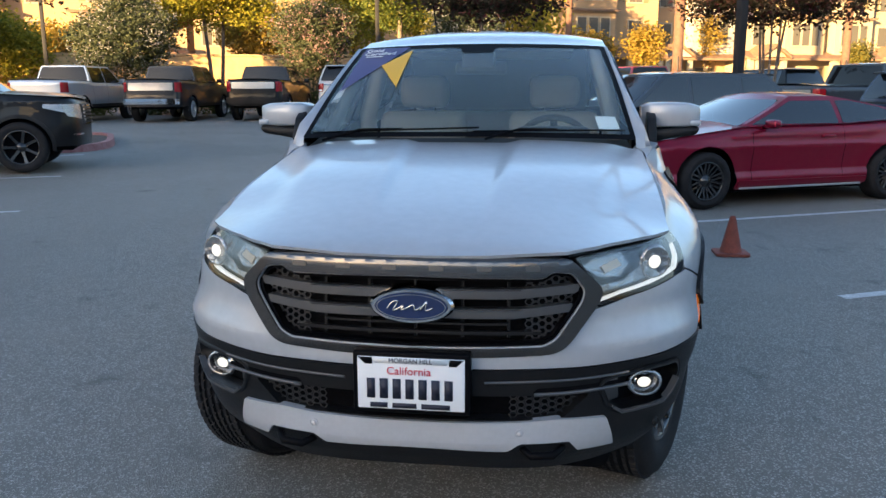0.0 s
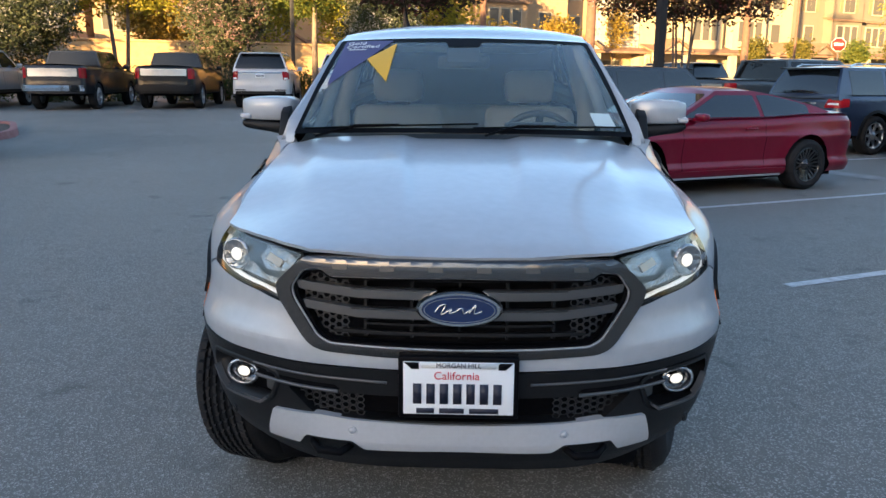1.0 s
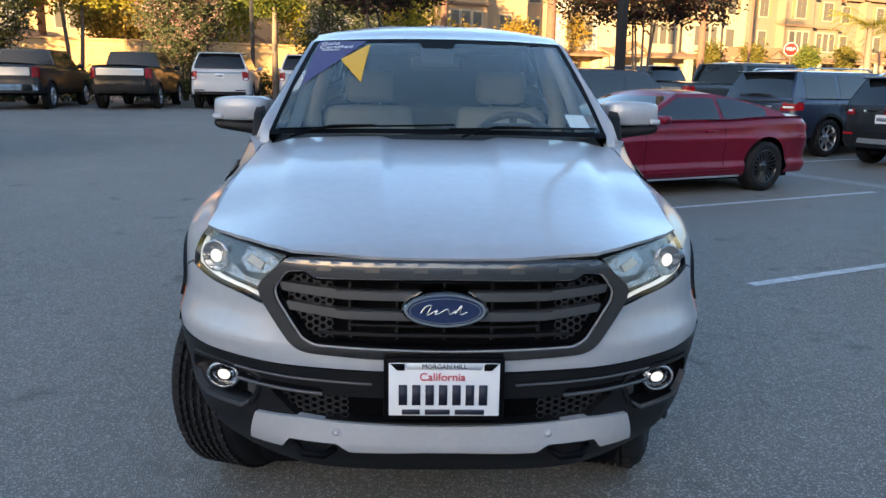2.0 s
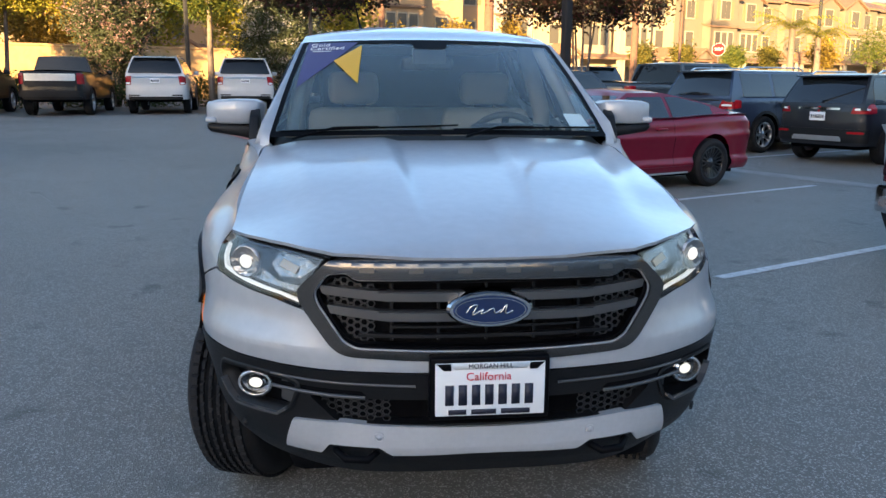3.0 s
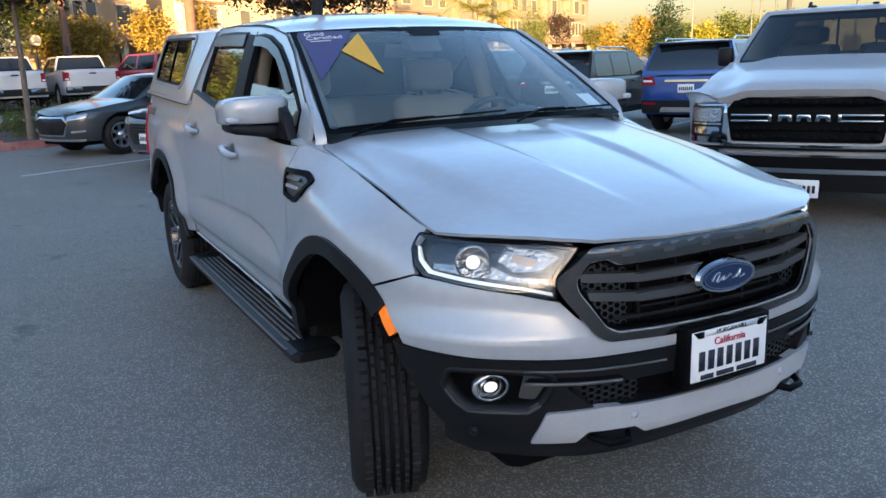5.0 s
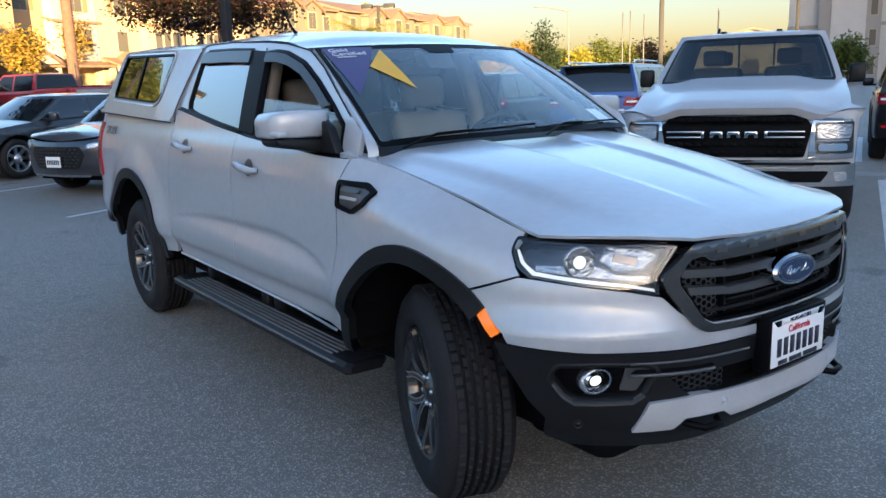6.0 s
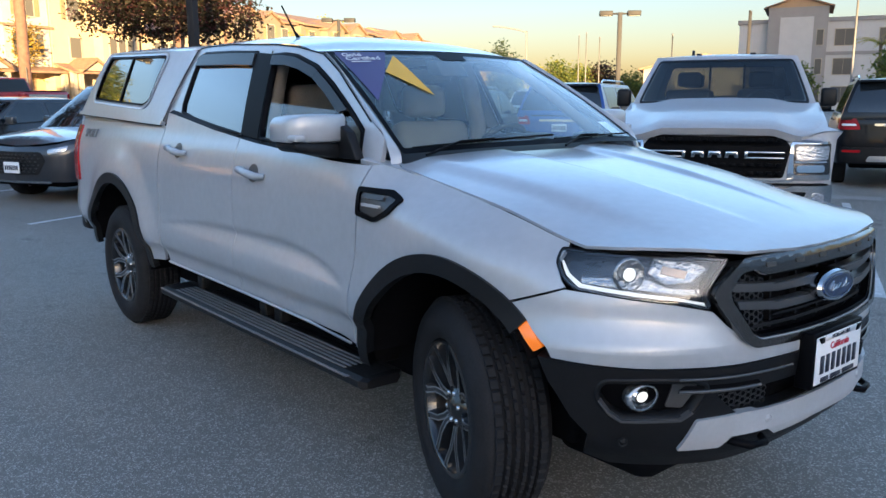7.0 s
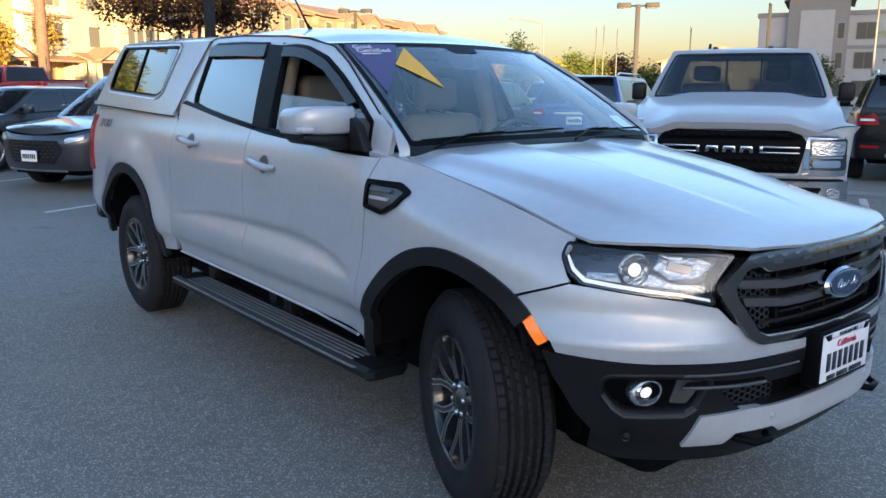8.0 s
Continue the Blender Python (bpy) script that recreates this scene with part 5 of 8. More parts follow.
for sg in SIDES:
    # ledges in lighter grey than the bumper, painting in their edge highlights
    for za, xa, xb2, rr in ((0.607, 0.34, 0.6, 0.0055), (0.645, 0.2, 0.6, 0.004)):
        bm = bmesh.new()
        tube(bm, [rskin(0.008)(sg * sx(xa + (xb2 - xa) * q / 8), za + 0.008 * q / 8) for q in range(9)], rr, 8)
        part("bumper_ledge", bm, SATIN_DUCT, bumper)
    # flat near-black patch that draws the shade inside the slot
    slot = [(sg * sx(xq), zq) for xq, zq in ((0.335, 0.611), (0.6, 0.619), (0.585, 0.634), (0.35, 0.626))]
    part("bumper_slot_shade", patch(rounded(slot, 0.005), 0.04, 0.02, rskin(0.0065), 0.0, CEN), DARK_VOID, bumper)
    # fog lamp in its recess
    rec = [(sg * (s_fog + a * 1.06), 0.59 + (z - 0.59) * 1.08) for a, z in fog_hole]
    part("fog_recess", patch(rec, 0.03, 0.03, rskin(-0.045), 0.0, CEN), GLOSS_BLACK, bumper)
    fog_pl = rounded([(sg * (s_fog + a), z) for a, z in fog_hole], 0.018)
    part("fog_bezel", band(fog_pl, 0.012, -0.002, rskin(0.009), 0.05, CEN), BLACK_PLASTIC, bumper)
    # lighter satin strip that paints the recess lip's sky highlight
    lip = [(sg * (s_fog + a), z) for a, z in [(0.108, 0.585), (0.08, 0.546), (0.043, 0.522), (-0.13, 0.524), (-0.165, 0.548), (-0.158, 0.553), (-0.126, 0.531), (0.04, 0.529), (0.075, 0.552), (0.102, 0.589)]]
    part("fog_lip_highlight", patch(lip, 0.03, 0.01, rskin(0.02), 0.02, CEN), SATIN_DUCT, bumper)
    px, py, nx, ny = RP.at(sg * (s_fog - 0.005))
    m = Matrix.Translation((px - nx * 0.05, py - ny * 0.05, 0.592)) @ Vector((nx * 0.35, -1, 0)).to_track_quat("Y", "Z").to_matrix().to_4x4()
    m = m @ Matrix.Diagonal((1.3, 1, 1, 1))
    bm = bmesh.new()
    lathe(bm, [(0.02, -0.02), (0.038, 0.0), (0.043, 0.03), (0.039, 0.042), (0.034, 0.04)], 24, "y", m)
    fog = part("fog_lamp", bm, LAMP_WHITE, bumper, "lit round fog lamp")
    bm = bmesh.new()
    lathe(bm, [(0.02, 0.031), (0.028, 0.024), (0.036, 0.016)], 24, "y", m)
    part("lens", bm, CHROME, fog)
    bm = bmesh.new()
    lathe(bm, [(0.0005, 0.034), (0.009, 0.033), (0.016, 0.031)], 16, "y", m)
    part("bulb", bm, LAMP_GLOW, fog)
    # duct next to the lamp
    part("air_curtain", patch(rounded([(sg * (s_fog - 0.19), 0.622), (sg * (s_fog - 0.12), 0.636), (sg * (s_fog - 0.1), 0.55), (sg * (s_fog - 0.15), 0.55)], 0.008), 0.03, 0.03, lambda s, z: rskin(-0.04 + 0.25 * (s_fog - 0.1 - abs(s)))(s, z), 0.01, CEN), SATIN_DUCT, bumper, "pale satin duct plate")
    # hexagon mesh in the lower intake
    bm = bmesh.new()
    for i in range(9):
        for j in range(4):
            cx = 0.285 + i * 0.0225
            cz = 0.536 + j * 0.0195 + (0.00975 if i % 2 else 0)
            if cz > 0.6 or (cx > 0.43 and cz < 0.55):
                continue
            ring_o, ring_i = [], []
            for q in range(6):
                a = q * math.pi / 3
                for rr, lst in ((0.0135, ring_o), (0.0098, ring_i)):
                    s_, z_ = sg * sx(cx + rr * math.cos(a)), cz + rr * 0.82 * math.sin(a)
                    lst.append(bm.verts.new(rskin(-0.02)(s_, z_)))
            for q in range(6):
                bm.faces.new((ring_o[q], ring_o[(q + 1) % 6], ring_i[(q + 1) % 6], ring_i[q]))
    part("intake_mesh", bm, MESH_DARK, bumper, "grey hexagon mesh")
    # parking sensors
    for xs_, zs_, base in ((0.3, 0.493, SATIN_SILVER), (0.715, 0.455, BLACK_PLASTIC)):
        qx, qy, nx, ny = RP.at(sg * sx(xs_))
        o = r_off(sx(xs_), zs_)
        m = Matrix.Translation((qx + nx * (o + 0.004), qy + ny * (o + 0.004), zs_)) @ Vector((nx, ny, 0)).to_track_quat("Y", "Z").to_matrix().to_4x4()
        bm = bmesh.new()
        lathe(bm, [(0.0005, 0.015), (0.008, 0.015), (0.0085, 0.0125), (0.0115, 0.0125), (0.0125, 0.015), (0.014, 0.0145), (0.015, 0.011)], 16, "y", m)
        part("parking_sensor", bm, base, ranger)
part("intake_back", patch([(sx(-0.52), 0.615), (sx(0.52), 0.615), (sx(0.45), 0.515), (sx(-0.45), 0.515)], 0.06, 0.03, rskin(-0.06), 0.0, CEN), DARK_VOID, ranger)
skid_half = [(0.05, 0.522), (sx(0.3), 0.526), (sx(0.4), 0.532), (sx(0.545), 0.522), (sx(0.585), 0.42), (sx(0.47), 0.425), (sx(0.44), 0.462), (sx(0.3), 0.462), (sx(0.265), 0.436), (0.05, 0.442)]
skid = skid_half + [(-s, z) for s, z in skid_half[::-1]]
part("skid_plate", patch(rounded(skid, 0.006, 2), 0.03, 0.015, rskin(0.016), 0.03, CEN), SATIN_SILVER, ranger, "satin silver skid plate")
for sg in SIDES:
    bm = bmesh.new()
    tube(bm, [(sg * 0.3, 0.2, 0.44), (sg * 0.31, 0.03, 0.438), (sg * 0.335, 0.0, 0.432), (sg * 0.395, 0.012, 0.432), (sg * 0.42, 0.05, 0.438), (sg * 0.43, 0.2, 0.44)], 0.012, 8)
    part("tow_hook", bm, GLOSS_BLACK, ranger)
val_half = [(sx(0.1), 0.43), (sx(0.7), 0.44), (sx(0.78), 0.46), (sx(0.79), 0.38), (sx(0.74), 0.345), (sx(0.6), 0.335), (sx(0.1), 0.35)]
part("lower_valance", patch(rounded(val_half + [(-s_, z) for s_, z in val_half[::-1]], 0.01), 0.04, 0.03, rskin(-0.008), 0.03, CEN), BLACK_PLASTIC, ranger, "black air dam below the bumper")
bm = bmesh.new()
box(bm, -0.58, 0.58, 0.24, 0.62, 0.27, 0.5, 0.05)
part("front_undertray", bm, DARK_VOID, ranger)

# grille
def gx(x, z, d=0.0):
    s = sx(x)
    px, py, nx, ny = RP.at(s)
    o = lin(O_MID, z) + d
    return Vector((px + nx * o, py + ny * o, z))


def gskin(d):
    return lambda x, z: gx(x, z, d)


g_out = [(-0.43, 0.998), (-0.2, 1.002), (0, 1.003), (0.2, 1.002), (0.43, 0.998), (0.522, 0.908), (0.513, 0.872), (0.425, 0.752), (0.385, 0.728), (0.2, 0.72), (0, 0.718), (-0.2, 0.72), (-0.385, 0.728), (-0.425, 0.752), (-0.513, 0.872), (-0.522, 0.908)]
g_in = [(-0.385, 0.962), (-0.36, 0.943), (0, 0.948), (0.36, 0.943), (0.385, 0.962), (0.44, 0.955), (0.475, 0.905), (0.468, 0.875), (0.395, 0.77), (0.36, 0.752), (0, 0.745), (-0.36, 0.752), (-0.395, 0.77), (-0.468, 0.875), (-0.475, 0.905), (-0.44, 0.955)]

def frame_skin(x, z):
    return gx(x, z, 0.02 - 0.02 * sm(0.988, 1.004, z) - 0.012 * (1 - sm(0.715, 0.745, z)))


grille = part("grille", patch(rounded(g_out, 0.025), 0.03, 0.012, frame_skin, 0.06, CEN, holes=[rounded(g_in, 0.014)]), FRAME_GREY, ranger, "dark grey grille frame")
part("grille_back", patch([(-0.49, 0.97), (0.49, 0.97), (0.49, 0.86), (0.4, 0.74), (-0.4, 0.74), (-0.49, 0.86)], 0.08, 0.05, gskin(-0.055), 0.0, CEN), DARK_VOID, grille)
part("grille_lining", band(rounded(g_in, 0.014), 0.004, -0.012, gskin(0.002), 0.03, CEN), GLOSS_BLACK, grille)
part("grille_edge", band(rounded(g_in, 0.014), 0.001, -0.003, gskin(0.012), 0.004, CEN), SATIN_SILVER, grille)
for zc, wing in ((0.897, 0.012), (0.842, 0.014)):
    hh = 0.0135
    bar = [(-0.465 + (0.897 - zc) * 0.4, zc + hh + wing), (-0.3, zc + hh), (0.3, zc + hh), (0.465 - (0.897 - zc) * 0.4, zc + hh + wing), (0.455 - (0.897 - zc) * 0.4, zc - hh + wing * 1.2), (0.28, zc - hh), (-0.28, zc - hh), (-0.455 + (0.897 - zc) * 0.4, zc - hh + wing * 1.2)]
    part("grille_bar", patch(rounded(bar, 0.005), 0.04, 0.01, gskin(0.004), 0.035, CEN), BAR_GREY, grille, "satin grey grille bar")
    edge = [(-0.3, zc + hh - 0.004), (0.3, zc + hh - 0.004), (0.3, zc + hh), (-0.3, zc + hh)]
    part("grille_bar_edge", patch(edge, 0.05, 0.01, gskin(0.0055), 0.0, CEN), FRAME_GREY, grille)
for zc, w_, h_ in ((0.803, 0.27, 0.006), (0.775, 0.36, 0.01), (0.928, 0.3, 0.004)):
    part("grille_slat", patch([(-w_, zc), (w_, zc), (w_, zc + h_), (-w_, zc + h_)], 0.06, 0.01, gskin(-0.02), 0.02, CEN), BLACK_PLASTIC, grille)
for xv in (-0.27, -0.135, 0.0, 0.135, 0.27):
    part("grille_rib", patch([(xv - 0.004, 0.765), (xv + 0.004, 0.765), (xv + 0.004, 0.945), (xv - 0.004, 0.945)], 0.02, 0.03, gskin(-0.03), 0.02, CEN), BLACK_PLASTIC, grille)
for sg in SIDES:
    bm = bmesh.new()
    for i in range(9):
        for j in range(10):
            cx = 0.325 + i * 0.019
            cz = 0.765 + j * 0.021 + (0.0105 if i % 2 else 0)
            lim = 0.472 if cz > 0.87 else 0.472 - (0.87 - cz) * 0.75
            if cx > lim - 0.008 or cz > 0.955:
                continue
            ro_, ri_ = [], []
            for q in range(6):
                a = q * math.pi / 3
                ro_.append(bm.verts.new(gx(sg * (cx + 0.0125 * math.cos(a)), cz + 0.0118 * math.sin(a), -0.022)))
                ri_.append(bm.verts.new(gx(sg * (cx + 0.0092 * math.cos(a)), cz + 0.0086 * math.sin(a), -0.022)))
            for q in range(6):
                bm.faces.new((ro_[q], ro_[(q + 1) % 6], ri_[(q + 1) % 6], ri_[q]))
    part("grille_mesh", bm, MESH_DARK, grille, "dark hexagon mesh")
# plain raised blocks along the top bar
LETTER_GREY = mat("letter_grey", (0.15, 0.142, 0.132), 0.3, metal=0.8)
for q in range(6):
    xc = -0.33 + q * 0.132
    part("grille_letter_block", patch(rounded([(xc - 0.02, 0.963), (xc + 0.02, 0.963), (xc + 0.02, 0.977), (xc - 0.02, 0.977)], 0.004), 0.03, 0.006, lambda x, z: frame_skin(x, z) + Vector((0, -0.0025, 0.001)), 0.003, CEN), LETTER_GREY, grille)
# badge
BC = (0.0, 0.868)
for nm, a, b, d, ma in (("badge", 0.118, 0.05, 0.034, CHROME), ("badge_face", 0.107, 0.042, 0.037, BADGE_BLUE)):
    bm = bmesh.new()
    ring = [bm.verts.new(gx(a * math.cos(2 * math.pi * i / 40), BC[1] + b * math.sin(2 * math.pi * i / 40), d - 0.006)) for i in range(40)]
    ring2 = [bm.verts.new(gx(0.93 * a * math.cos(2 * math.pi * i / 40), BC[1] + 0.9 * b * math.sin(2 * math.pi * i / 40), d + 0.004)) for i in range(40)]
    back = [bm.verts.new(gx(a * math.cos(2 * math.pi * i / 40), BC[1] + b * math.sin(2 * math.pi * i / 40), -0.03)) for i in range(40)]
    for i in range(40):
        bm.faces.new((ring[i - 1], ring[i], ring2[i], ring2[i - 1]))
        bm.faces.new((back[i - 1], back[i], ring[i], ring[i - 1]))
    bm.faces.new(ring2)
    bmesh.ops.recalc_face_normals(bm, faces=bm.faces[:])
    if nm == "badge":
        badge = part(nm, bm, ma, ranger, "blue oval badge with a chrome ring", smooth=False)
    else:
        part(nm, bm, ma, badge, smooth=False)
bm = bmesh.new()
for i in range(40):
    a0, a1 = 2 * math.pi * i / 40, 2 * math.pi * (i + 1) / 40
    q = [gx(rx * math.cos(a), BC[1] + rz * math.sin(a), 0.0425) for a, rx, rz in ((a0, 0.096, 0.0345), (a1, 0.096, 0.0345), (a1, 0.0935, 0.0325), (a0, 0.0935, 0.0325))]
    bm.faces.new([bm.verts.new(p) for p in q])
wave = spline([(-0.066, -0.006), (-0.052, 0.012), (-0.036, 0.014), (-0.05, -0.012), (-0.02, 0.004), (-0.028, -0.008), (-0.012, -0.004), (0.006, 0.006), (0.012, -0.008), (0.03, 0.002), (0.026, -0.008), (0.044, 0.016), (0.04, -0.008), (0.06, -0.002)], 5)
tube(bm, [gx(p.x, BC[1] + p.y, 0.043) for p in wave], 0.0024, 5)
part("badge_line", bm, CHROME, badge)


def text(name, body, size, m, material, parent, depth=0.0008):
    """Raised words in the built-in font, as a mesh; the writing lies in the local xy plane."""
    cu = bpy.data.curves.new(name, "FONT")
    cu.body, cu.size, cu.align_x, cu.align_y, cu.extrude = body, size, "CENTER", "CENTER", depth
    tmp = bpy.data.objects.new(name, cu)
    scene.collection.objects.link(tmp)
    me = bpy.data.meshes.new_from_object(tmp.evaluated_get(bpy.context.evaluated_depsgraph_get()))
    bpy.data.objects.remove(tmp)
    me.materials.clear()
    me.materials.append(material)
    ob = new(name, me)
    ob.parent = parent
    ob.matrix_basis = m
    return ob


# number plate
PZ = 0.65
bm = bmesh.new()
box(bm, -0.165, 0.165, -0.045, 0.01, PZ - 0.09, PZ + 0.09, 0.006)
plate = part("number_plate", bm, GLOSS_BLACK, ranger, "white number plate in a black dealer frame")
bm = bmesh.new()
box(bm, -0.151, 0.151, -0.049, -0.043, PZ - 0.076, PZ + 0.076, 0.003)
part("plate_sheet", bm, PLATE_WHITE, plate)
face = pose(0, -0.0495, PZ, 90, 0, 0)
for q in range(7):
    bm = bmesh.new()
    box(bm, -0.124 + q * 0.0365, -0.101 + q * 0.0365, -0.051, -0.0485, PZ - 0.044, PZ + 0.014)
    part("plate_character", bm, INK, plate)
for xa, xb_ in ((-0.115, -0.066), (-0.052, 0.016), (0.03, 0.11)):
    bm = bmesh.new()
    box(bm, xa, xb_, -0.0515, -0.0485, PZ - 0.071, PZ - 0.057)
    part("frame_print", bm, INK, plate)
bm = bmesh.new()
prism(bm, [(-0.1, PZ + 0.059), (0.1, PZ + 0.059), (0.112, PZ + 0.075), (-0.112, PZ + 0.075)], -0.0512, -0.0485, "y")
part("frame_tab", bm, PLATE_WHITE, plate)
for xq in (-0.128, 0.128):
    bm = bmesh.new()
    prism(bm, [(xq - 0.02, PZ + 0.075), (xq + 0.02, PZ + 0.075), (xq + (0.02 if xq < 0 else 0.0), PZ + 0.056), (xq - (0.02 if xq > 0 else 0.0), PZ + 0.056)], -0.0512, -0.0485, "y")
    part("frame_corner", bm, GLOSS_BLACK, plate)
text("plate_word", "MORGAN HILL", 0.0185, pose(0, -0.052, PZ + 0.0672, 90, 0, 0), INK, plate)
text("plate_state", "California", 0.032, pose(-0.005, -0.0515, PZ + 0.037, 90, 0, 0) @ Matrix.Shear("XZ", 4, (0, 0)), RED_INK, plate)

# headlights
LAMP_DIM = mat("satin_reflector", (0.4, 0.405, 0.41), 0.16, metal=0.85, bump=0.8, bscale=55)
HL = [(sy(0.425), 1.009), (sx(0.66), 1.004), (sx(0.55), 0.996), (sx(0.456), 0.99), (sx(0.505), 0.93), (sx(0.523), 0.9), (sx(0.518), 0.85), (sx(0.6), 0.868), (sx(0.7), 0.882), (sy(0.36), 0.902), (sy(0.4), 0.93), (sy(0.43), 0.975)]
for sg in SIDES:
    pl = [(sg * s, z) for s, z in HL]
    lamp = part("headlight", patch(rounded(pl, 0.012), 0.03, 0.03, rskin(-0.05), 0.0, CEN), LAMP_HOUSING, ranger, "lit projector headlight with a light strip")
    part("lens_cover", patch(rounded(pl, 0.012), 0.02, 0.02, rskin(0.004), 0.0, CEN), CLEAR_LENS, lamp)
    part("lamp_gasket", band(rounded(pl, 0.012), 0.004, -0.006, rskin(0.0015), 0.02, CEN), GLOSS_BLACK, lamp)
    strip_o = [(sx(0.525), 0.858), (sx(0.6), 0.874), (sx(0.7), 0.887), (sy(0.355), 0.906), (sy(0.395), 0.936), (sy(0.418), 0.972), (sy(0.412), 0.974), (sy(0.386), 0.942), (sy(0.347), 0.915), (sx(0.695), 0.896), (sx(0.6), 0.882), (sx(0.527), 0.866)]
    part("light_strip", patch([(sg * s, z) for s, z in strip_o], 0.03, 0.02, rskin(-0.012), 0.012, CEN), DRL_GLOW, lamp, "lit white daytime strip")
    chrome = [(sx(0.5), 0.955), (sx(0.535), 0.972), (sx(0.64), 0.985), (sx(0.66), 0.945), (sx(0.62), 0.915), (sx(0.55), 0.92)]
    part("reflector", patch([(sg * s, z) for s, z in chrome], 0.03, 0.03, rskin(-0.035), 0.01, CEN), LAMP_DIM, lamp, "bright reflector block")
    part("turn_reflector", patch([(sg * s, z) for s, z in [(sx(0.56), 0.95), (sx(0.62), 0.965), (sx(0.63), 0.945), (sx(0.57), 0.93)]], 0.03, 0.03, rskin(-0.03), 0.004, CEN), mat("amber_reflector", (0.5, 0.36, 0.26), 0.25, metal=0.6), lamp)
    px, py, nx, ny = RP.at(sg * sx(0.715))
    o = -0.05
    m = Matrix.Translation((px + nx * o, py + ny * o, 0.95)) @ Vector((nx * 0.6, -1, 0)).to_track_quat("Y", "Z").to_matrix().to_4x4()
    bm = bmesh.new()
    lathe(bm, [(0.016, 0.008), (0.028, 0.004), (0.042, 0.012), (0.047, 0.012), (0.05, 0.004)], 24, "y", m)
    proj = part("projector", bm, LAMP_DIM, lamp)
    bm = bmesh.new()
    lathe(bm, [(0.0005, 0.018), (0.009, 0.016), (0.016, 0.012), (0.02, 0.007)], 24, "y", m)
    part("projector_lens", bm, LAMP_GLOW, proj)
    part("inner_trim", patch([(sg * s, z) for s, z in [(sx(0.53), 0.9), (sx(0.62), 0.905), (sx(0.67), 0.93), (sx(0.8), 0.93), (sx(0.8), 0.915), (sx(0.68), 0.9), (sx(0.54), 0.882)]], 0.03, 0.02, rskin(-0.025), 0.008, CEN), LAMP_DIM, lamp)

# canopy on the load bed
def cap_x(z, y=4.0):
    w = sm(3.3, 3.7, y)
    return (1 - w) * (cab_x(y, z) + 0.012) + w * (0.802 - 0.29 * (z - 1.33) - 0.12 * max(0, z - 1.55) ** 2)


def cap_pt(d):
    return lambda y, z: (sg * (cap_x(z, y) + d), y, z)


canopy = thing("truck_canopy", "silver fibreglass canopy with tinted sliding side windows, on the truck bed", "truck canopy", pose(0, 0, 0))
cap_out = [(3.46, 1.322), (3.42, 1.434), (3.365, 1.585), (3.31, 1.718), (3.5, 1.722), (4.0, 1.738), (4.55, 1.752), (4.63, 1.745), (4.69, 1.7), (4.82, 1.56), (4.93, 1.415), (4.98, 1.368), (4.2, 1.345)]
cap_win = [(4.56, 1.728), (3.58, 1.7), (3.6, 1.64), (3.66, 1.5), (3.7, 1.43), (3.78, 1.408), (4.3, 1.428), (4.7, 1.446), (4.72, 1.47), (4.66, 1.6)]
for sg in SIDES:
    part("canopy_side", patch(rounded(cap_out, 0.02), 0.05, 0.03, cap_pt(0), 0.03, CEN, holes=[rounded(cap_win, 0.03)]), SILVER, canopy)
    part("window_frame", band(rounded(cap_win, 0.03), 0.02, -0.001, cap_pt(0.006), 0.02, CEN), SILVER, canopy)
    part("window_seal", band(rounded(cap_win, 0.03), 0.002, -0.013, cap_pt(0.004), 0.02, CEN), GLOSS_BLACK, canopy)
    part("window_pane", patch(rounded(grow(cap_win, 0.0), 0.03), 0.1, 0.06, cap_pt(-0.006), 0.0, CEN), PRIV_GLASS, canopy, "dark sliding window mirroring the sky")
    part("window_bar", patch([(4.205, 1.43), (4.225, 1.431), (4.14, 1.71), (4.12, 1.709)], 0.03, 0.05, cap_pt(0.002), 0.01, CEN), GLOSS_BLACK, canopy)
    part("front_gasket", patch([(3.457, 1.322), (3.417, 1.434), (3.362, 1.585), (3.307, 1.718), (3.297, 1.718), (3.352, 1.585), (3.407, 1.434), (3.447, 1.322)], 0.05, 0.03, cap_pt(-0.004), 0.0, CEN), GLOSS_BLACK, canopy)
    rail = [(3.45, 1.3), (4.2, 1.322), (4.98, 1.342), (4.98, 1.37), (4.2, 1.347), (3.445, 1.328)]
    part("canopy_rail", patch(rail, 0.1, 0.02, cap_pt(0.012), 0.03, CEN), SILVER, canopy)
    part("rail_gasket", patch([(3.41, 1.296), (4.98, 1.342), (4.98, 1.349), (3.41, 1.303)], 0.1, 0.02, cap_pt(0.0145), 0.0, CEN), GLOSS_BLACK, canopy)


def cap_roof(x, v):
    y = 3.3 + 1.34 * v
    zr = lin([(3.3, 1.716), (3.5, 1.722), (4.0, 1.738), (4.55, 1.75), (4.64, 1.742)], y)
    return (x * cap_x(zr, y), y, zr + 0.05 * (1 - abs(x) ** 3))


part("canopy_roof", patch([(-1, 0), (1, 0), (1, 1), (-1, 1)], 0.05, 0.06, cap_roof, 0.0, CEN), SILVER, canopy)


def cap_back(x, v):
    y = 4.64 + 0.34 * v
    z = 1.742 - 0.374 * v
    return (x * cap_x(z), y + 0.03 * (1 - x * x), z + 0.05 * (1 - abs(x) ** 3) * (1 - v))


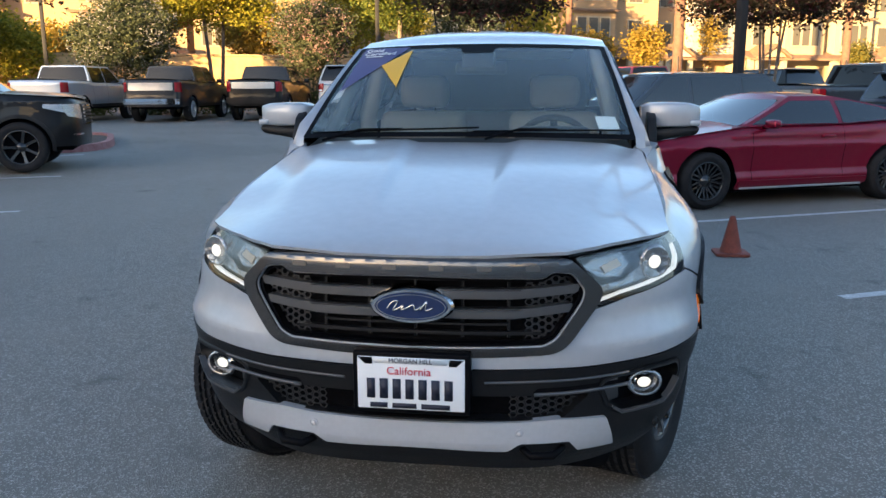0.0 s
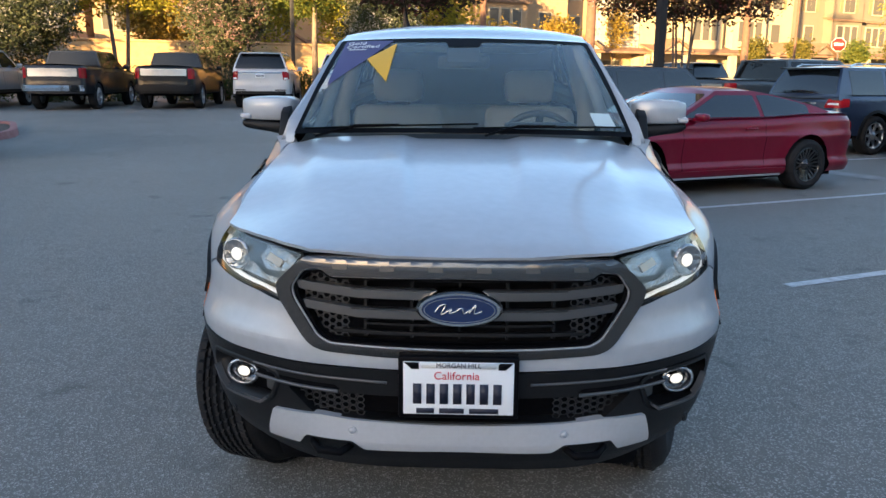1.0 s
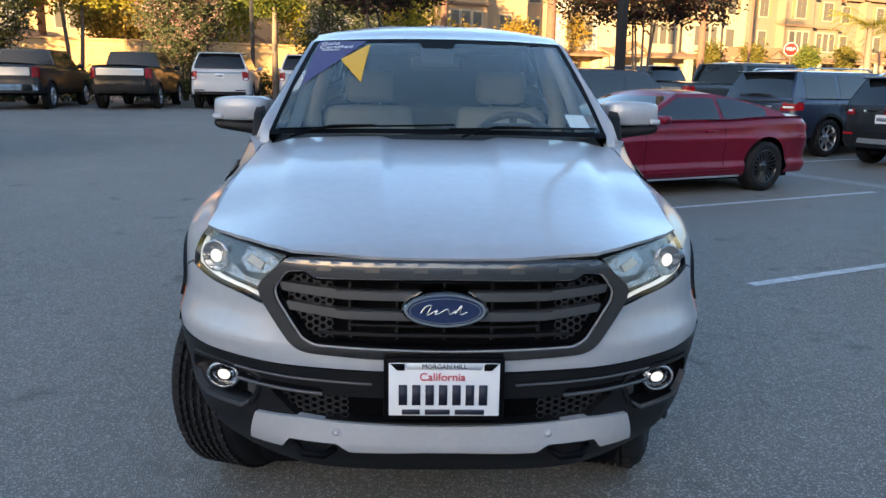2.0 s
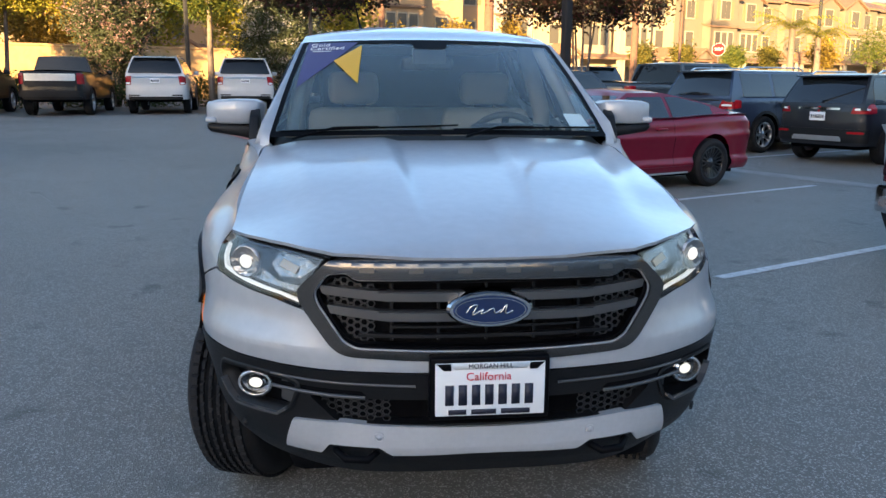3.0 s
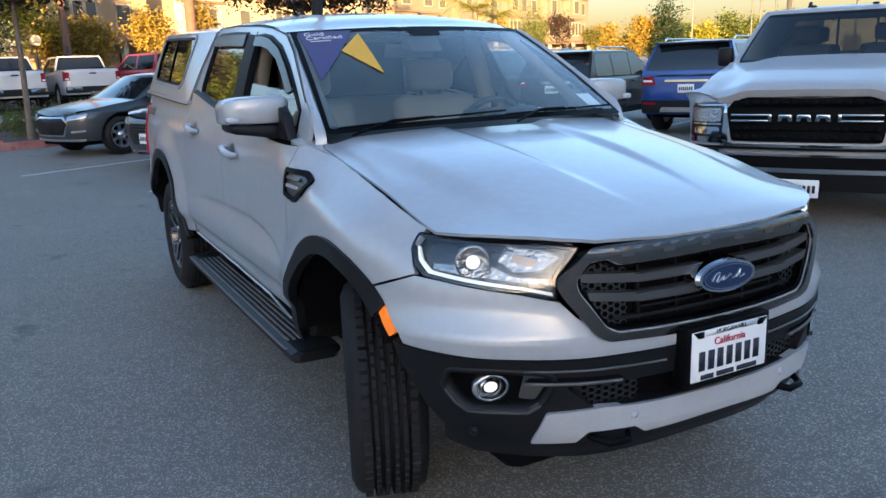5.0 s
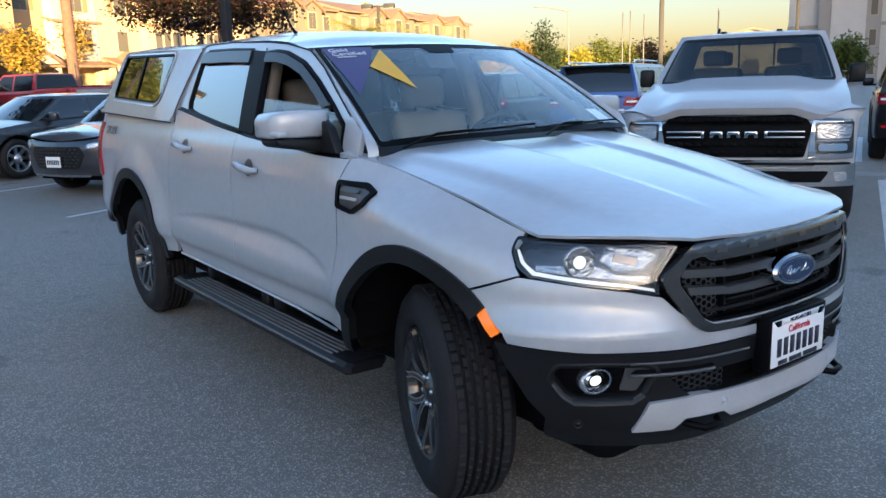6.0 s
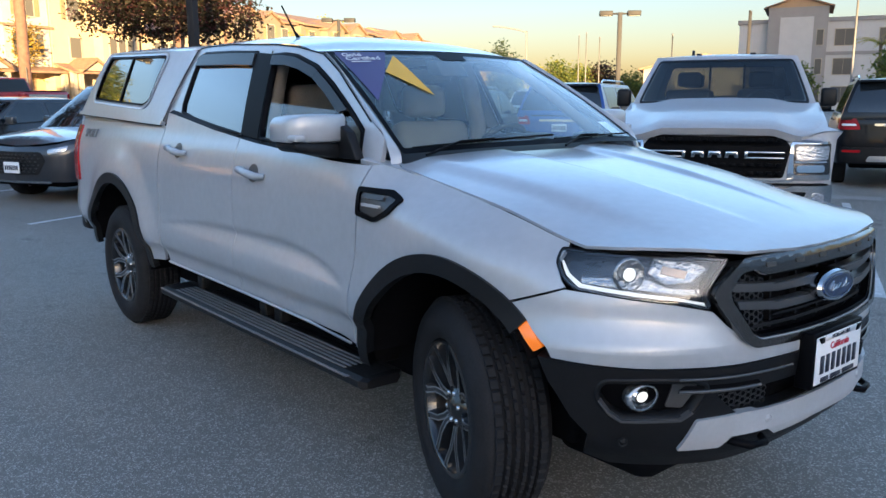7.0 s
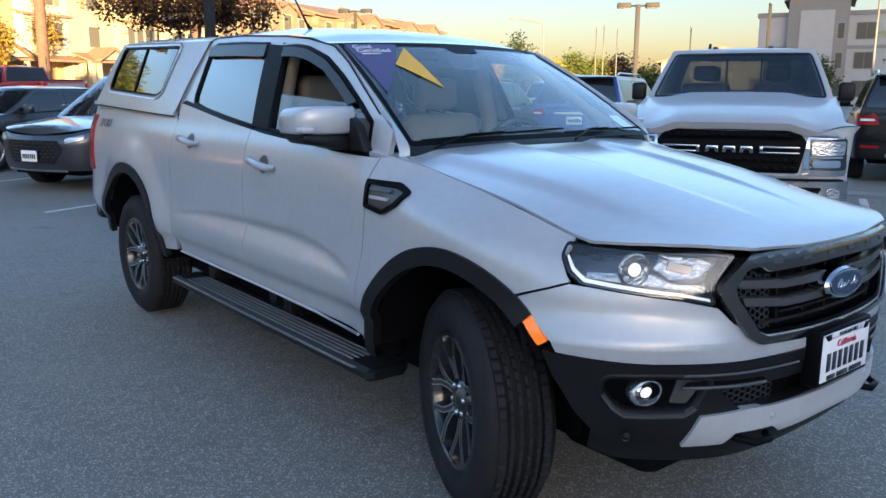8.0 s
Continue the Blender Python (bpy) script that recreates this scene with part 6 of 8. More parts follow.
part("canopy_back", patch([(-1, 0), (1, 0), (1, 1), (-1, 1)], 0.1, 0.1, cap_back, 0.0, CEN), PRIV_GLASS, canopy)
bm = bmesh.new()
prism(bm, [(3.5, 1.33), (3.36, 1.6), (3.3, 1.69), (3.34, 1.69), (3.54, 1.33)], -0.6, 0.6, "x")
part("canopy_front", bm, BLACK_PLASTIC, canopy)
for sg in SIDES:
    part("tail_light", patch(rounded([(sg * sy(4.935), 0.885), (sg * (sy(5.05) + 0.03), 0.885), (sg * (sy(5.05) + 0.04), 1.275), (sg * sy(4.96), 1.275)], 0.012), 0.03, 0.05, rskin(0.012), 0.02, CEN), RED_LENS, ranger, "tall red tail light")
st = RP.total
part("tailgate", patch([(sy(5.05), 0.56), (2 * st - sy(5.05), 0.56), (2 * st - sy(5.05), 1.34), (sy(5.05), 1.34)], 0.06, 0.06, lambda s, z: rskin()(s, z) if s <= st else (-rskin()(2 * st - s, z)[0], rskin()(2 * st - s, z)[1], z), 0.0, CEN), SILVER, ranger)
bm = bmesh.new()
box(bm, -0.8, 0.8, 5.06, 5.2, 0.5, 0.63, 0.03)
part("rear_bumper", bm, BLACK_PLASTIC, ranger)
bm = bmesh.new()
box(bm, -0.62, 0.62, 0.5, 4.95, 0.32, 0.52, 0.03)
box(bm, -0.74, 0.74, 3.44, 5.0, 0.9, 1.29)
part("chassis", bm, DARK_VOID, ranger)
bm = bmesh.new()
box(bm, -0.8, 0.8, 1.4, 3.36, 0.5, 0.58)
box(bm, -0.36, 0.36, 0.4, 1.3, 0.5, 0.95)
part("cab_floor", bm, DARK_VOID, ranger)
text("bed_decal", "SPORT", 0.085, Matrix(((0, 0.35, -0.94, -0.83), (-1, 0, 0, 4.66), (0, 0.94, 0.35, 1.222), (0, 0, 0, 1))), GREY_PRINT, ranger, 0.002)

# wheels
HUB_MAT = mat("machined_alloy", (0.62, 0.63, 0.65), 0.25, metal=0.9)
RIM_DARK = mat("dark_gloss_alloy", (0.022, 0.023, 0.025), 0.25, metal=0.3, coat=0.6)
for sg in SIDES:
    wheel_parts(ranger, sg * 0.712, 0.872, 0.386, 0.376, 0.25, 0.243, 6, RIM_DARK, steer=-20, treads=64, twin=True, fine=36, barrel=BLACK_ALLOY, machined=HUB_MAT)
    wheel_parts(ranger, sg * 0.735, 4.135, 0.386, 0.376, 0.25, 0.243, 6, RIM_DARK, steer=0, treads=64, twin=True, fine=36, barrel=BLACK_ALLOY, machined=HUB_MAT)

# cabin inside
bm = bmesh.new()
prism(bm, [(1.25, 1.2), (1.45, 1.235), (1.72, 1.215), (1.8, 1.15), (1.78, 0.8), (1.3, 0.8)], -0.7, 0.7, "x", bevel=0.02)
dash = part("dashboard", bm, DASH, ranger, "dark dashboard")
bm = bmesh.new()
prism(bm, [(1.62, 1.21), (1.68, 1.275), (1.86, 1.27), (1.88, 1.2)], 0.2, 0.54, "x", bevel=0.02)
part("instrument_hood", bm, DASH, dash)
bm = bmesh.new()
cw = Matrix.Translation((0.37, 1.9, 1.15)) @ Euler((radians(-62), 0, 0)).to_matrix().to_4x4()
ringp = [cw @ Vector((0.185 * math.cos(2 * math.pi * i / 28), 0.185 * math.sin(2 * math.pi * i / 28), 0)) for i in range(29)]
tube(bm, ringp, 0.016, 8, cap=False)
for a in (0, 180, 270):
    tube(bm, [cw @ Vector((0, 0, -0.02)), cw @ Vector((0.18 * math.cos(radians(a)), 0.18 * math.sin(radians(a)), 0))], 0.018, 6)
lathe(bm, [(0.0005, 0.01), (0.06, 0.0), (0.07, -0.04)], 16, "z", cw)
part("steering_wheel", bm, DASH, ranger, "dark steering wheel")


def seat(x, y, w, back_h, head=True):
    bm = bmesh.new()
    box(bm, x - w / 2, x + w / 2, y - 0.45, y + 0.1, 0.72, 0.88, 0.05)
    s_ = part("seat", bm, BEIGE, ranger, "beige leather seat")
    bm = bmesh.new()
    box(bm, -w / 2, w / 2, -0.07, 0.07, 0.0, back_h, 0.055, Matrix.Translation((x, y + 0.02, 0.82)) @ Euler((radians(-16), 0, 0)).to_matrix().to_4x4())
    part("seat_back", bm, BEIGE, s_)
    if head:
        hy, hz = y + 0.02 + math.sin(radians(16)) * (back_h + 0.11), 0.82 + math.cos(radians(16)) * (back_h + 0.11)
        bm = bmesh.new()
        box(bm, x - 0.14, x + 0.14, hy - 0.05, hy + 0.06, hz - 0.085, hz + 0.095, 0.045)
        part("headrest", bm, BEIGE, s_)
        bm = bmesh.new()
        for q in (-0.06, 0.06):
            tube(bm, [(x + q, hy - 0.01, hz - 0.16), (x + q, hy, hz - 0.06)], 0.007, 6)
        part("headrest_post", bm, CHROME, s_)


for x in (-0.37, 0.37):
    seat(x, 2.32, 0.5, 0.52)
seat(0.0, 3.05, 1.25, 0.5, False)
bm = bmesh.new()
box(bm, -0.13, 0.13, 1.99, 2.03, 1.52, 1.585, 0.02)
tube(bm, [(0, 2.0, 1.58), (0, 1.97, 1.64)], 0.012, 6)
part("rear_view_mirror", bm, DASH, ranger)
bm = bmesh.new()
prism(bm, [(1.92, 1.555), (1.8, 1.545), (1.86, 1.62), (1.95, 1.63)], -0.08, 0.08, "x", bevel=0.01)
part("camera_housing", bm, DASH, ranger)
for sg in SIDES:
    bm = bmesh.new()
    tube(bm, [(sg * 0.69, 2.42, 0.9), (sg * 0.68, 2.4, 1.3), (sg * 0.58, 2.42, 1.66)], 0.05, 8)
    part("inner_pillar", bm, BEIGE, ranger)
    bm = bmesh.new()
    tube(bm, [(sg * 0.635, 1.42, 1.24), (sg * 0.61, 1.7, 1.42), (sg * 0.56, 2.02, 1.63)], 0.028, 8)
    part("inner_windscreen_pillar", bm, BEIGE, ranger)
bm = bmesh.new()
box(bm, -0.46, 0.46, 2.08, 3.1, 1.63, 1.645, 0.005)
part("headliner", bm, BEIGE, ranger)

# stickers on the windscreen
sticker = part("windscreen_sticker", patch([(-0.95, 0.985), (-0.56, 0.975), (-0.73, 0.7), (-0.925, 0.42)], 0.05, 0.04, lambda x, t: ws(x, t, 0.004), 0.0, CEN), PURPLE, ranger, "purple corner sticker with white words")
part("yellow_triangle", patch([(-0.525, 0.93), (-0.715, 0.72), (-0.52, 0.45)], 0.04, 0.04, lambda x, t: ws(x, t, 0.0055), 0.0, CEN), YELLOW, sticker, "yellow triangle")
eu = (ws(-0.6, 0.9) - ws(-0.76, 0.9)).normalized()
ev = (ws(-0.68, 0.95) - ws(-0.68, 0.85)).normalized()
en = eu.cross(ev).normalized()
fm = Matrix(((eu.x, ev.x, en.x, 0), (eu.y, ev.y, en.y, 0), (eu.z, ev.z, en.z, 0), (0, 0, 0, 1)))
for body, t, xx in (("Gold", 0.935, -0.845), ("Certified", 0.885, -0.785)):
    p = ws(xx, t, 0.008)
    text("sticker_word", body, 0.046, Matrix.Translation(p) @ fm, WHITE_INK, sticker)
p = ws(-0.82, 0.845, 0.008)
bm = bmesh.new()
box(bm, -0.045, 0.045, -0.004, 0.004, 0, 0.001, 0, Matrix.Translation(p) @ fm)
part("sticker_line", bm, WHITE_INK, sticker)
part("paper_tag", patch([(0.8, 0.085), (0.925, 0.085), (0.915, 0.195), (0.79, 0.195)], 0.05, 0.05, lambda x, t: ws(x, t, -0.006), 0.0, CEN), PLATE_WHITE, ranger, "white paper tag behind the windscreen")

# ---- parked vehicles ----
T_ROW = "pickups and SUVs in the far row"
far_z = 0.33
NT = 26.3  # tails of the far row


def far_row(u, L):
    x, y = stall(u, NT)
    a = radians(187)
    return pose(x + math.sin(a) * L, y - math.cos(a) * L, far_z, 0, 0, 187)


dark_pickup = vehicle("pickup_truck", "dark grey pickup truck with a chrome tailgate panel", "pickup truck", far_row(-1.47, 5.89), pickup_spec(DARK_GREY_PAINT), T_ROW)
vehicle("pickup_truck", "black pickup truck with a chrome tailgate panel and lit tail lights", "pickup truck", far_row(1.83, 5.89), pickup_spec(BLACK_PAINT, rear=[
    ("tailgate_panel", SATIN_SILVER2, [(-0.74, 1.1), (0.74, 1.1), (0.74, 1.32), (-0.74, 1.32)], 0.012), ("rear_bumper", BLACK_PLASTIC, [(-0.9, 0.6), (0.9, 0.6), (0.9, 0.8), (-0.9, 0.8)], 0.07)]
    + pair("tail_light", RED_LENS, [(0.78, 1.0), (0.93, 1.0), (0.93, 1.34), (0.78, 1.34)], 0.014)), T_ROW)
vehicle("pickup_truck", "light silver double cab pickup truck", "pickup truck", far_row(-4.9, 5.89), pickup_spec(SILVER_PAINT2, rear=[
    ("rear_bumper", CHROME, [(-0.9, 0.6), (0.9, 0.6), (0.9, 0.78), (-0.9, 0.78)], 0.07)] + pair("tail_light", RED_LENS, [(0.8, 1.0), (0.93, 1.0), (0.93, 1.32), (0.8, 1.32)], 0.014), arch_trim=False), T_ROW)
EXPED = suv_spec(WHITE_PAINT, glass=DIM_GLASS, spoiler=WHITE_PAINT, L=5.33, W=1.01, zb=0.5, r=0.41, axles=(0.95, 4.05), belt=1.3, roof=1.9, top=[(0, 1.05), (0.3, 1.16), (1.4, 1.28), (1.6, 1.31), (5.33, 1.33)],
                 cab=(1.35, 2.1, 5.0, 5.2), windows=[(1.55, 2.6), (2.68, 3.7), (3.8, 4.85)], plates=[(1.12, False)],
                 rear=[("rear_bumper", WHITE_PAINT, [(-0.9, 0.6), (0.9, 0.6), (0.9, 0.76), (-0.9, 0.76)], 0.04), ("lower_valance", BLACK_PLASTIC, [(-0.85, 0.5), (0.85, 0.5), (0.85, 0.6), (-0.85, 0.6)], 0.02),
                       ("chrome_bar", CHROME, [(-0.75, 1.2), (0.75, 1.2), (0.75, 1.25), (-0.75, 1.25)], 0.02)] + pair("tail_light", RED_LENS, [(0.78, 0.98), (0.95, 0.98), (0.95, 1.27), (0.74, 1.27)], 0.014) + pair("reverse_lamp", PLATE_WHITE, [(0.8, 1.0), (0.93, 1.0), (0.93, 1.06), (0.8, 1.06)], 0.02) + pair("bumper_step", BLACK_PLASTIC, [(0.5, 0.62), (0.85, 0.62), (0.85, 0.66), (0.5, 0.66)], 0.045),
                 flank=[("tail_light_side", RED_LENS, [(5.05, 1.02), (5.22, 1.02), (5.22, 1.25), (5.05, 1.25)], 0.012)])
white_suv = vehicle("suv", "large white SUV with a black rear window", "SUV", far_row(5.0, 5.33), EXPED, T_ROW)
copy_thing(white_suv, far_row(8.07, 5.33))
WPU = pickup_spec(WHITE_PAINT, rear=[("rear_bumper", BLACK_PLASTIC, [(-0.9, 0.58), (0.9, 0.58), (0.9, 0.8), (-0.9, 0.8)], 0.07)] + pair("bumper_cap", CHROME, [(0.4, 0.68), (0.88, 0.68), (0.88, 0.79), (0.4, 0.79)], 0.08) + [("gate_handle", BLACK_PLASTIC, [(-0.12, 1.22), (0.12, 1.22), (0.12, 1.27), (-0.12, 1.27)], 0.012), ("gate_crease", SATIN_SILVER2, [(-0.7, 1.02), (0.7, 1.02), (0.7, 1.035), (-0.7, 1.035)], 0.012)] + pair("reverse_lamp", PLATE_WHITE, [(0.81, 1.03), (0.92, 1.03), (0.92, 1.09), (0.81, 1.09)], 0.02) + pair("tail_light", RED_LENS, [(0.78, 1.0), (0.95, 1.0), (0.95, 1.3), (0.78, 1.3)], 0.014))
white_pickup = vehicle("pickup_truck", "white pickup truck with a dark rear bumper", "pickup truck", far_row(11.2, 5.89), WPU, T_ROW)
copy_thing(white_pickup, far_row(13.95, 5.89))

MUSTANG = sedan_spec(RED_PAINT, step=0.04, L=4.79, W=0.945, zb=0.24, r=0.345, axles=(0.98, 3.79), belt=0.97, roof=1.33, top=[(0, 0.68), (0.25, 0.8), (1.3, 0.95), (1.5, 0.97), (3.0, 0.99), (3.7, 1.02), (4.4, 1.03), (4.79, 0.98)],
                     sill_mat=RED_PAINT, mirror_h=0.04, mirror_z=0.05, prof=[(0.2, -0.09), (0.26, -0.03), (0.34, -0.002), (0.385, -0.004), (0.42, -0.034), (0.5, -0.03), (0.62, -0.016), (0.73, 0.0), (0.76, -0.004), (0.8, -0.022), (1.0, -0.035), (1.2, -0.05)], cab=(1.45, 2.35, 3.0, 4.35), windows=[(1.6, 2.95), (3.02, 3.85)], doors=[1.62, 3.0], handles=[2.75], rim=BLACK_ALLOY, spokes=10, twin=True, tyre_w=0.27, rpow=1.7, handle_drop=0.14,
                     front=[("grille", BLACK_PLASTIC, [(-0.5, 0.4), (0.5, 0.4), (0.58, 0.62), (-0.58, 0.62)], 0.01)] + pair("headlight", LAMP_WHITE, [(0.6, 0.6), (0.84, 0.64), (0.86, 0.7), (0.62, 0.68)], 0.012))
coupe = vehicle("sports_coupe", "dark red two-door sports coupe with black wheels", "sports coupe", parked(4.36, 6.92, -1), MUSTANG)
for sg in (1, -1):
    tx = Matrix(((0, 0, sg, sg * 0.926), (sg, 0, 0, 1.5), (0, 1, 0, 0.7), (0, 0, 0, 1)))
    text("fender_badge", "5.0", 0.07, tx, CHROME, coupe, 0.002)
    bm = bmesh.new()
    box(bm, sg * 0.93, sg * 0.945, 1.45, 3.3, 0.225, 0.25, 0.004)
    part("sill_strip", bm, SATIN_SILVER2, coupe)
ESC20 = suv_spec(STEEL_PAINT, L=4.6, W=0.93, zb=0.32, r=0.36, axles=(0.9, 3.61), belt=1.03, roof=1.66, top=[(0, 0.8), (0.3, 0.9), (1.2, 1.02), (1.5, 1.05), (4.6, 1.1)], cab=(1.15, 2.0, 4.0, 4.5),
                 windows=[(1.3, 2.4), (2.48, 3.4), (3.48, 4.2)], doors=[1.45, 2.44, 3.4], handles=[2.2, 3.2], rails=None, rpow=1.5, xr=0.66, plates=[(0.52, True), (0.88, False)],
                 front=[("grille", BLACK_PLASTIC, [(-0.42, 0.42), (0.42, 0.42), (0.55, 0.62), (0.48, 0.74), (-0.48, 0.74), (-0.55, 0.62)], 0.01), ("chrome_lip", CHROME, [(-0.6, 0.3), (0.6, 0.3), (0.6, 0.33), (-0.6, 0.33)], 0.015)]
                 + pair("headlight", LAMP_WHITE, [(0.6, 0.7), (0.82, 0.75), (0.84, 0.83), (0.6, 0.78)], 0.012))
cross = vehicle("crossover_car", "dark grey crossover car with a mesh grille", "car", parked(5.02, 10.2, -1), ESC20)
MESH_GREY = mat("grille_mesh_grey", (0.06, 0.062, 0.066), 0.35, metal=0.6)
for j in range(6):
    for i in range(12):
        xc, zc = -0.44 + i * 0.08 + (0.04 if j % 2 else 0.0), 0.465 + j * 0.047
        if abs(xc) > (0.4 if j < 1 else 0.46):
            continue
        bm = bmesh.new()
        yq = 0.05 * (xc / 0.42) ** 2 - 0.022
        prism(bm, [(xc - 0.03, zc), (xc, zc + 0.013), (xc + 0.03, zc), (xc, zc - 0.013)], yq, yq + 0.03, "y")
        part("grille_cell", bm, MESH_GREY, cross, smooth=False)
vehicle("sedan_car", "grey sedan car with a chrome-edged dark grille", "car", parked(5.3, 13.6, -1, 0.08), sedan_spec(GREY_PAINT, plates=[], front=[("chrome_surround", CHROME, [(-0.42, 0.36), (0.42, 0.36), (0.54, 0.6), (0.42, 0.71), (-0.42, 0.71), (-0.54, 0.6)], 0.008), ("grille", BLACK_PLASTIC, [(-0.39, 0.39), (0.39, 0.39), (0.5, 0.59), (0.4, 0.68), (-0.4, 0.68), (-0.5, 0.59)], 0.014), ("chrome_lip", SATIN_SILVER2, [(-0.78, 0.27), (0.78, 0.27), (0.8, 0.3), (-0.8, 0.3)], 0.02)] + pair("headlight", LAMP_WHITE, [(0.5, 0.63), (0.8, 0.68), (0.84, 0.77), (0.52, 0.72)], 0.014) + pair("fog_trim", SATIN_SILVER2, [(0.58, 0.42), (0.8, 0.44), (0.8, 0.47), (0.58, 0.46)], 0.016)))
vehicle("suv", "dark grey compact SUV with roof rails", "SUV", parked(12.6 + 4.52, 7.3, 1), suv_spec(DARK_GREY_PAINT, L=4.52, W=0.92, zb=0.36, r=0.36, axles=(0.9, 3.59), belt=1.06, roof=1.62,
        top=[(0, 0.85), (0.3, 0.95), (1.3, 1.06), (1.5, 1.09), (4.52, 1.12)], cab=(1.2, 2.0, 4.1, 4.45), windows=[(1.4, 2.4), (2.48, 3.3), (3.4, 4.15)]))
vehicle("suv", "navy blue three-row SUV with roof rails", "SUV", parked(12.6 + 5.05, 10.2, 1), suv_spec(NAVY_PAINT))
vehicle("suv", "bright blue three-row SUV with a chrome tailgate bar", "SUV", parked(12.6 + 5.05, 4.5, 1), suv_spec(BLUE_PAINT, roof_paint=BLACK_PAINT))
vehicle("suv", "black three-row SUV with roof rails", "SUV", parked(11.6 + 5.05, -1.3, 1), suv_spec(BLACK_PAINT))
vehicle("pickup_truck", "dark grey pickup truck with black rear glass", "pickup truck", parked(12.6 + 5.89, 13.2, 1, 0.07), pickup_spec(GREY_PAINT, arch_trim=False))
vehicle("suv", "large black SUV with a chrome grille and black wheels", "SUV", parked(-2.12, 13.75, 1, 0.08), suv_spec(BLACK_PAINT, L=5.18, W=1.02, r=0.42, zb=0.42, belt=1.31, roof=1.9, rim=BLACK_ALLOY,
        top=[(0, 1.16), (0.15, 1.22), (1.3, 1.3), (1.6, 1.32), (5.18, 1.34)], axles=(1.0, 3.95),
        front=[("grille", BLACK_PLASTIC, [(-0.56, 0.76), (0.56, 0.76), (0.6, 1.12), (-0.6, 1.12)], 0.01)] + [("grille_slat", CHROME, [(-0.58, zz), (0.58, zz), (0.58, zz + 0.03), (-0.58, zz + 0.03)], 0.03) for zz in (0.77, 0.83, 0.89, 0.95, 1.01, 1.07)]
        + pair("headlight", LAMP_WHITE, [(0.63, 0.86), (0.95, 0.92), (0.99, 1.12), (0.63, 1.12)], 0.014) + pair("fog_trim", CHROME, [(0.62, 0.6), (0.9, 0.6), (0.9, 0.63), (0.62, 0.63)], 0.016),
        flank=[("headlight_side", LAMP_WHITE, [(0.3, 0.98), (0.62, 1.06), (0.62, 1.12), (0.3, 1.12)], 0.012)]))

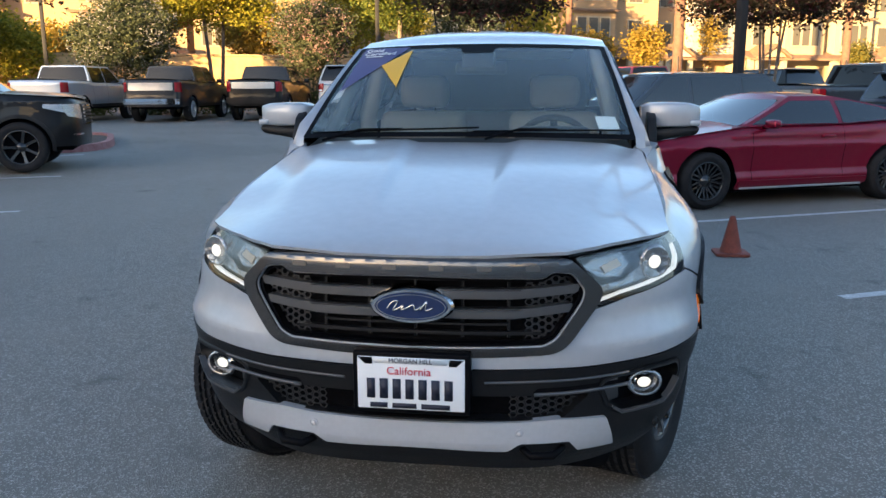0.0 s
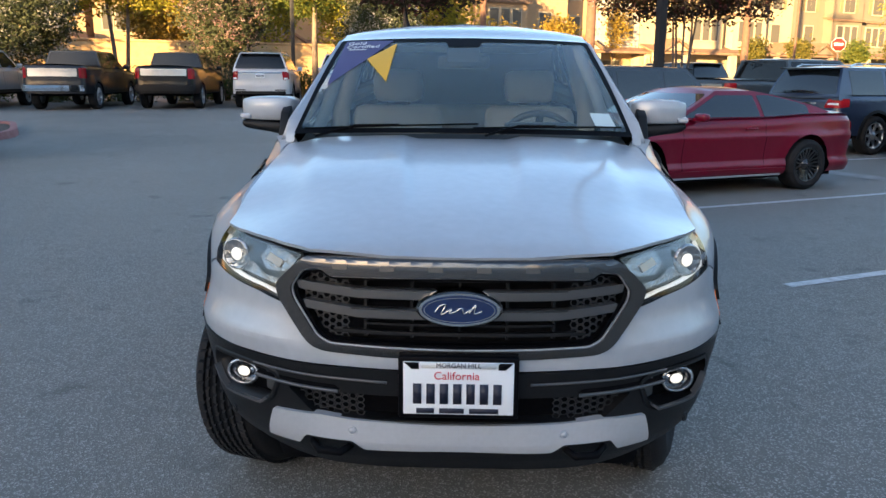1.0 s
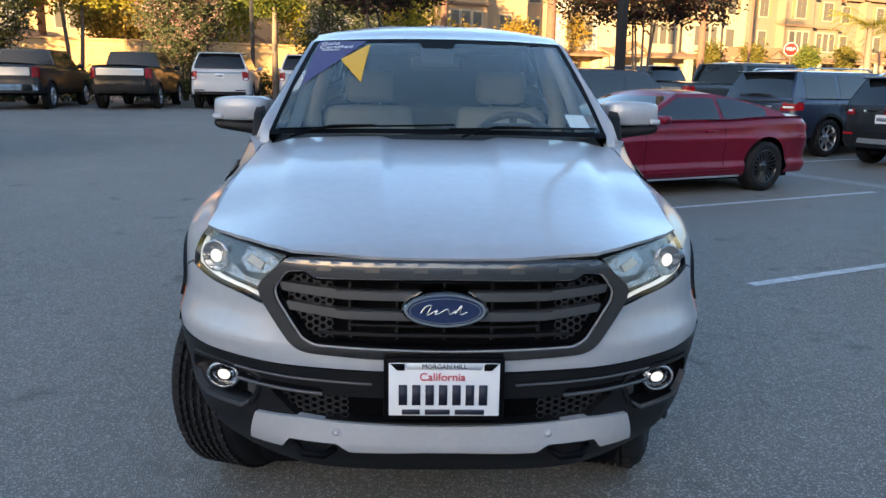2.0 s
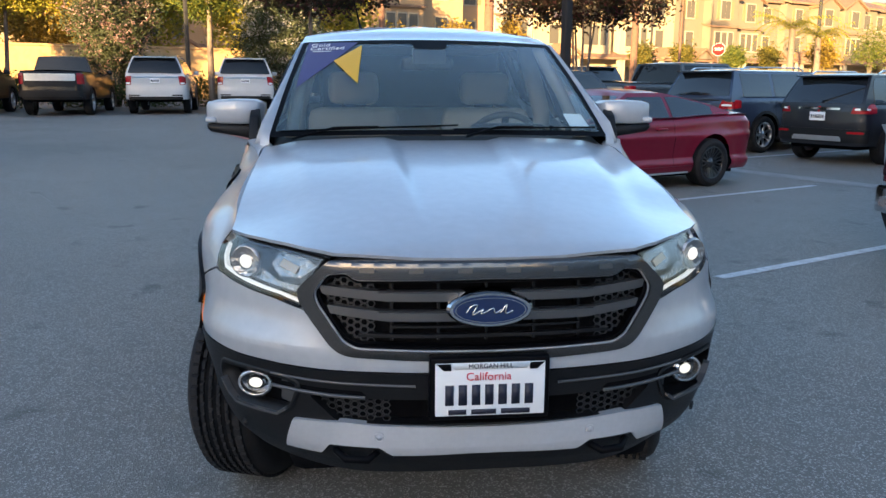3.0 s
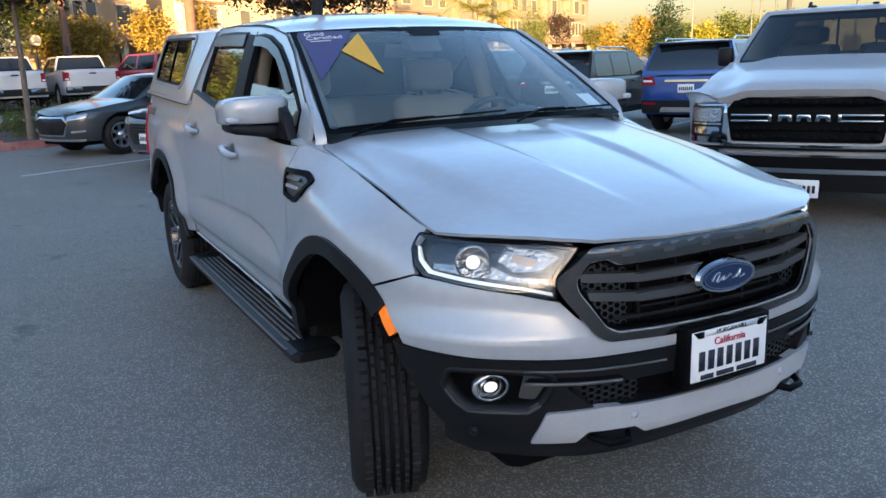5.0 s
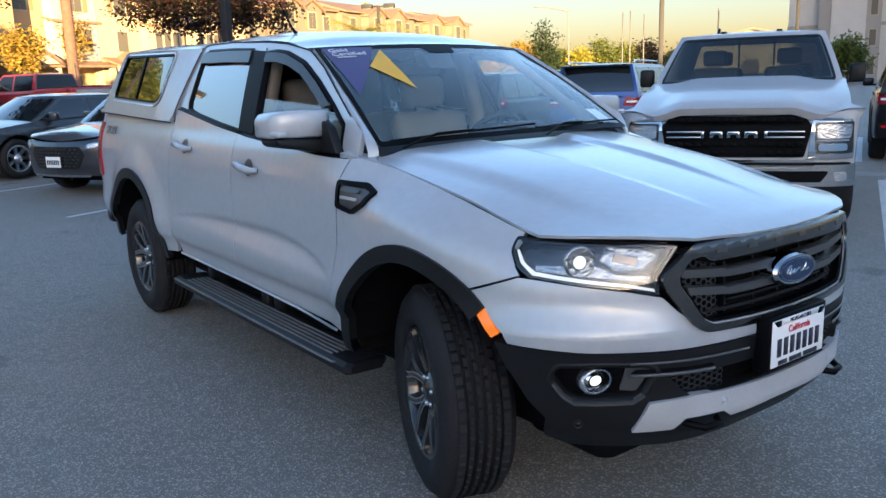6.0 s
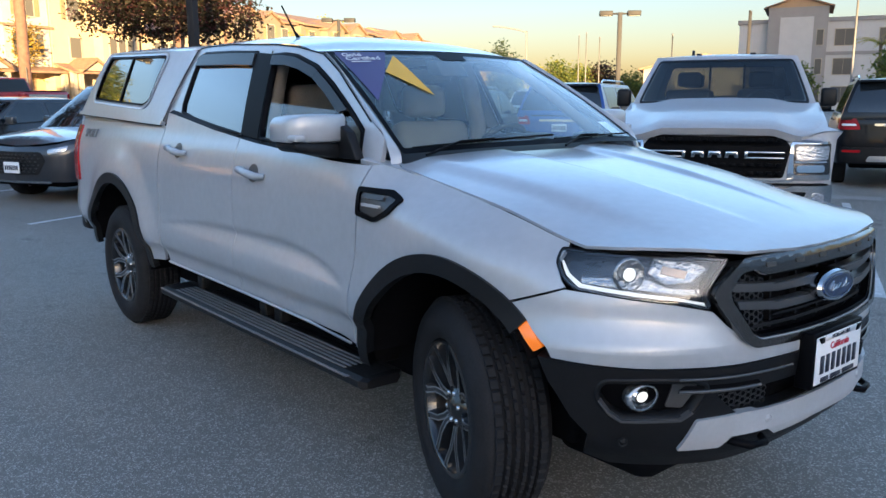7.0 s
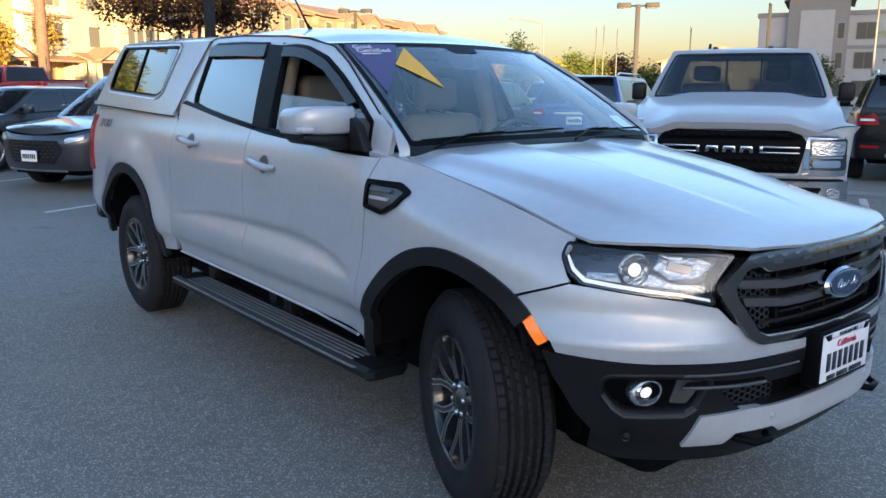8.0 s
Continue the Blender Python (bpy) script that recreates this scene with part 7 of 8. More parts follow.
# white heavy-duty pickup, nose towards the silver truck
BLACK_MESH = mat("black_mesh", (0.005, 0.005, 0.0055), 0.6, spec=0.05)
# white paint darkened for this truck alone, to dim its bright nose
HD_DIM_WHITE = paint("dimmed_white_paint", (0.36, 0.365, 0.375), 0.0, 0.45, 0.45, 0.4, 0.1)
ARCH_GREY = mat("satin_chrome_trim", (0.22, 0.23, 0.25), 0.3, metal=0.9)
HD = pickup_spec(HD_DIM_WHITE, L=6.03, W=1.03, r=0.42, zb=0.5, belt=1.38, roof=1.92, bow=0.13, arch_trim=False, crown=0.03, xr=0.77,
                 top=[(0, 1.075), (0.1, 1.105), (0.3, 1.155), (0.8, 1.265), (1.5, 1.37), (1.6, 1.39), (4.0, 1.41), (6.03, 1.43)], cab=(1.55, 2.3, 3.95, 4.08), windows=[(1.7, 2.9), (3.0, 3.9)], see_through=glass("clear_screen", (0.62, 0.7, 0.7), ior=1.42), see_rear=glass("tinted_rear_pane", (0.07, 0.08, 0.085), ior=1.35), mirror_z=0.03,
                 plates=[(0.325, True)], mirror_w=0.15, mirror_h=0.14, mirror_mat=BLACK_PLASTIC, rear=[("rear_bumper", CHROME, [(-0.9, 0.6), (0.9, 0.6), (0.9, 0.78), (-0.9, 0.78)], 0.07)],
                 flank=[], front=[
                     ("grille", BLACK_MESH, [(-0.6, 0.72), (0.6, 0.72), (0.66, 1.0), (0.57, 1.125), (-0.57, 1.125), (-0.66, 1.0)], 0.012),
                     ("chrome_arch", ARCH_GREY, [(-0.68, 1.05), (-0.57, 1.125), (0.57, 1.125), (0.68, 1.05), (0.93, 1.04), (0.93, 1.058), (0.7, 1.07), (0.585, 1.146), (-0.585, 1.146), (-0.7, 1.07), (-0.93, 1.058), (-0.93, 1.04)], 0.02),
                     ("nose_panel", HD_DIM_WHITE, [(-0.93, 1.058), (-0.7, 1.07), (-0.585, 1.146), (0.585, 1.146), (0.7, 1.07), (0.93, 1.058), (0.93, 1.09), (0.72, 1.105), (0.595, 1.178), (-0.595, 1.178), (-0.72, 1.105), (-0.93, 1.09)], 0.012),
                     ("chrome_sill", CHROME, [(-0.7, 0.7), (-0.6, 0.66), (0.6, 0.66), (0.7, 0.7), (0.7, 0.73), (0.58, 0.7), (-0.58, 0.7), (-0.7, 0.73)], 0.03),
                     ("chrome_bumper", CHROME, [(-0.99, 0.46), (0.99, 0.46), (0.99, 0.66), (0.7, 0.66), (0.6, 0.62), (-0.6, 0.62), (-0.7, 0.66), (-0.99, 0.66)], 0.05),
                     ("lower_intake", BLACK_MESH, [(-0.74, 0.5), (0.74, 0.5), (0.8, 0.6), (-0.8, 0.6)], 0.058), ("bumper_seam", BLACK_MESH, [(-0.95, 0.655), (0.95, 0.655), (0.95, 0.675), (-0.95, 0.675)], 0.056),
                     ("valance", BLACK_PLASTIC, [(-0.9, 0.3), (0.9, 0.3), (0.95, 0.46), (-0.95, 0.46)], 0.02)]
                 + pair("headlight_surround", CHROME, [(0.63, 0.7), (1.0, 0.7), (1.02, 1.05), (0.66, 1.05)], 0.012) + pair("headlight", LAMP_HOUSING, [(0.69, 0.75), (0.985, 0.75), (1.005, 1.03), (0.68, 1.03)], 0.018) + pair("reflector", LAMP_WHITE, [(0.7, 0.885), (0.97, 0.885), (0.985, 1.01), (0.7, 1.01)], 0.024) + pair("low_reflector", CHROME, [(0.71, 0.775), (0.94, 0.775), (0.94, 0.84), (0.71, 0.84)], 0.024) + pair("fog_lamp", LAMP_WHITE, [(0.84, 0.51), (0.93, 0.51), (0.93, 0.59), (0.84, 0.59)], 0.058)
                 + pair("headlight_divider", CHROME, [(0.69, 0.86), (0.96, 0.86), (0.96, 0.875), (0.69, 0.875)], 0.024))
xh, yh = stall(5.1, 0.86)
hd = vehicle("pickup_truck", "white heavy-duty pickup truck with a black mesh grille and chrome bumper", "pickup truck", pose(xh, yh, 0, 0, 0, 30 - 90), HD)
for sg in SIDES:
    for zz in (0.895, 0.945):
        bm = bmesh.new()
        box(bm, sg * 0.27, sg * 0.6, -0.03, 0.03, zz, zz + 0.018, 0.005)
        part("grille_bar", bm, CHROME, hd)
    bm = bmesh.new()
    box(bm, sg * 0.26, sg * 0.29, -0.035, 0.02, 0.895, 0.963, 0.005)
    part("grille_bar_end", bm, CHROME, hd)
for q in range(3):
    bm = bmesh.new()
    xc = -0.15 + q * 0.15
    prism(bm, [(xc - 0.062, 0.9), (xc - 0.05, 0.96), (xc + 0.05, 0.96), (xc + 0.062, 0.9), (xc + 0.028, 0.9), (xc + 0.022, 0.93), (xc - 0.022, 0.93), (xc - 0.028, 0.9)], -0.045, -0.01, "y", bevel=0.004)
    part("grille_emblem_block", bm, CHROME, hd)
for j in range(5):
    for i in range(15):
        if j in (2, 3):
            continue
        bm = bmesh.new()
        xc, zc = -0.56 + i * 0.08, 0.75 + j * 0.075
        prism(bm, [(xc - 0.034, zc), (xc - 0.022, zc + 0.028), (xc + 0.022, zc + 0.028), (xc + 0.034, zc), (xc + 0.022, zc - 0.006), (xc - 0.022, zc - 0.006)], -0.02, 0.03, "y")
        part("mesh_cell", bm, BLACK_MESH, hd)


bm = bmesh.new()
prism(bm, [(2.62, 1.95), (2.72, 2.02), (2.78, 2.02), (2.8, 1.95)], -0.4, -0.37, "x", bevel=0.006)
part("roof_fin", bm, BLACK_PLASTIC, hd)
for xq in (-0.3, 0.3):
    bm = bmesh.new()
    box(bm, xq - 0.03, xq + 0.03, 2.32, 2.4, 1.94, 1.962, 0.008)
    part("roof_marker", bm, BLACK_PLASTIC, hd)


for xq in (-0.22, 0.22):
    bm = bmesh.new()
    box(bm, xq - 0.012, xq + 0.012, 3.96, 3.985, 1.4, 1.88, 0.004)
    part("rear_window_bar", bm, BLACK_PLASTIC, hd)
SEAT_DARK = mat("dark_cloth", (0.035, 0.036, 0.04), 0.8, vary=0.15)
bm = bmesh.new()
prism(bm, [(1.6, 1.3), (1.75, 1.4), (2.0, 1.39), (2.1, 1.25), (2.05, 1.0), (1.6, 1.0)], -0.84, 0.84, "x", bevel=0.02)
part("dashboard", bm, SEAT_DARK, hd)
for xq in (-0.42, 0.42):
    for ys in (2.75, 3.65):
        bm = bmesh.new()
        box(bm, xq - 0.27, xq + 0.27, ys - 0.07, ys + 0.09, 1.0, 1.55, 0.05)
        st_ = part("seat", bm, SEAT_DARK, hd)
        bm = bmesh.new()
        box(bm, xq - 0.14, xq + 0.14, ys - 0.04, ys + 0.07, 1.58, 1.76, 0.04)
        part("headrest", bm, SEAT_DARK, st_)
bm = bmesh.new()
tube(bm, [(0.42 + 0.19 * math.cos(q * math.pi / 10), 2.2 + 0.06 * math.sin(q * math.pi / 10), 1.36 + 0.17 * math.sin(q * math.pi / 10)) for q in range(21)], 0.016, 6, cap=False)
part("steering_wheel", bm, SEAT_DARK, hd)


HD_NOSE = [(0.0, 0.0), (0.58, 0.025), (0.74, 0.075), (0.84, 0.15), (0.9, 0.26), (0.935, 0.45)]


def hd_hood(x, y):
    dome = 1 - sm(0.47, 0.76, abs(x))
    lip = 1 - sm(0.0, 0.16, y - lin(HD_NOSE, abs(x)))
    return (x, y, lin(HD["top"], y) + 0.006 + 0.03 * (1 - (x / 1.03) ** 2) + dome * (0.078 - 0.04 * sm(0.1, 1.2, y)) - 0.022 * lip ** 2)


hood_edge = [(0.3, 0.008), (0.58, 0.025), (0.74, 0.075), (0.84, 0.15), (0.9, 0.26), (0.925, 0.45), (0.935, 1.5)]
part("hood_panel", patch([(-x, y) for x, y in hood_edge[::-1]] + hood_edge, 0.05, 0.08, hd_hood, 0.07, (0, 3, 0)), HD_DIM_WHITE, hd, "white bonnet with a raised centre")


# ---- planting, kerbs, cones ----
KERB_RED = mat("red_kerb_paint", (0.3, 0.1, 0.1), 0.8, vary=0.25, scale=5, bump=0.2, bscale=40, other=(0.38, 0.2, 0.19))
SOIL = mat("mulch", (0.075, 0.058, 0.046), 0.95, vary=0.5, scale=9, bump=0.6, bscale=30)
BARK = mat("bark", (0.13, 0.095, 0.07), 0.9, vary=0.4, scale=14, bump=0.5, bscale=40)
PALE_BARK = mat("pale_bark", (0.15, 0.115, 0.09), 0.85, vary=0.3, scale=10, bump=0.3, bscale=40)
CONE_ORANGE = mat("cone_orange", (0.55, 0.075, 0.02), 0.6, vary=0.25, scale=12)
CONE_DULL = mat("cone_dull_red", (0.22, 0.05, 0.03), 0.7, vary=0.35, scale=14)


def leaves(name, a, b, c):
    """Foliage in three tones, one picked at random for each leaf."""
    if name in MATS:
        return MATS[name]
    m = mat(name, a, 0.6, spec=0.3)
    nt = m.node_tree
    p = nt.nodes["Principled BSDF"]
    g = nt.nodes.new("ShaderNodeNewGeometry")
    r = nt.nodes.new("ShaderNodeValToRGB")
    e = r.color_ramp.elements
    e[0].position, e[0].color = 0.0, rgb(a)
    e[1].position, e[1].color = 1.0, rgb(c)
    mid = e.new(0.55)
    mid.color = rgb(b)
    nt.links.new(g.outputs["Random Per Island"], r.inputs["Fac"])
    nt.links.new(r.outputs["Color"], p.inputs["Base Color"])
    t = nt.nodes.new("ShaderNodeBsdfTranslucent")
    mx = nt.nodes.new("ShaderNodeMixShader")
    mx.inputs[0].default_value = 0.45
    nt.links.new(r.outputs["Color"], t.inputs["Color"])
    nt.links.new(p.outputs[0], mx.inputs[1])
    nt.links.new(t.outputs[0], mx.inputs[2])
    nt.links.new(mx.outputs[0], nt.nodes["Material Output"].inputs["Surface"])
    return m


GREEN = leaves("green_leaves", (0.05, 0.08, 0.02), (0.1, 0.13, 0.025), (0.18, 0.18, 0.03))
YELLOW_GREEN = leaves("yellow_green_leaves", (0.16, 0.17, 0.02), (0.28, 0.26, 0.03), (0.42, 0.34, 0.04))
GOLD_LEAF = leaves("gold_leaves", (0.17, 0.12, 0.022), (0.28, 0.19, 0.032), (0.4, 0.27, 0.045))
OLIVE_LEAF = leaves("olive_leaves", (0.07, 0.075, 0.02), (0.13, 0.12, 0.025), (0.21, 0.17, 0.035))
RUST_LEAF = leaves("rust_leaves", (0.12, 0.04, 0.02), (0.2, 0.07, 0.02), (0.26, 0.12, 0.03))
PURPLE_LEAF = leaves("dark_purple_green_leaves", (0.022, 0.022, 0.014), (0.045, 0.04, 0.02), (0.1, 0.03, 0.035))
# oleander leaves and white blossom darkened to stand for shade on the shrubs
GREY_GREEN = leaves("oleander_leaves", (0.045, 0.06, 0.03), (0.075, 0.09, 0.045), (0.11, 0.125, 0.07))
WHITE_BLOOM = leaves("white_blossom", (0.3, 0.29, 0.28), (0.4, 0.39, 0.38), (0.5, 0.49, 0.48))
PINK_BLOOM = leaves("pink_blossom", (0.3, 0.17, 0.17), (0.4, 0.25, 0.25), (0.5, 0.38, 0.36))
DARK_CONIFER = leaves("conifer_needles", (0.015, 0.03, 0.014), (0.025, 0.045, 0.02), (0.04, 0.06, 0.025))


def leaf_cloud(rng, blobs, count, size, flat=0.0):
    """Many small bent leaves, thrown in clumps inside the given ellipsoids (x, y, z, rx, ry, rz)."""
    vs, fs = [], []
    tot = sum(b[3] * b[4] * b[5] for b in blobs)
    for b in blobs:
        clumps = max(4, int(1.7 * count / 14 * b[3] * b[4] * b[5] / tot))
        for _ in range(clumps):
            while True:
                d = Vector((rng.uniform(-1, 1), rng.uniform(-1, 1), rng.uniform(-1, 1)))
                if 0.25 < d.length < 1:
                    break
            d = d.normalized() * (d.length ** 0.6) * rng.uniform(0.8, 1.1)
            c = Vector((b[0] + d.x * b[3], b[1] + d.y * b[4], b[2] + d.z * b[5]))
            cr = size * rng.uniform(1.1, 2.0)
            for _ in range(14):
                p = c + Vector((rng.gauss(0, cr), rng.gauss(0, cr), rng.gauss(0, cr * 0.7)))
                t = Vector((rng.uniform(-1, 1), rng.uniform(-1, 1), rng.uniform(-0.8, 0.5))).normalized()
                n = t.cross(Vector((rng.uniform(-1, 1), rng.uniform(-1, 1), rng.uniform(-1, 1)))).normalized()
                L, w = size * rng.uniform(0.8, 1.5), size * rng.uniform(0.45, 0.75)
                k = len(vs)
                up = t.cross(n) * (L * 0.12)
                vs += [p - t * L * 0.5, p + n * w * 0.5 + up, p + t * L * 0.5, p - n * w * 0.5 + up]
                fs.append((k, k + 1, k + 2, k + 3))
    return vs, fs


def mesh_part(name, vs, fs, material, parent, label=""):
    me = bpy.data.meshes.new(name)
    me.from_pydata([tuple(v) for v in vs], [], fs)
    me.materials.append(material)
    ob = new(name, me)
    ob.parent = parent
    if label:
        ob["label"] = label
    return ob


def tree(name, label, category, x, y, z, blobs, leaf, bark, stems=1, count=2600, size=0.16, trunk_r=0.12, bloom=None, bloom_count=0, seed=1, group=""):
    """Trunk or stems with limbs that reach into the crown, and the crown's leaves."""
    rng = random.Random(seed)
    t = thing(name, label, category, pose(x, y, z), group)
    top = max(b[2] for b in blobs)
    base = min(b[2] - b[5] for b in blobs)
    for s in range(stems):
        a = 2 * math.pi * s / max(1, stems) + rng.uniform(0, 1)
        r0 = trunk_r * (0.75 if stems > 1 else 1)
        o = Vector((math.cos(a), math.sin(a), 0)) * (trunk_r * 1.1 if stems > 1 else 0)
        fork = o * 1.5 + Vector((math.cos(a), math.sin(a), 0)) * (0.25 if stems > 1 else 0.05) + Vector((0, 0, base + 0.25 * (top - base)))
        bm = bmesh.new()
        tube(bm, spline([o * 1.0 + Vector((0, 0, -0.1)), o.lerp(fork, 0.5) + Vector((rng.uniform(-0.06, 0.06), rng.uniform(-0.06, 0.06), 0)), fork], 4), [r0 * (1.15 - 0.5 * q / 8) for q in range(9)], 8)
        trunk = part("trunk", bm, bark, t)
        for l in range(4):
            b = rng.choice(blobs)
            d = Vector((rng.uniform(-0.6, 0.6) * b[3], rng.uniform(-0.6, 0.6) * b[4], rng.uniform(-0.2, 0.6) * b[5]))
            e = Vector((b[0], b[1], b[2])) + d
            bm = bmesh.new()
            tube(bm, spline([fork - Vector((0, 0, 0.1)), fork.lerp(e, 0.5) + Vector((0, 0, 0.1)), e], 4), [r0 * (0.6 - 0.5 * q / 8) for q in range(9)], 6)
            part("limb", bm, bark, trunk)
    vs, fs = leaf_cloud(rng, blobs, count, size)
    mesh_part("crown", vs, fs, leaf, t)
    if bloom:
        vs, fs = leaf_cloud(rng, [(b[0], b[1], b[2], b[3] * 1.05, b[4] * 1.05, b[5] * 1.05) for b in blobs], bloom_count, size * 0.7)
        mesh_part("blossom", vs, fs, bloom, t)
    return t


def at_az(az, d, cx=0.0, cy=-2.0):
    return cx + d * math.sin(radians(az)), cy + d * math.cos(radians(az))


def broad(az, d, h, r, leaf, seed, label, name="tree", bark=BARK, z0=None, **kw):
    """A broad-leaved tree at a bearing and distance from the start."""
    x, y = at_az(az, d)
    rng = random.Random(seed * 7)
    base = z0 if z0 is not None else h * 0.38
    mid, half = (h + base) / 2, (h - base) / 2
    blobs = [(0, 0, mid, r * 0.75, r * 0.75, half * 0.85)]
    for q in range(6):
        a = q * 1.05 + rng.uniform(-0.3, 0.3)
        blobs.append((math.cos(a) * r * 0.55, math.sin(a) * r * 0.55, mid + rng.uniform(-0.45, 0.45) * half, r * 0.45, r * 0.45, half * 0.42))
    return tree(name, label, "tree" if name != "shrub" else "shrub", x, y, rise(x, y), blobs, leaf, bark, seed=seed, **kw)


OLE_W = "tall oleander shrub covered in white blossom"
broad(-28.6, 36.5, 5.5, 2.3, GREY_GREEN, 3, OLE_W, "shrub", z0=0.8, stems=4, count=9000, size=0.14, trunk_r=0.06, bloom=WHITE_BLOOM, bloom_count=3200)
broad(-5.6, 34.5, 5.8, 2.0, GREY_GREEN, 4, OLE_W, "shrub", z0=0.8, stems=4, count=9000, size=0.14, trunk_r=0.06, bloom=WHITE_BLOOM, bloom_count=3200)
broad(-16.4, 36.0, 5.2, 1.8, GREY_GREEN, 5, "tall oleander shrub with pale pink blossom", "shrub", z0=0.8, stems=4, count=8000, size=0.13, trunk_r=0.06, bloom=PINK_BLOOM, bloom_count=3000)
broad(-23.0, 38.0, 8.6, 2.9, YELLOW_GREEN, 6, "two-stemmed tree with sunlit yellow-green leaves", bark=PALE_BARK, z0=3.2, stems=2, count=8500, size=0.16, trunk_r=0.13)
broad(-10.4, 35.5, 8.2, 2.4, GREEN, 7, "green street tree with a bare trunk", bark=PALE_BARK, z0=3.2, count=8500, size=0.15, trunk_r=0.14)
broad(-26.2, 47.0, 8.5, 2.4, RUST_LEAF, 8, "small tree with rust-red autumn leaves", count=2600, size=0.28)
for q, (az, d, h, r, lf) in enumerate(((-36.5, 44, 5.0, 2.6, YELLOW_GREEN), (-33.0, 50, 4.8, 2.6, GOLD_LEAF), (-20.0, 50, 6.0, 2.8, GOLD_LEAF), (-13.8, 46, 8.5, 2.6, YELLOW_GREEN), (-8.0, 47, 7.5, 2.6, YELLOW_GREEN), (-2.6, 45, 8.8, 3.0, YELLOW_GREEN), (-40, 40, 8, 3.2, GREEN), (2.0, 46, 4.2, 1.8, GOLD_LEAF))):
    broad(az, d, h, r, lf, 20 + q, "small tree with evening sun on its leaves", count=5000, size=0.2, z0=h * 0.2, group="trees behind the far row")
# crape myrtles in the car park
tree("crape_myrtle", "crape myrtle with dark purple-green leaves and pink seed heads", "tree", 5.75, 19.7, 0.22, [(0, 0, 3.5, 1.6, 1.6, 0.8), (-1.4, 0.2, 3.35, 0.9, 0.9, 0.6), (1.5, -0.2, 3.4, 0.9, 0.9, 0.65), (0.3, 0, 4.4, 1.6, 1.5, 0.9), (-0.9, 0.5, 4.2, 1.2, 1.1, 0.8)], PURPLE_LEAF, PALE_BARK, stems=5, count=9500, size=0.11, trunk_r=0.05, bloom=PINK_BLOOM, bloom_count=260, seed=31)
tree("crape_myrtle", "crape myrtle with dark leaves and a pale slanting trunk", "tree", -1.45, 17.2, 0.2, [(0.3, 0, 3.5, 1.4, 1.4, 0.75), (1.3, 0.1, 3.6, 1.1, 1.1, 0.7), (-0.8, 0, 3.55, 0.9, 0.9, 0.6), (0.6, 0.2, 4.4, 1.7, 1.6, 0.9)], PURPLE_LEAF, PALE_BARK, stems=1, count=6500, size=0.12, trunk_r=0.06, seed=33)
tree("crape_myrtle", "crape myrtle branch tips with dark leaves", "tree", -13.9, 15.6, 0.2, [(0.6, 0, 4.4, 1.7, 1.5, 1.0), (2.2, -0.6, 3.9, 0.9, 0.8, 0.6), (3.1, -0.8, 3.55, 0.6, 0.6, 0.35), (1.2, 0, 5.2, 1.8, 1.5, 0.8)], PURPLE_LEAF, PALE_BARK, stems=2, count=5500, size=0.12, trunk_r=0.09, seed=35)


def island(name, pts, label):
    """A planted island: a raised kerb ring of painted concrete with mulch inside."""
    out = rounded([stall(*p) for p in pts], 0.9, 6)
    c = Vector((sum(p[0] for p in out) / len(out), sum(p[1] for p in out) / len(out)))
    t = thing(name, label, "traffic island", pose(0, 0, 0), kind="structure")
    bm = bmesh.new()
    rows = [[] for _ in range(4)]
    for p in out:
        v = Vector(p)
        inn = v + (c - v).normalized() * 0.16
        g = rise(v.x, v.y)
        for k, (q, dz) in enumerate(((v, -0.02), (v + (c - v).normalized() * 0.02, 0.15), (inn, 0.15), (inn, 0.06))):
            rows[k].append(bm.verts.new((q.x, q.y, g + dz)))
    n = len(out)
    for k in range(3):
        for i in range(n):
            bm.faces.new((rows[k][i - 1], rows[k][i], rows[k + 1][i], rows[k + 1][i - 1]))
    bmesh.ops.recalc_face_normals(bm, faces=bm.faces[:])
    part("kerb", bm, KERB_RED, t, "faded red painted kerb", smooth=False)
    bm = bmesh.new()
    ring = []
    for p in out:
        v = Vector(p)
        q = v + (c - v).normalized() * 0.15
        ring.append(bm.verts.new((q.x, q.y, rise(v.x, v.y) + 0.09)))
    mid = bm.verts.new((c.x, c.y, rise(c.x, c.y) + 0.2))
    for i in range(n):
        bm.faces.new((ring[i - 1], ring[i], mid))
    part("mulch", bm, SOIL, t)
    return t


island("planter_island", [(4.75, 15.6), (4.75, 18.9), (6.2, 20.4), (9.4, 20.4), (9.6, 15.4), (5.8, 15.3)], "planted island with a faded red kerb and mulch")
island("planter_island", [(-2.0, 17.2), (-2.2, 20.0), (-8.0, 20.2), (-8.2, 16.4), (-2.6, 16.2)], "planted island with a faded red kerb beside the black SUV")


def low_bush(u, n, r, h, leaf, seed, label="low green bush on the planted island"):
    x, y = stall(u, n)
    rng = random.Random(seed)
    t = thing("bush", label, "bush", pose(x, y, rise(x, y) + 0.1))
    vs, fs = leaf_cloud(rng, [(0, 0, h * 0.5, r, r, h * 0.5), (r * 0.5, 0.1, h * 0.45, r * 0.6, r * 0.6, h * 0.42), (-r * 0.5, -0.1, h * 0.4, r * 0.6, r * 0.6, h * 0.4)], 520, 0.055)
    mesh_part("foliage", vs, fs, leaf, t)
    bm = bmesh.new()
    for q in range(5):
        a = q * 1.26
        tube(bm, [(0, 0, -0.08), (math.cos(a) * r * 0.5, math.sin(a) * r * 0.5, h * 0.6)], [0.015, 0.006], 5)
    part("stems", bm, BARK, t)


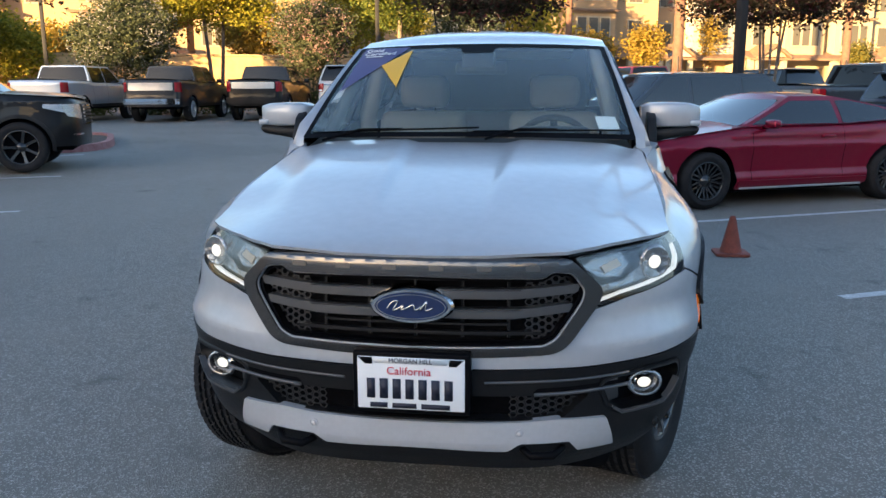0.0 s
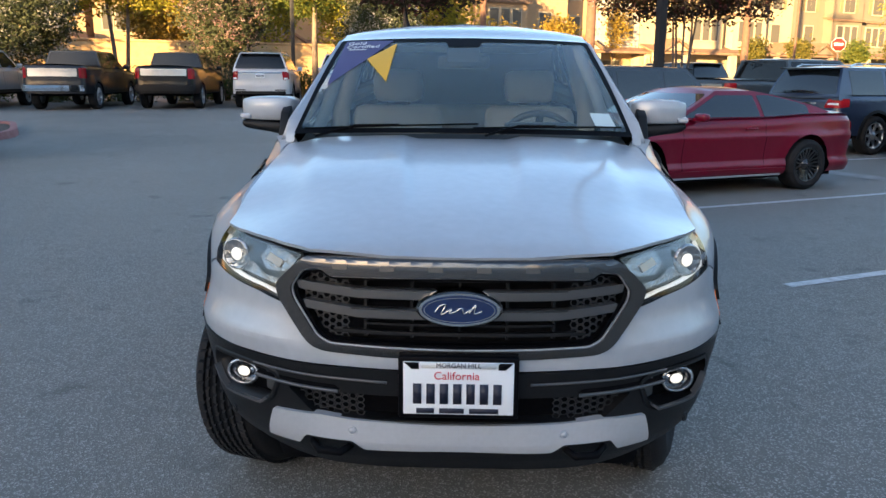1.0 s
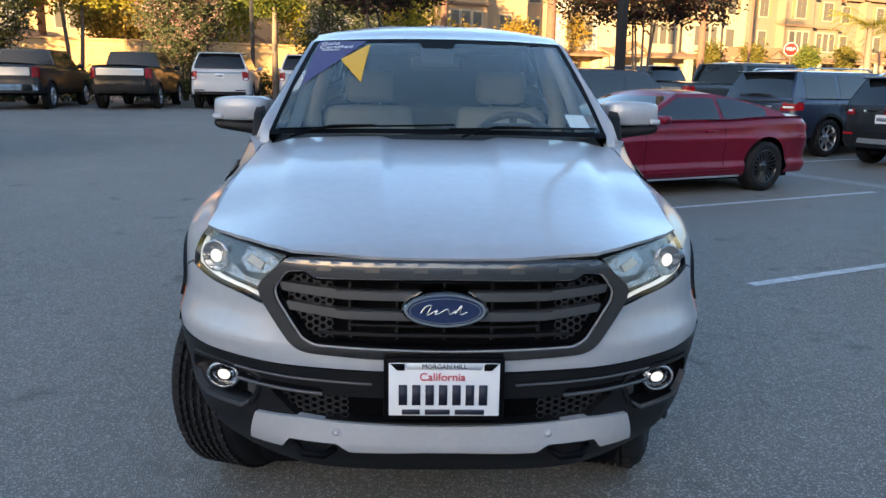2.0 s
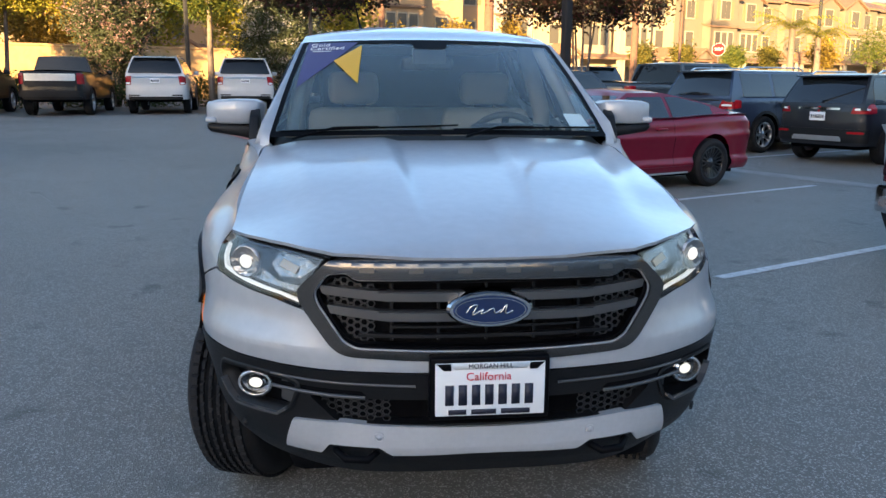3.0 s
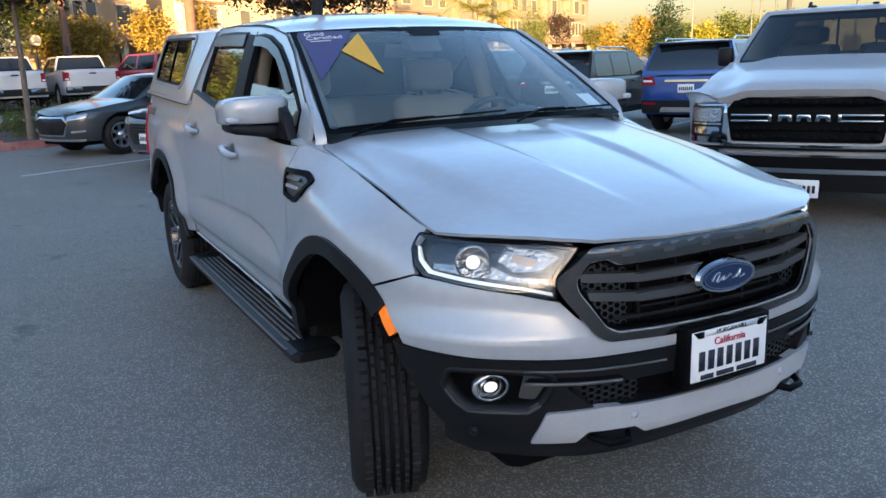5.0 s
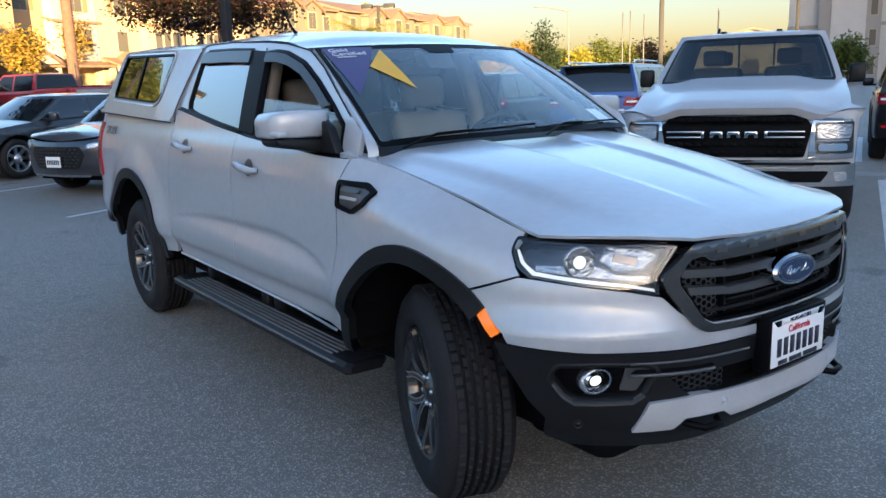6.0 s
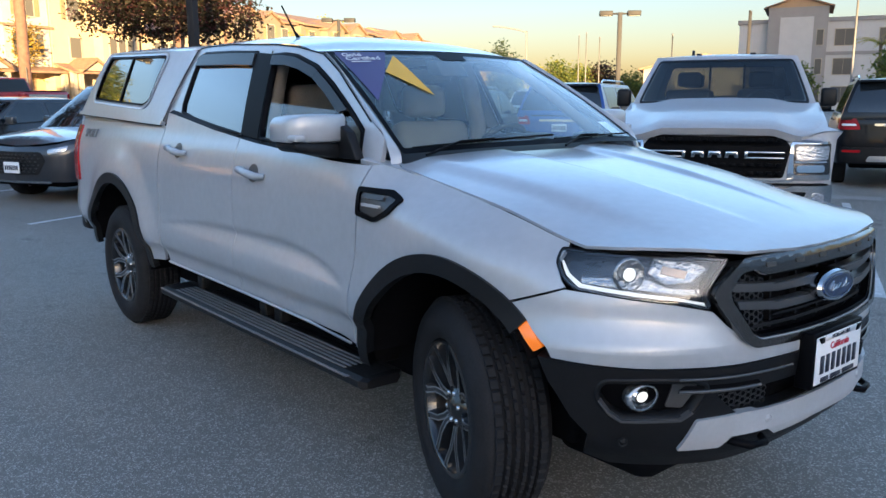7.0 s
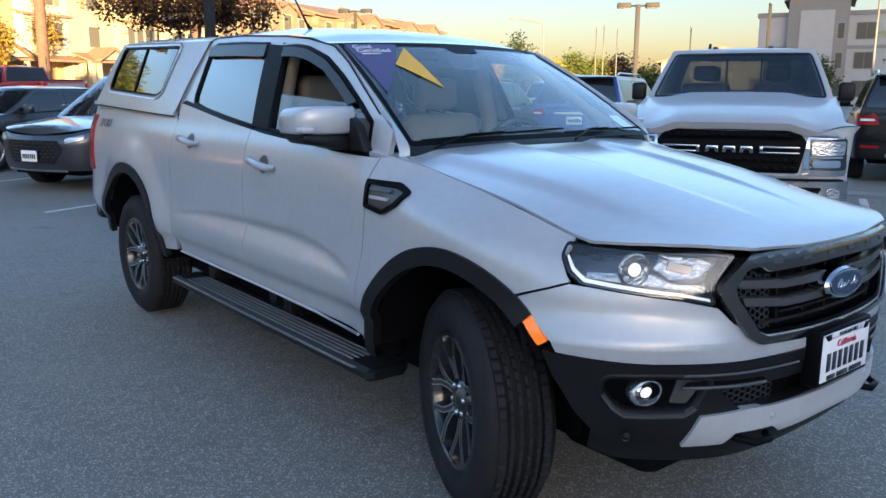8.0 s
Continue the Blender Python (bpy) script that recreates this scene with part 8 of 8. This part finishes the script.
for q, (u, n, r, h) in enumerate(((6.5, 16.5, 0.5, 0.6), (7.3, 16.9, 0.7, 0.7), (6.5, 17.7, 0.5, 0.5), (8.4, 16.6, 0.7, 0.65), (5.7, 18.6, 0.35, 0.3))):
    low_bush(u, n, r, h, GREY_GREEN if q % 2 else GREEN, 50 + q)


def cone(x, y, z, ma, label):
    t = thing("traffic_cone", label, "traffic cone", pose(x, y, z))
    bm = bmesh.new()
    lathe(bm, [(0.1, 0.025), (0.092, 0.04), (0.055, 0.2), (0.028, 0.325), (0.021, 0.34), (0.017, 0.335)], 20, "z")
    part("cone_body", bm, ma, t)
    bm = bmesh.new()
    prism(bm, rounded([(-0.145, -0.145), (0.145, -0.145), (0.145, 0.145), (-0.145, 0.145)], 0.04, 3), 0.0, 0.025, "z", bevel=0.004)
    part("base_plate", bm, ma, t)


cone(1.94, 5.09, 0.0, CONE_DULL, "weathered dull red traffic cone on asphalt")
cx_, cy_ = stall(5.32, 15.72)
cone(cx_, cy_, rise(cx_, cy_) + 0.14, CONE_ORANGE, "bright orange traffic cone on the island kerb")

# planting strip behind the far row: hedge and sunlit garden wall
HEDGE = leaves("hedge_leaves", (0.03, 0.05, 0.016), (0.05, 0.075, 0.02), (0.085, 0.1, 0.03))
rng = random.Random(77)
for q in range(14):
    u = -12 + q * 2.6
    x, y = stall(u, 33.2)
    t = thing("hedge", "clipped green hedge behind the parked row", "hedge", pose(x, y, rise(x, y)), "hedge plants")
    vs, fs = leaf_cloud(rng, [(0, 0, 0.6, 1.4, 0.6, 0.65)], 1500, 0.12)
    mesh_part("foliage", vs, fs, HEDGE, t)
WALL_TAN = mat("tan_garden_wall", (0.5, 0.32, 0.16), 0.9, vary=0.2, scale=3, bump=0.3, bscale=20)
bm = bmesh.new()
box(bm, -40, 22, 0, 0.2, 0, 2.6, 0.02)
box(bm, -40, 22, -0.04, 0.24, 2.6, 2.72, 0.02)
xw, yw = stall(0, 42)
garden_wall = part("garden_wall", bm, WALL_TAN)
garden_wall.matrix_basis = pose(xw, yw, 0.45, 0, 0, 26)
tagged(garden_wall, "long low tan garden wall in evening sun", "wall", kind="structure")

# ---- poles, lamps and signs ----
POLE_DARK = mat("dark_bronze_metal", (0.028, 0.028, 0.03), 0.6, spec=0.2, vary=0.1)
POLE_WOOD = mat("wooden_pole", (0.13, 0.068, 0.046), 0.9, vary=0.3, scale=6, bump=0.4, bscale=30)
GALV = mat("galvanised_steel", (0.13, 0.13, 0.132), 0.6, metal=0.2, vary=0.1)
LAMP_LENS = mat("lamp_lens", (0.45, 0.42, 0.36), 0.4)


def car_park_lamp(x, y, h, square=0.075, heads=2, turn=26, label="dark square-section car park lamp post"):
    t = thing("street_lamp", label, "street lamp", pose(x, y, rise(x, y), 0, 0, turn))
    bm = bmesh.new()
    box(bm, -square, square, -square, square, -0.1, h, 0.01)
    part("post", bm, POLE_DARK, t)
    bm = bmesh.new()
    box(bm, -1.0, 1.0, -0.04, 0.04, h - 0.12, h - 0.02)
    part("arm", bm, POLE_DARK, t)
    for q in range(heads):
        sg = 1 if q else -1
        bm = bmesh.new()
        box(bm, sg * 0.45, sg * 1.25, -0.22, 0.22, h - 0.2, h + 0.1, 0.03)
        hd_ = part("lamp_head", bm, POLE_DARK, t, "boxy bronze lamp head")
        bm = bmesh.new()
        box(bm, sg * 0.5, sg * 1.2, -0.18, 0.18, h - 0.21, h - 0.19)
        part("lens", bm, LAMP_LENS, hd_)


car_park_lamp(3.66, 13.45, 13.0, 0.075)
car_park_lamp(*at_az(-33.4, 36), 8.5, 0.07)
car_park_lamp(*at_az(-11.9, 33.5), 8.0, 0.07)
x, y = at_az(51.9, 52, -2.5, -1.1)
car_park_lamp(x, y, 6.6, 0.13, turn=-45)
x, y = at_az(32.6, 62, -2.5, -1.1)
car_park_lamp(x, y, 6.9, 0.1, turn=-45)
x, y = at_az(60.2, 70, -2.5, -1.1)
car_park_lamp(x, y, 8.2, 0.12, 0)
for az, d, h, r, lab in ((1.5, 41, 11, 0.17, ""), (8.9, 37, 11, 0.23, ""), (21.9, 46, 11, 0.07, ""), (18.9, 46, 11, 0.2, "")):
    x, y = at_az(az, d, -0.2, -2)
    t = thing("utility_pole", "tall round brown wooden pole", "utility pole", pose(x, y, rise(x, y)), "brown poles")
    bm = bmesh.new()
    tube(bm, [(0, 0, -0.2), (0.03, 0, h * 0.5), (0.0, 0, h)], [r, r * 0.9, r * 0.8], 12)
    part("post", bm, POLE_WOOD, t)
    bm = bmesh.new()
    tube(bm, [(0, -r - 0.02, 0), (0, -r - 0.02, 2.4)], 0.03, 6)
    part("conduit", bm, GALV, t)
for az, d, h in ((45.6, 95, 9.6), (44.6, 150, 10)):
    x, y = at_az(az, d, -2.5, -1.1)
    t = thing("street_lamp", "grey curved-arm street light", "street lamp", pose(x, y, 0, 0, 0, 180 - az))
    bm = bmesh.new()
    tube(bm, spline([(0, 0, 0), (0, 0, h - 1.5), (0.3, 0, h - 0.6), (3.2, 0, h)], 6), 0.09, 6)
    part("post", bm, GALV, t)
    bm = bmesh.new()
    box(bm, 3.1, 3.9, -0.14, 0.14, h - 0.08, h + 0.08, 0.04)
    part("lamp_head", bm, GALV, t)
for az, d, h in ((49.2, 110, 9.5), (49.7, 110, 9.8), (50.6, 110, 9.2), (55.4, 80, 7.2), (66.4, 60, 9.5)):
    x, y = at_az(az, d, -2.5, -1.1)
    t = thing("flag_pole", "thin pale metal pole", "pole", pose(x, y, 0), "thin poles")
    bm = bmesh.new()
    tube(bm, [(0, 0, 0), (0, 0, h)], [0.09, 0.06], 8)
    part("post", bm, GALV, t)
    bm = bmesh.new()
    lathe(bm, [(0.001, h + 0.2), (0.08, h + 0.14), (0.1, h + 0.05), (0.06, h)], 10, "z")
    part("finial", bm, GALV, t)
# stop sign: an octagon with a white bar band
SIGN_RED = mat("sign_red", (0.5, 0.02, 0.02), 0.4)
x, y = at_az(24.3, 52, -0.1, -2)
t = thing("stop_sign", "red octagonal stop sign with white lettering on a post", "road sign", pose(x, y, 0.5, 0, 0, -24))
bm = bmesh.new()
tube(bm, [(0, 0.03, -0.2), (0, 0.03, 3.3)], 0.03, 6)
part("post", bm, GALV, t)
for nm, rr, yy, ma in (("sign_border", 0.4, 0.0, PLATE_WHITE), ("sign_face", 0.375, -0.008, SIGN_RED)):
    bm = bmesh.new()
    prism(bm, [(rr * math.cos(radians(22.5 + 45 * q)), 2.95 + rr * math.sin(radians(22.5 + 45 * q))) for q in range(8)], yy, yy + 0.01, "y")
    part(nm, bm, ma, t)
text("sign_word", "STOP", 0.2, pose(0, -0.012, 2.95, 90, 0, 0), PLATE_WHITE, t)
x, y = at_az(1.4, 36, -1.4, -1.8)
t = thing("round_sign", "pale round sign on a thin post", "road sign", pose(x, y, rise(x, y)))
bm = bmesh.new()
tube(bm, [(0, 0.03, -0.1), (0, 0.03, 2.6)], 0.025, 6)
part("post", bm, GALV, t)
bm = bmesh.new()
lathe(bm, [(0.001, -0.01), (0.2, -0.01), (0.21, 0.0), (0.2, 0.01)], 24, "y", Matrix.Translation((0, 0, 2.55)))
part("sign_face", bm, mat("cream_sign", (0.6, 0.48, 0.33), 0.5), t)

# ---- buildings ----
# darker copy of the cream stucco, dims the sunlit far units by colour
BEIGE = mat("dimmed_cream_stucco", (0.16, 0.135, 0.1), 0.9, vary=0.06, scale=1.5, bump=0.15, bscale=25)
CREAM = mat("cream_stucco", (0.36, 0.29, 0.19), 0.9, vary=0.06, scale=1.5, bump=0.15, bscale=25)
TAN = mat("tan_stucco", (0.36, 0.24, 0.135), 0.9, vary=0.08, scale=1.5, bump=0.15, bscale=25)
GREY_SIDING = mat("grey_siding", (0.32, 0.3, 0.28), 0.85, vary=0.08, scale=1.5)
ROOF_TILE = mat("brown_roof_tile", (0.2, 0.12, 0.075), 0.85, vary=0.25, scale=4, bump=0.4, bscale=12)
TRIM = mat("pale_trim", (0.34, 0.29, 0.21), 0.8, vary=0.05)
SHUTTER = mat("olive_shutter", (0.19, 0.15, 0.08), 0.8, vary=0.1)
PANE = mat("house_pane", (0.09, 0.085, 0.075), 0.2, spec=0.3)
DOORWAY = mat("dark_doorway", (0.06, 0.045, 0.035), 0.8, vary=0.2)


def window(parent, x, z, w, h, y=0.0, shutters=False):
    bm = bmesh.new()
    box(bm, x - w / 2 - 0.09, x + w / 2 + 0.09, y - 0.06, y + 0.02, z - h / 2 - 0.1, z + h / 2 + 0.09)
    f = part("window", bm, TRIM, parent, smooth=False)
    for q in ((0,) if w < 1.0 else (-1, 1)):
        bm = bmesh.new()
        ww = w if q == 0 else w / 2 - 0.03
        xc = x + q * (w / 4)
        box(bm, xc - ww / 2, xc + ww / 2, y - 0.075, y - 0.055, z - h / 2, z + h / 2)
        part("pane", bm, PANE, f, smooth=False)
    if shutters:
        for q in (-1, 1):
            bm = bmesh.new()
            box(bm, x + q * (w / 2 + 0.11), x + q * (w / 2 + 0.48), y - 0.05, y + 0.02, z - h / 2, z + h / 2)
            part("shutter", bm, SHUTTER, f, smooth=False)


def gable(parent, x0, x1, z, y0, y1, pitch=0.42, over=0.3, wall=None):
    """A pitched roof whose gable looks along -y, with its triangle of wall."""
    xm, hh = (x0 + x1) / 2, (x1 - x0) / 2 * pitch
    bm = bmesh.new()
    prism(bm, [(x0 - over, z - over * pitch), (xm, z + hh), (x1 + over, z - over * pitch), (x1 + over, z - over * pitch + 0.18), (xm, z + hh + 0.2), (x0 - over, z - over * pitch + 0.18)], y0 - over, y1, "y")
    part("gable_roof", bm, ROOF_TILE, parent, smooth=False)
    if wall:
        bm = bmesh.new()
        prism(bm, [(x0, z - 0.02), (x1, z - 0.02), (xm, z + hh)], y0, y1 - 0.1, "y")
        part("gable_wall", bm, wall, parent, smooth=False)


def townhouse(wall, bay, kind, label, m):
    """One unit of a three-storey terrace, 7.6 m wide; the front looks along local -y."""
    t = thing("townhouse", label, "house", m, "townhouse terrace")
    W = 7.6
    bm = bmesh.new()
    box(bm, 0, W, 0, 10, 0, 8.4)
    part("wall", bm, wall, t, smooth=False)
    bm = bmesh.new()
    prism(bm, [(-0.5, 8.4), (5, 9.9), (10.5, 8.4), (10.5, 8.6), (5, 10.15), (-0.5, 8.6)], -0.02, W + 0.02, "x")
    part("roof", bm, ROOF_TILE, t, smooth=False)
    # bay over two storeys with a gable
    b0, b1 = (0.5, 3.9) if kind else (3.6, 7.1)
    bm = bmesh.new()
    box(bm, b0, b1, -0.9, 0.02, 3.0, 8.3)
    part("bay", bm, bay, t, smooth=False)
    gable(t, b0, b1, 8.3, -0.9, 3.0, 0.5, 0.3, bay)
    bm = bmesh.new()
    prism(bm, [(-1.15, 5.75), (0.02, 6.05), (0.02, 6.15), (-1.15, 5.88)], b0 - 0.2, b1 + 0.2, "x")
    part("bay_canopy", bm, ROOF_TILE, t, smooth=False)
    bm = bmesh.new()
    prism(bm, [(-1.9, 2.75), (0.02, 3.35), (0.02, 3.5), (-1.9, 2.9)], -0.1, W + 0.1, "x")
    part("porch_roof", bm, ROOF_TILE, t, smooth=False)
    gx0 = 4.6 if kind else 0.7
    gable(t, gx0, gx0 + 2.3, 3.0, -1.9, 0.0, 0.6, 0.25, bay)
    for xc in (0.15, gx0, gx0 + 2.3, W - 0.15):
        bm = bmesh.new()
        box(bm, xc - 0.17, xc + 0.17, -1.75, -1.41, 0, 2.85)
        part("porch_post", bm, TRIM, t, smooth=False)
    bm = bmesh.new()
    box(bm, gx0 + 0.6, gx0 + 1.7, -0.05, 0.03, 0, 2.3)
    part("door", bm, DOORWAY, t, smooth=False)
    window(t, b0 + 1.7, 1.5, 1.5, 1.5)
    for q in (-0.85, 0.0, 0.85):
        window(t, (b0 + b1) / 2 + q, 4.6, 0.62, 1.5, -0.9)
    window(t, (b0 + b1) / 2, 7.25, 1.2, 1.5, -0.9, True)
    window(t, gx0 + 1.2, 4.6, 0.9, 1.4, 0, False)
    window(t, gx0 + 1.2, 7.2, 1.0, 1.4, 0, True)
    return t


def terrace(u, n=48.0):
    x, y = stall(u, n)
    return pose(x, y, 0.5, 0, 0, 26)


th_a = townhouse(CREAM, CREAM, 0, "cream three-storey townhouse with brown roofs", terrace(38))
th_b = townhouse(CREAM, TRIM, 1, "pale cream three-storey townhouse with a gabled bay", terrace(45.6))
th_c = townhouse(TAN, TAN, 1, "tan three-storey townhouse glowing in evening sun", terrace(23.2, 47))
th_d = townhouse(TAN, GREY_SIDING, 0, "tan townhouse with a grey siding bay", terrace(30.8, 49))
th_e = townhouse(BEIGE, BEIGE, 0, "three-storey townhouse in darkened cream with brown roofs", terrace(53.2))
th_f = townhouse(BEIGE, BEIGE, 1, "three-storey townhouse in darkened cream with a gabled bay", terrace(60.8, 48.8))
for q in range(2, 6):
    copy_thing((th_e, th_f)[q % 2], terrace(53.2 + 7.6 * q, 48 + (0.8 if q % 3 == 1 else 0)))
for u, n in ((-15, 58), (-7.4, 57), (0.2, 58), (7.8, 57), (15.4, 56)):
    copy_thing(th_c, terrace(u, n))
# young street trees and palms before the terrace
for q, (az, d, h, r, lf) in enumerate(((6.4, 44, 4.4, 0.95, GOLD_LEAF), (10.1, 62, 6.6, 1.4, GOLD_LEAF), (19.3, 56, 3.5, 0.5, OLIVE_LEAF), (22.0, 58, 3.5, 0.52, OLIVE_LEAF), (25.2, 62, 3.7, 0.65, GREEN), (27.4, 66, 3.7, 0.55, OLIVE_LEAF), (30.6, 66, 4.6, 1.1, GOLD_LEAF), (33.4, 80, 6.2, 1.7, GREEN), (35.2, 80, 5.8, 1.3, PURPLE_LEAF), (37.5, 90, 4.2, 1.2, OLIVE_LEAF))):
    broad(az, d, h, r, lf, 60 + q, "young round street tree before the townhouses", count=1300, size=0.18, z0=2.0, trunk_r=0.06, group="street trees")


def palm(az, d, h, seed):
    x, y = at_az(az, d)
    rng = random.Random(seed)
    t = thing("palm_tree", "feather palm with a slim pale trunk", "palm tree", pose(x, y, 0.4), "palms")
    bm = bmesh.new()
    tube(bm, [(0, 0, -0.2), (0.05, 0, h * 0.5), (0.0, 0, h)], [0.24, 0.19, 0.16], 8)
    part("trunk", bm, PALE_BARK, t)
    vs, fs = [], []
    for q in range(26):
        a, droop = q * 2.4, rng.uniform(0.2, 1.1)
        L = rng.uniform(1.9, 2.6)
        dirv = Vector((math.cos(a), math.sin(a), 0))
        side = Vector((-dirv.y, dirv.x, 0))
        for s in range(14):
            f0 = s / 14
            p = Vector((0, 0, h)) + dirv * L * f0 + Vector((0, 0, L * (0.75 * f0 - droop * 1.4 * f0 * f0)))
            for sg in (1, -1):
                e = p + side * sg * 0.45 * (1 - 0.6 * f0) + dirv * 0.18 - Vector((0, 0, 0.18))
                k = len(vs)
                vs += [p, p + dirv * 0.07, e]
                fs.append((k, k + 1, k + 2))
    mesh_part("fronds", vs, fs, YELLOW_GREEN, t)


palm(28.6, 50, 4.2, 6)
palm(30.2, 56, 4.0, 7)
palm(66.8, 95, 6.5, 8)
# hotel and low building on the far side of the street
HOTEL_PALE = mat("pale_grey_stucco", (0.42, 0.4, 0.37), 0.9, vary=0.06, scale=1.0)
HOTEL_TAUPE = mat("taupe_stucco", (0.25, 0.23, 0.21), 0.9, vary=0.06, scale=1.0)
hx, hy = at_az(59.6, 112, -2.5, -1.1)
hotel = thing("hotel_building", "pale grey three-storey hotel with a gabled taupe tower", "hotel", pose(hx, hy, 0, 0, 0, -64))
bm = bmesh.new()
box(bm, 0, 44, 0, 14, 0, 10.6)
part("wall", bm, HOTEL_PALE, hotel, smooth=False)
bm = bmesh.new()
box(bm, -0.2, 44.2, -0.2, 14.2, 10.6, 11.1)
part("parapet", bm, HOTEL_TAUPE, hotel, smooth=False)
bm = bmesh.new()
box(bm, -0.1, 44.1, -0.12, 0, 6.6, 7.0)
part("string_course", bm, HOTEL_TAUPE, hotel, smooth=False)
bm = bmesh.new()
box(bm, 3.4, 10.2, -0.9, 10, 0, 12.4)
part("tower", bm, HOTEL_TAUPE, hotel, smooth=False)
bm = bmesh.new()
box(bm, 4.8, 8.6, -1.0, -0.85, 1.0, 11.2)
part("tower_panel", bm, HOTEL_PALE, hotel, smooth=False)
# gable face in tan, painting the orange evening sun on the tower top
gable(hotel, 3.2, 10.4, 12.4, -0.9, 9, 0.32, 0.4, TAN)
for zz in (1.8, 5.2, 8.7):
    for xc in (12.2, 17.0, 22.5, 27.5, 33, 38, 42):
        window(hotel, xc, zz, 2.2, 1.9)
    window(hotel, 9.4, zz, 0.7, 1.8, -0.9)
hx, hy = at_az(53.6, 88, -2.5, -1.1)
low_b = thing("low_building", "low taupe building with a shallow gable", "building", pose(hx, hy, 0, 0, 0, -56))
bm = bmesh.new()
box(bm, 0, 12, 0, 10, 0, 4.4)
part("wall", bm, HOTEL_TAUPE, low_b, smooth=False)
gable(low_b, 0, 12, 4.4, 0, 10, 0.22, 0.5, HOTEL_TAUPE)
for xc in (2.5, 6, 9.5):
    window(low_b, xc, 2.0, 1.6, 1.6)
# distant trees on the right
for q, (az, d, h, r, lf) in enumerate(((39.9, 110, 5.4, 1.5, GOLD_LEAF), (42.2, 112, 6.4, 2.0, GOLD_LEAF), (41.1, 115, 3.6, 2.2, GREEN), (45.0, 118, 5.4, 2.0, GREEN), (46.4, 116, 5.6, 1.7, YELLOW_GREEN), (47.9, 118, 6.8, 2.2, GREEN), (49.3, 122, 6.2, 3.0, GREEN), (50.8, 122, 6.4, 2.6, PURPLE_LEAF), (52.8, 130, 5.5, 3.0, GREEN), (56.8, 125, 5.0, 3.0, GREEN), (63.2, 96, 5.2, 1.6, GREEN), (69.0, 84, 6.8, 2.2, GREEN), (30.5, 118, 13.0, 5.5, YELLOW_GREEN), (33.0, 122, 12.0, 4.5, GREEN))):
    x, y = at_az(az, d, -2.5, -1.1)
    broad(math.degrees(math.atan2(x, y + 2)), math.hypot(x, y + 2), h, r, lf, 90 + q, "distant tree catching the evening sun", count=1500, size=0.36, z0=h * 0.12, group="distant trees")
x, y = at_az(43.9, 112, -2.5, -1.1)
tree("conifer", "dark green conifer far across the street", "tree", x, y, 0, [(0, 0, 2.4, 2.6, 2.6, 1.6), (0, 0, 4.6, 2.1, 2.1, 1.5), (0, 0, 6.6, 1.4, 1.4, 1.4), (0, 0, 8.2, 0.7, 0.7, 1.0)], DARK_CONIFER, BARK, count=3000, size=0.35, seed=120)
# more vehicles beyond
vehicle("pickup_truck", "bright red pickup truck parked further off", "pickup truck", pose(2.2, 33.5, 0.33, 0, 0, 26 + 180), pickup_spec(CAR_RED_PAINT, arch_trim=False))
vehicle("suv", "black SUV parked further off", "SUV", pose(7.0, 33.0, 0.33, 0, 0, 26 + 180), suv_spec(BLACK_PAINT, rails=None))
vehicle("suv", "white SUV with a roof rack parked further off", "SUV", pose(*at_az(48.6, 34, -2.5, -1.1), 0.0, 0, 0, 116), suv_spec(WHITE_PAINT))
# unseen blocks, added to keep the sun off the car park and hotel
# pale blue-grey picked to cool the bounce light on the truck's nose
BLOCK_PALE = mat("pale_sun_block_wall", (0.56, 0.62, 0.7), 0.85, vary=0.08, scale=0.6)
sun_block = thing("sun_block_building", "long plain pale blue-grey block, unseen, added to shade the car park", "building", pose(0, 0, 0))
bm = bmesh.new()
box(bm, -110, 90, -85, -62, 0, 12.7)
part("wall", bm, BLOCK_PALE, sun_block, smooth=False)
bm = bmesh.new()
box(bm, -110.3, 90.3, -85.3, -61.7, 12.7, 13.2)
part("parapet", bm, HOTEL_TAUPE, sun_block, smooth=False)
# taller unseen block, added to shade the hotel front
bm = bmesh.new()
box(bm, 20, 88, -84, -63, 13.2, 27)
part("hotel_sun_block", bm, BLOCK_PALE, sun_block, smooth=False)
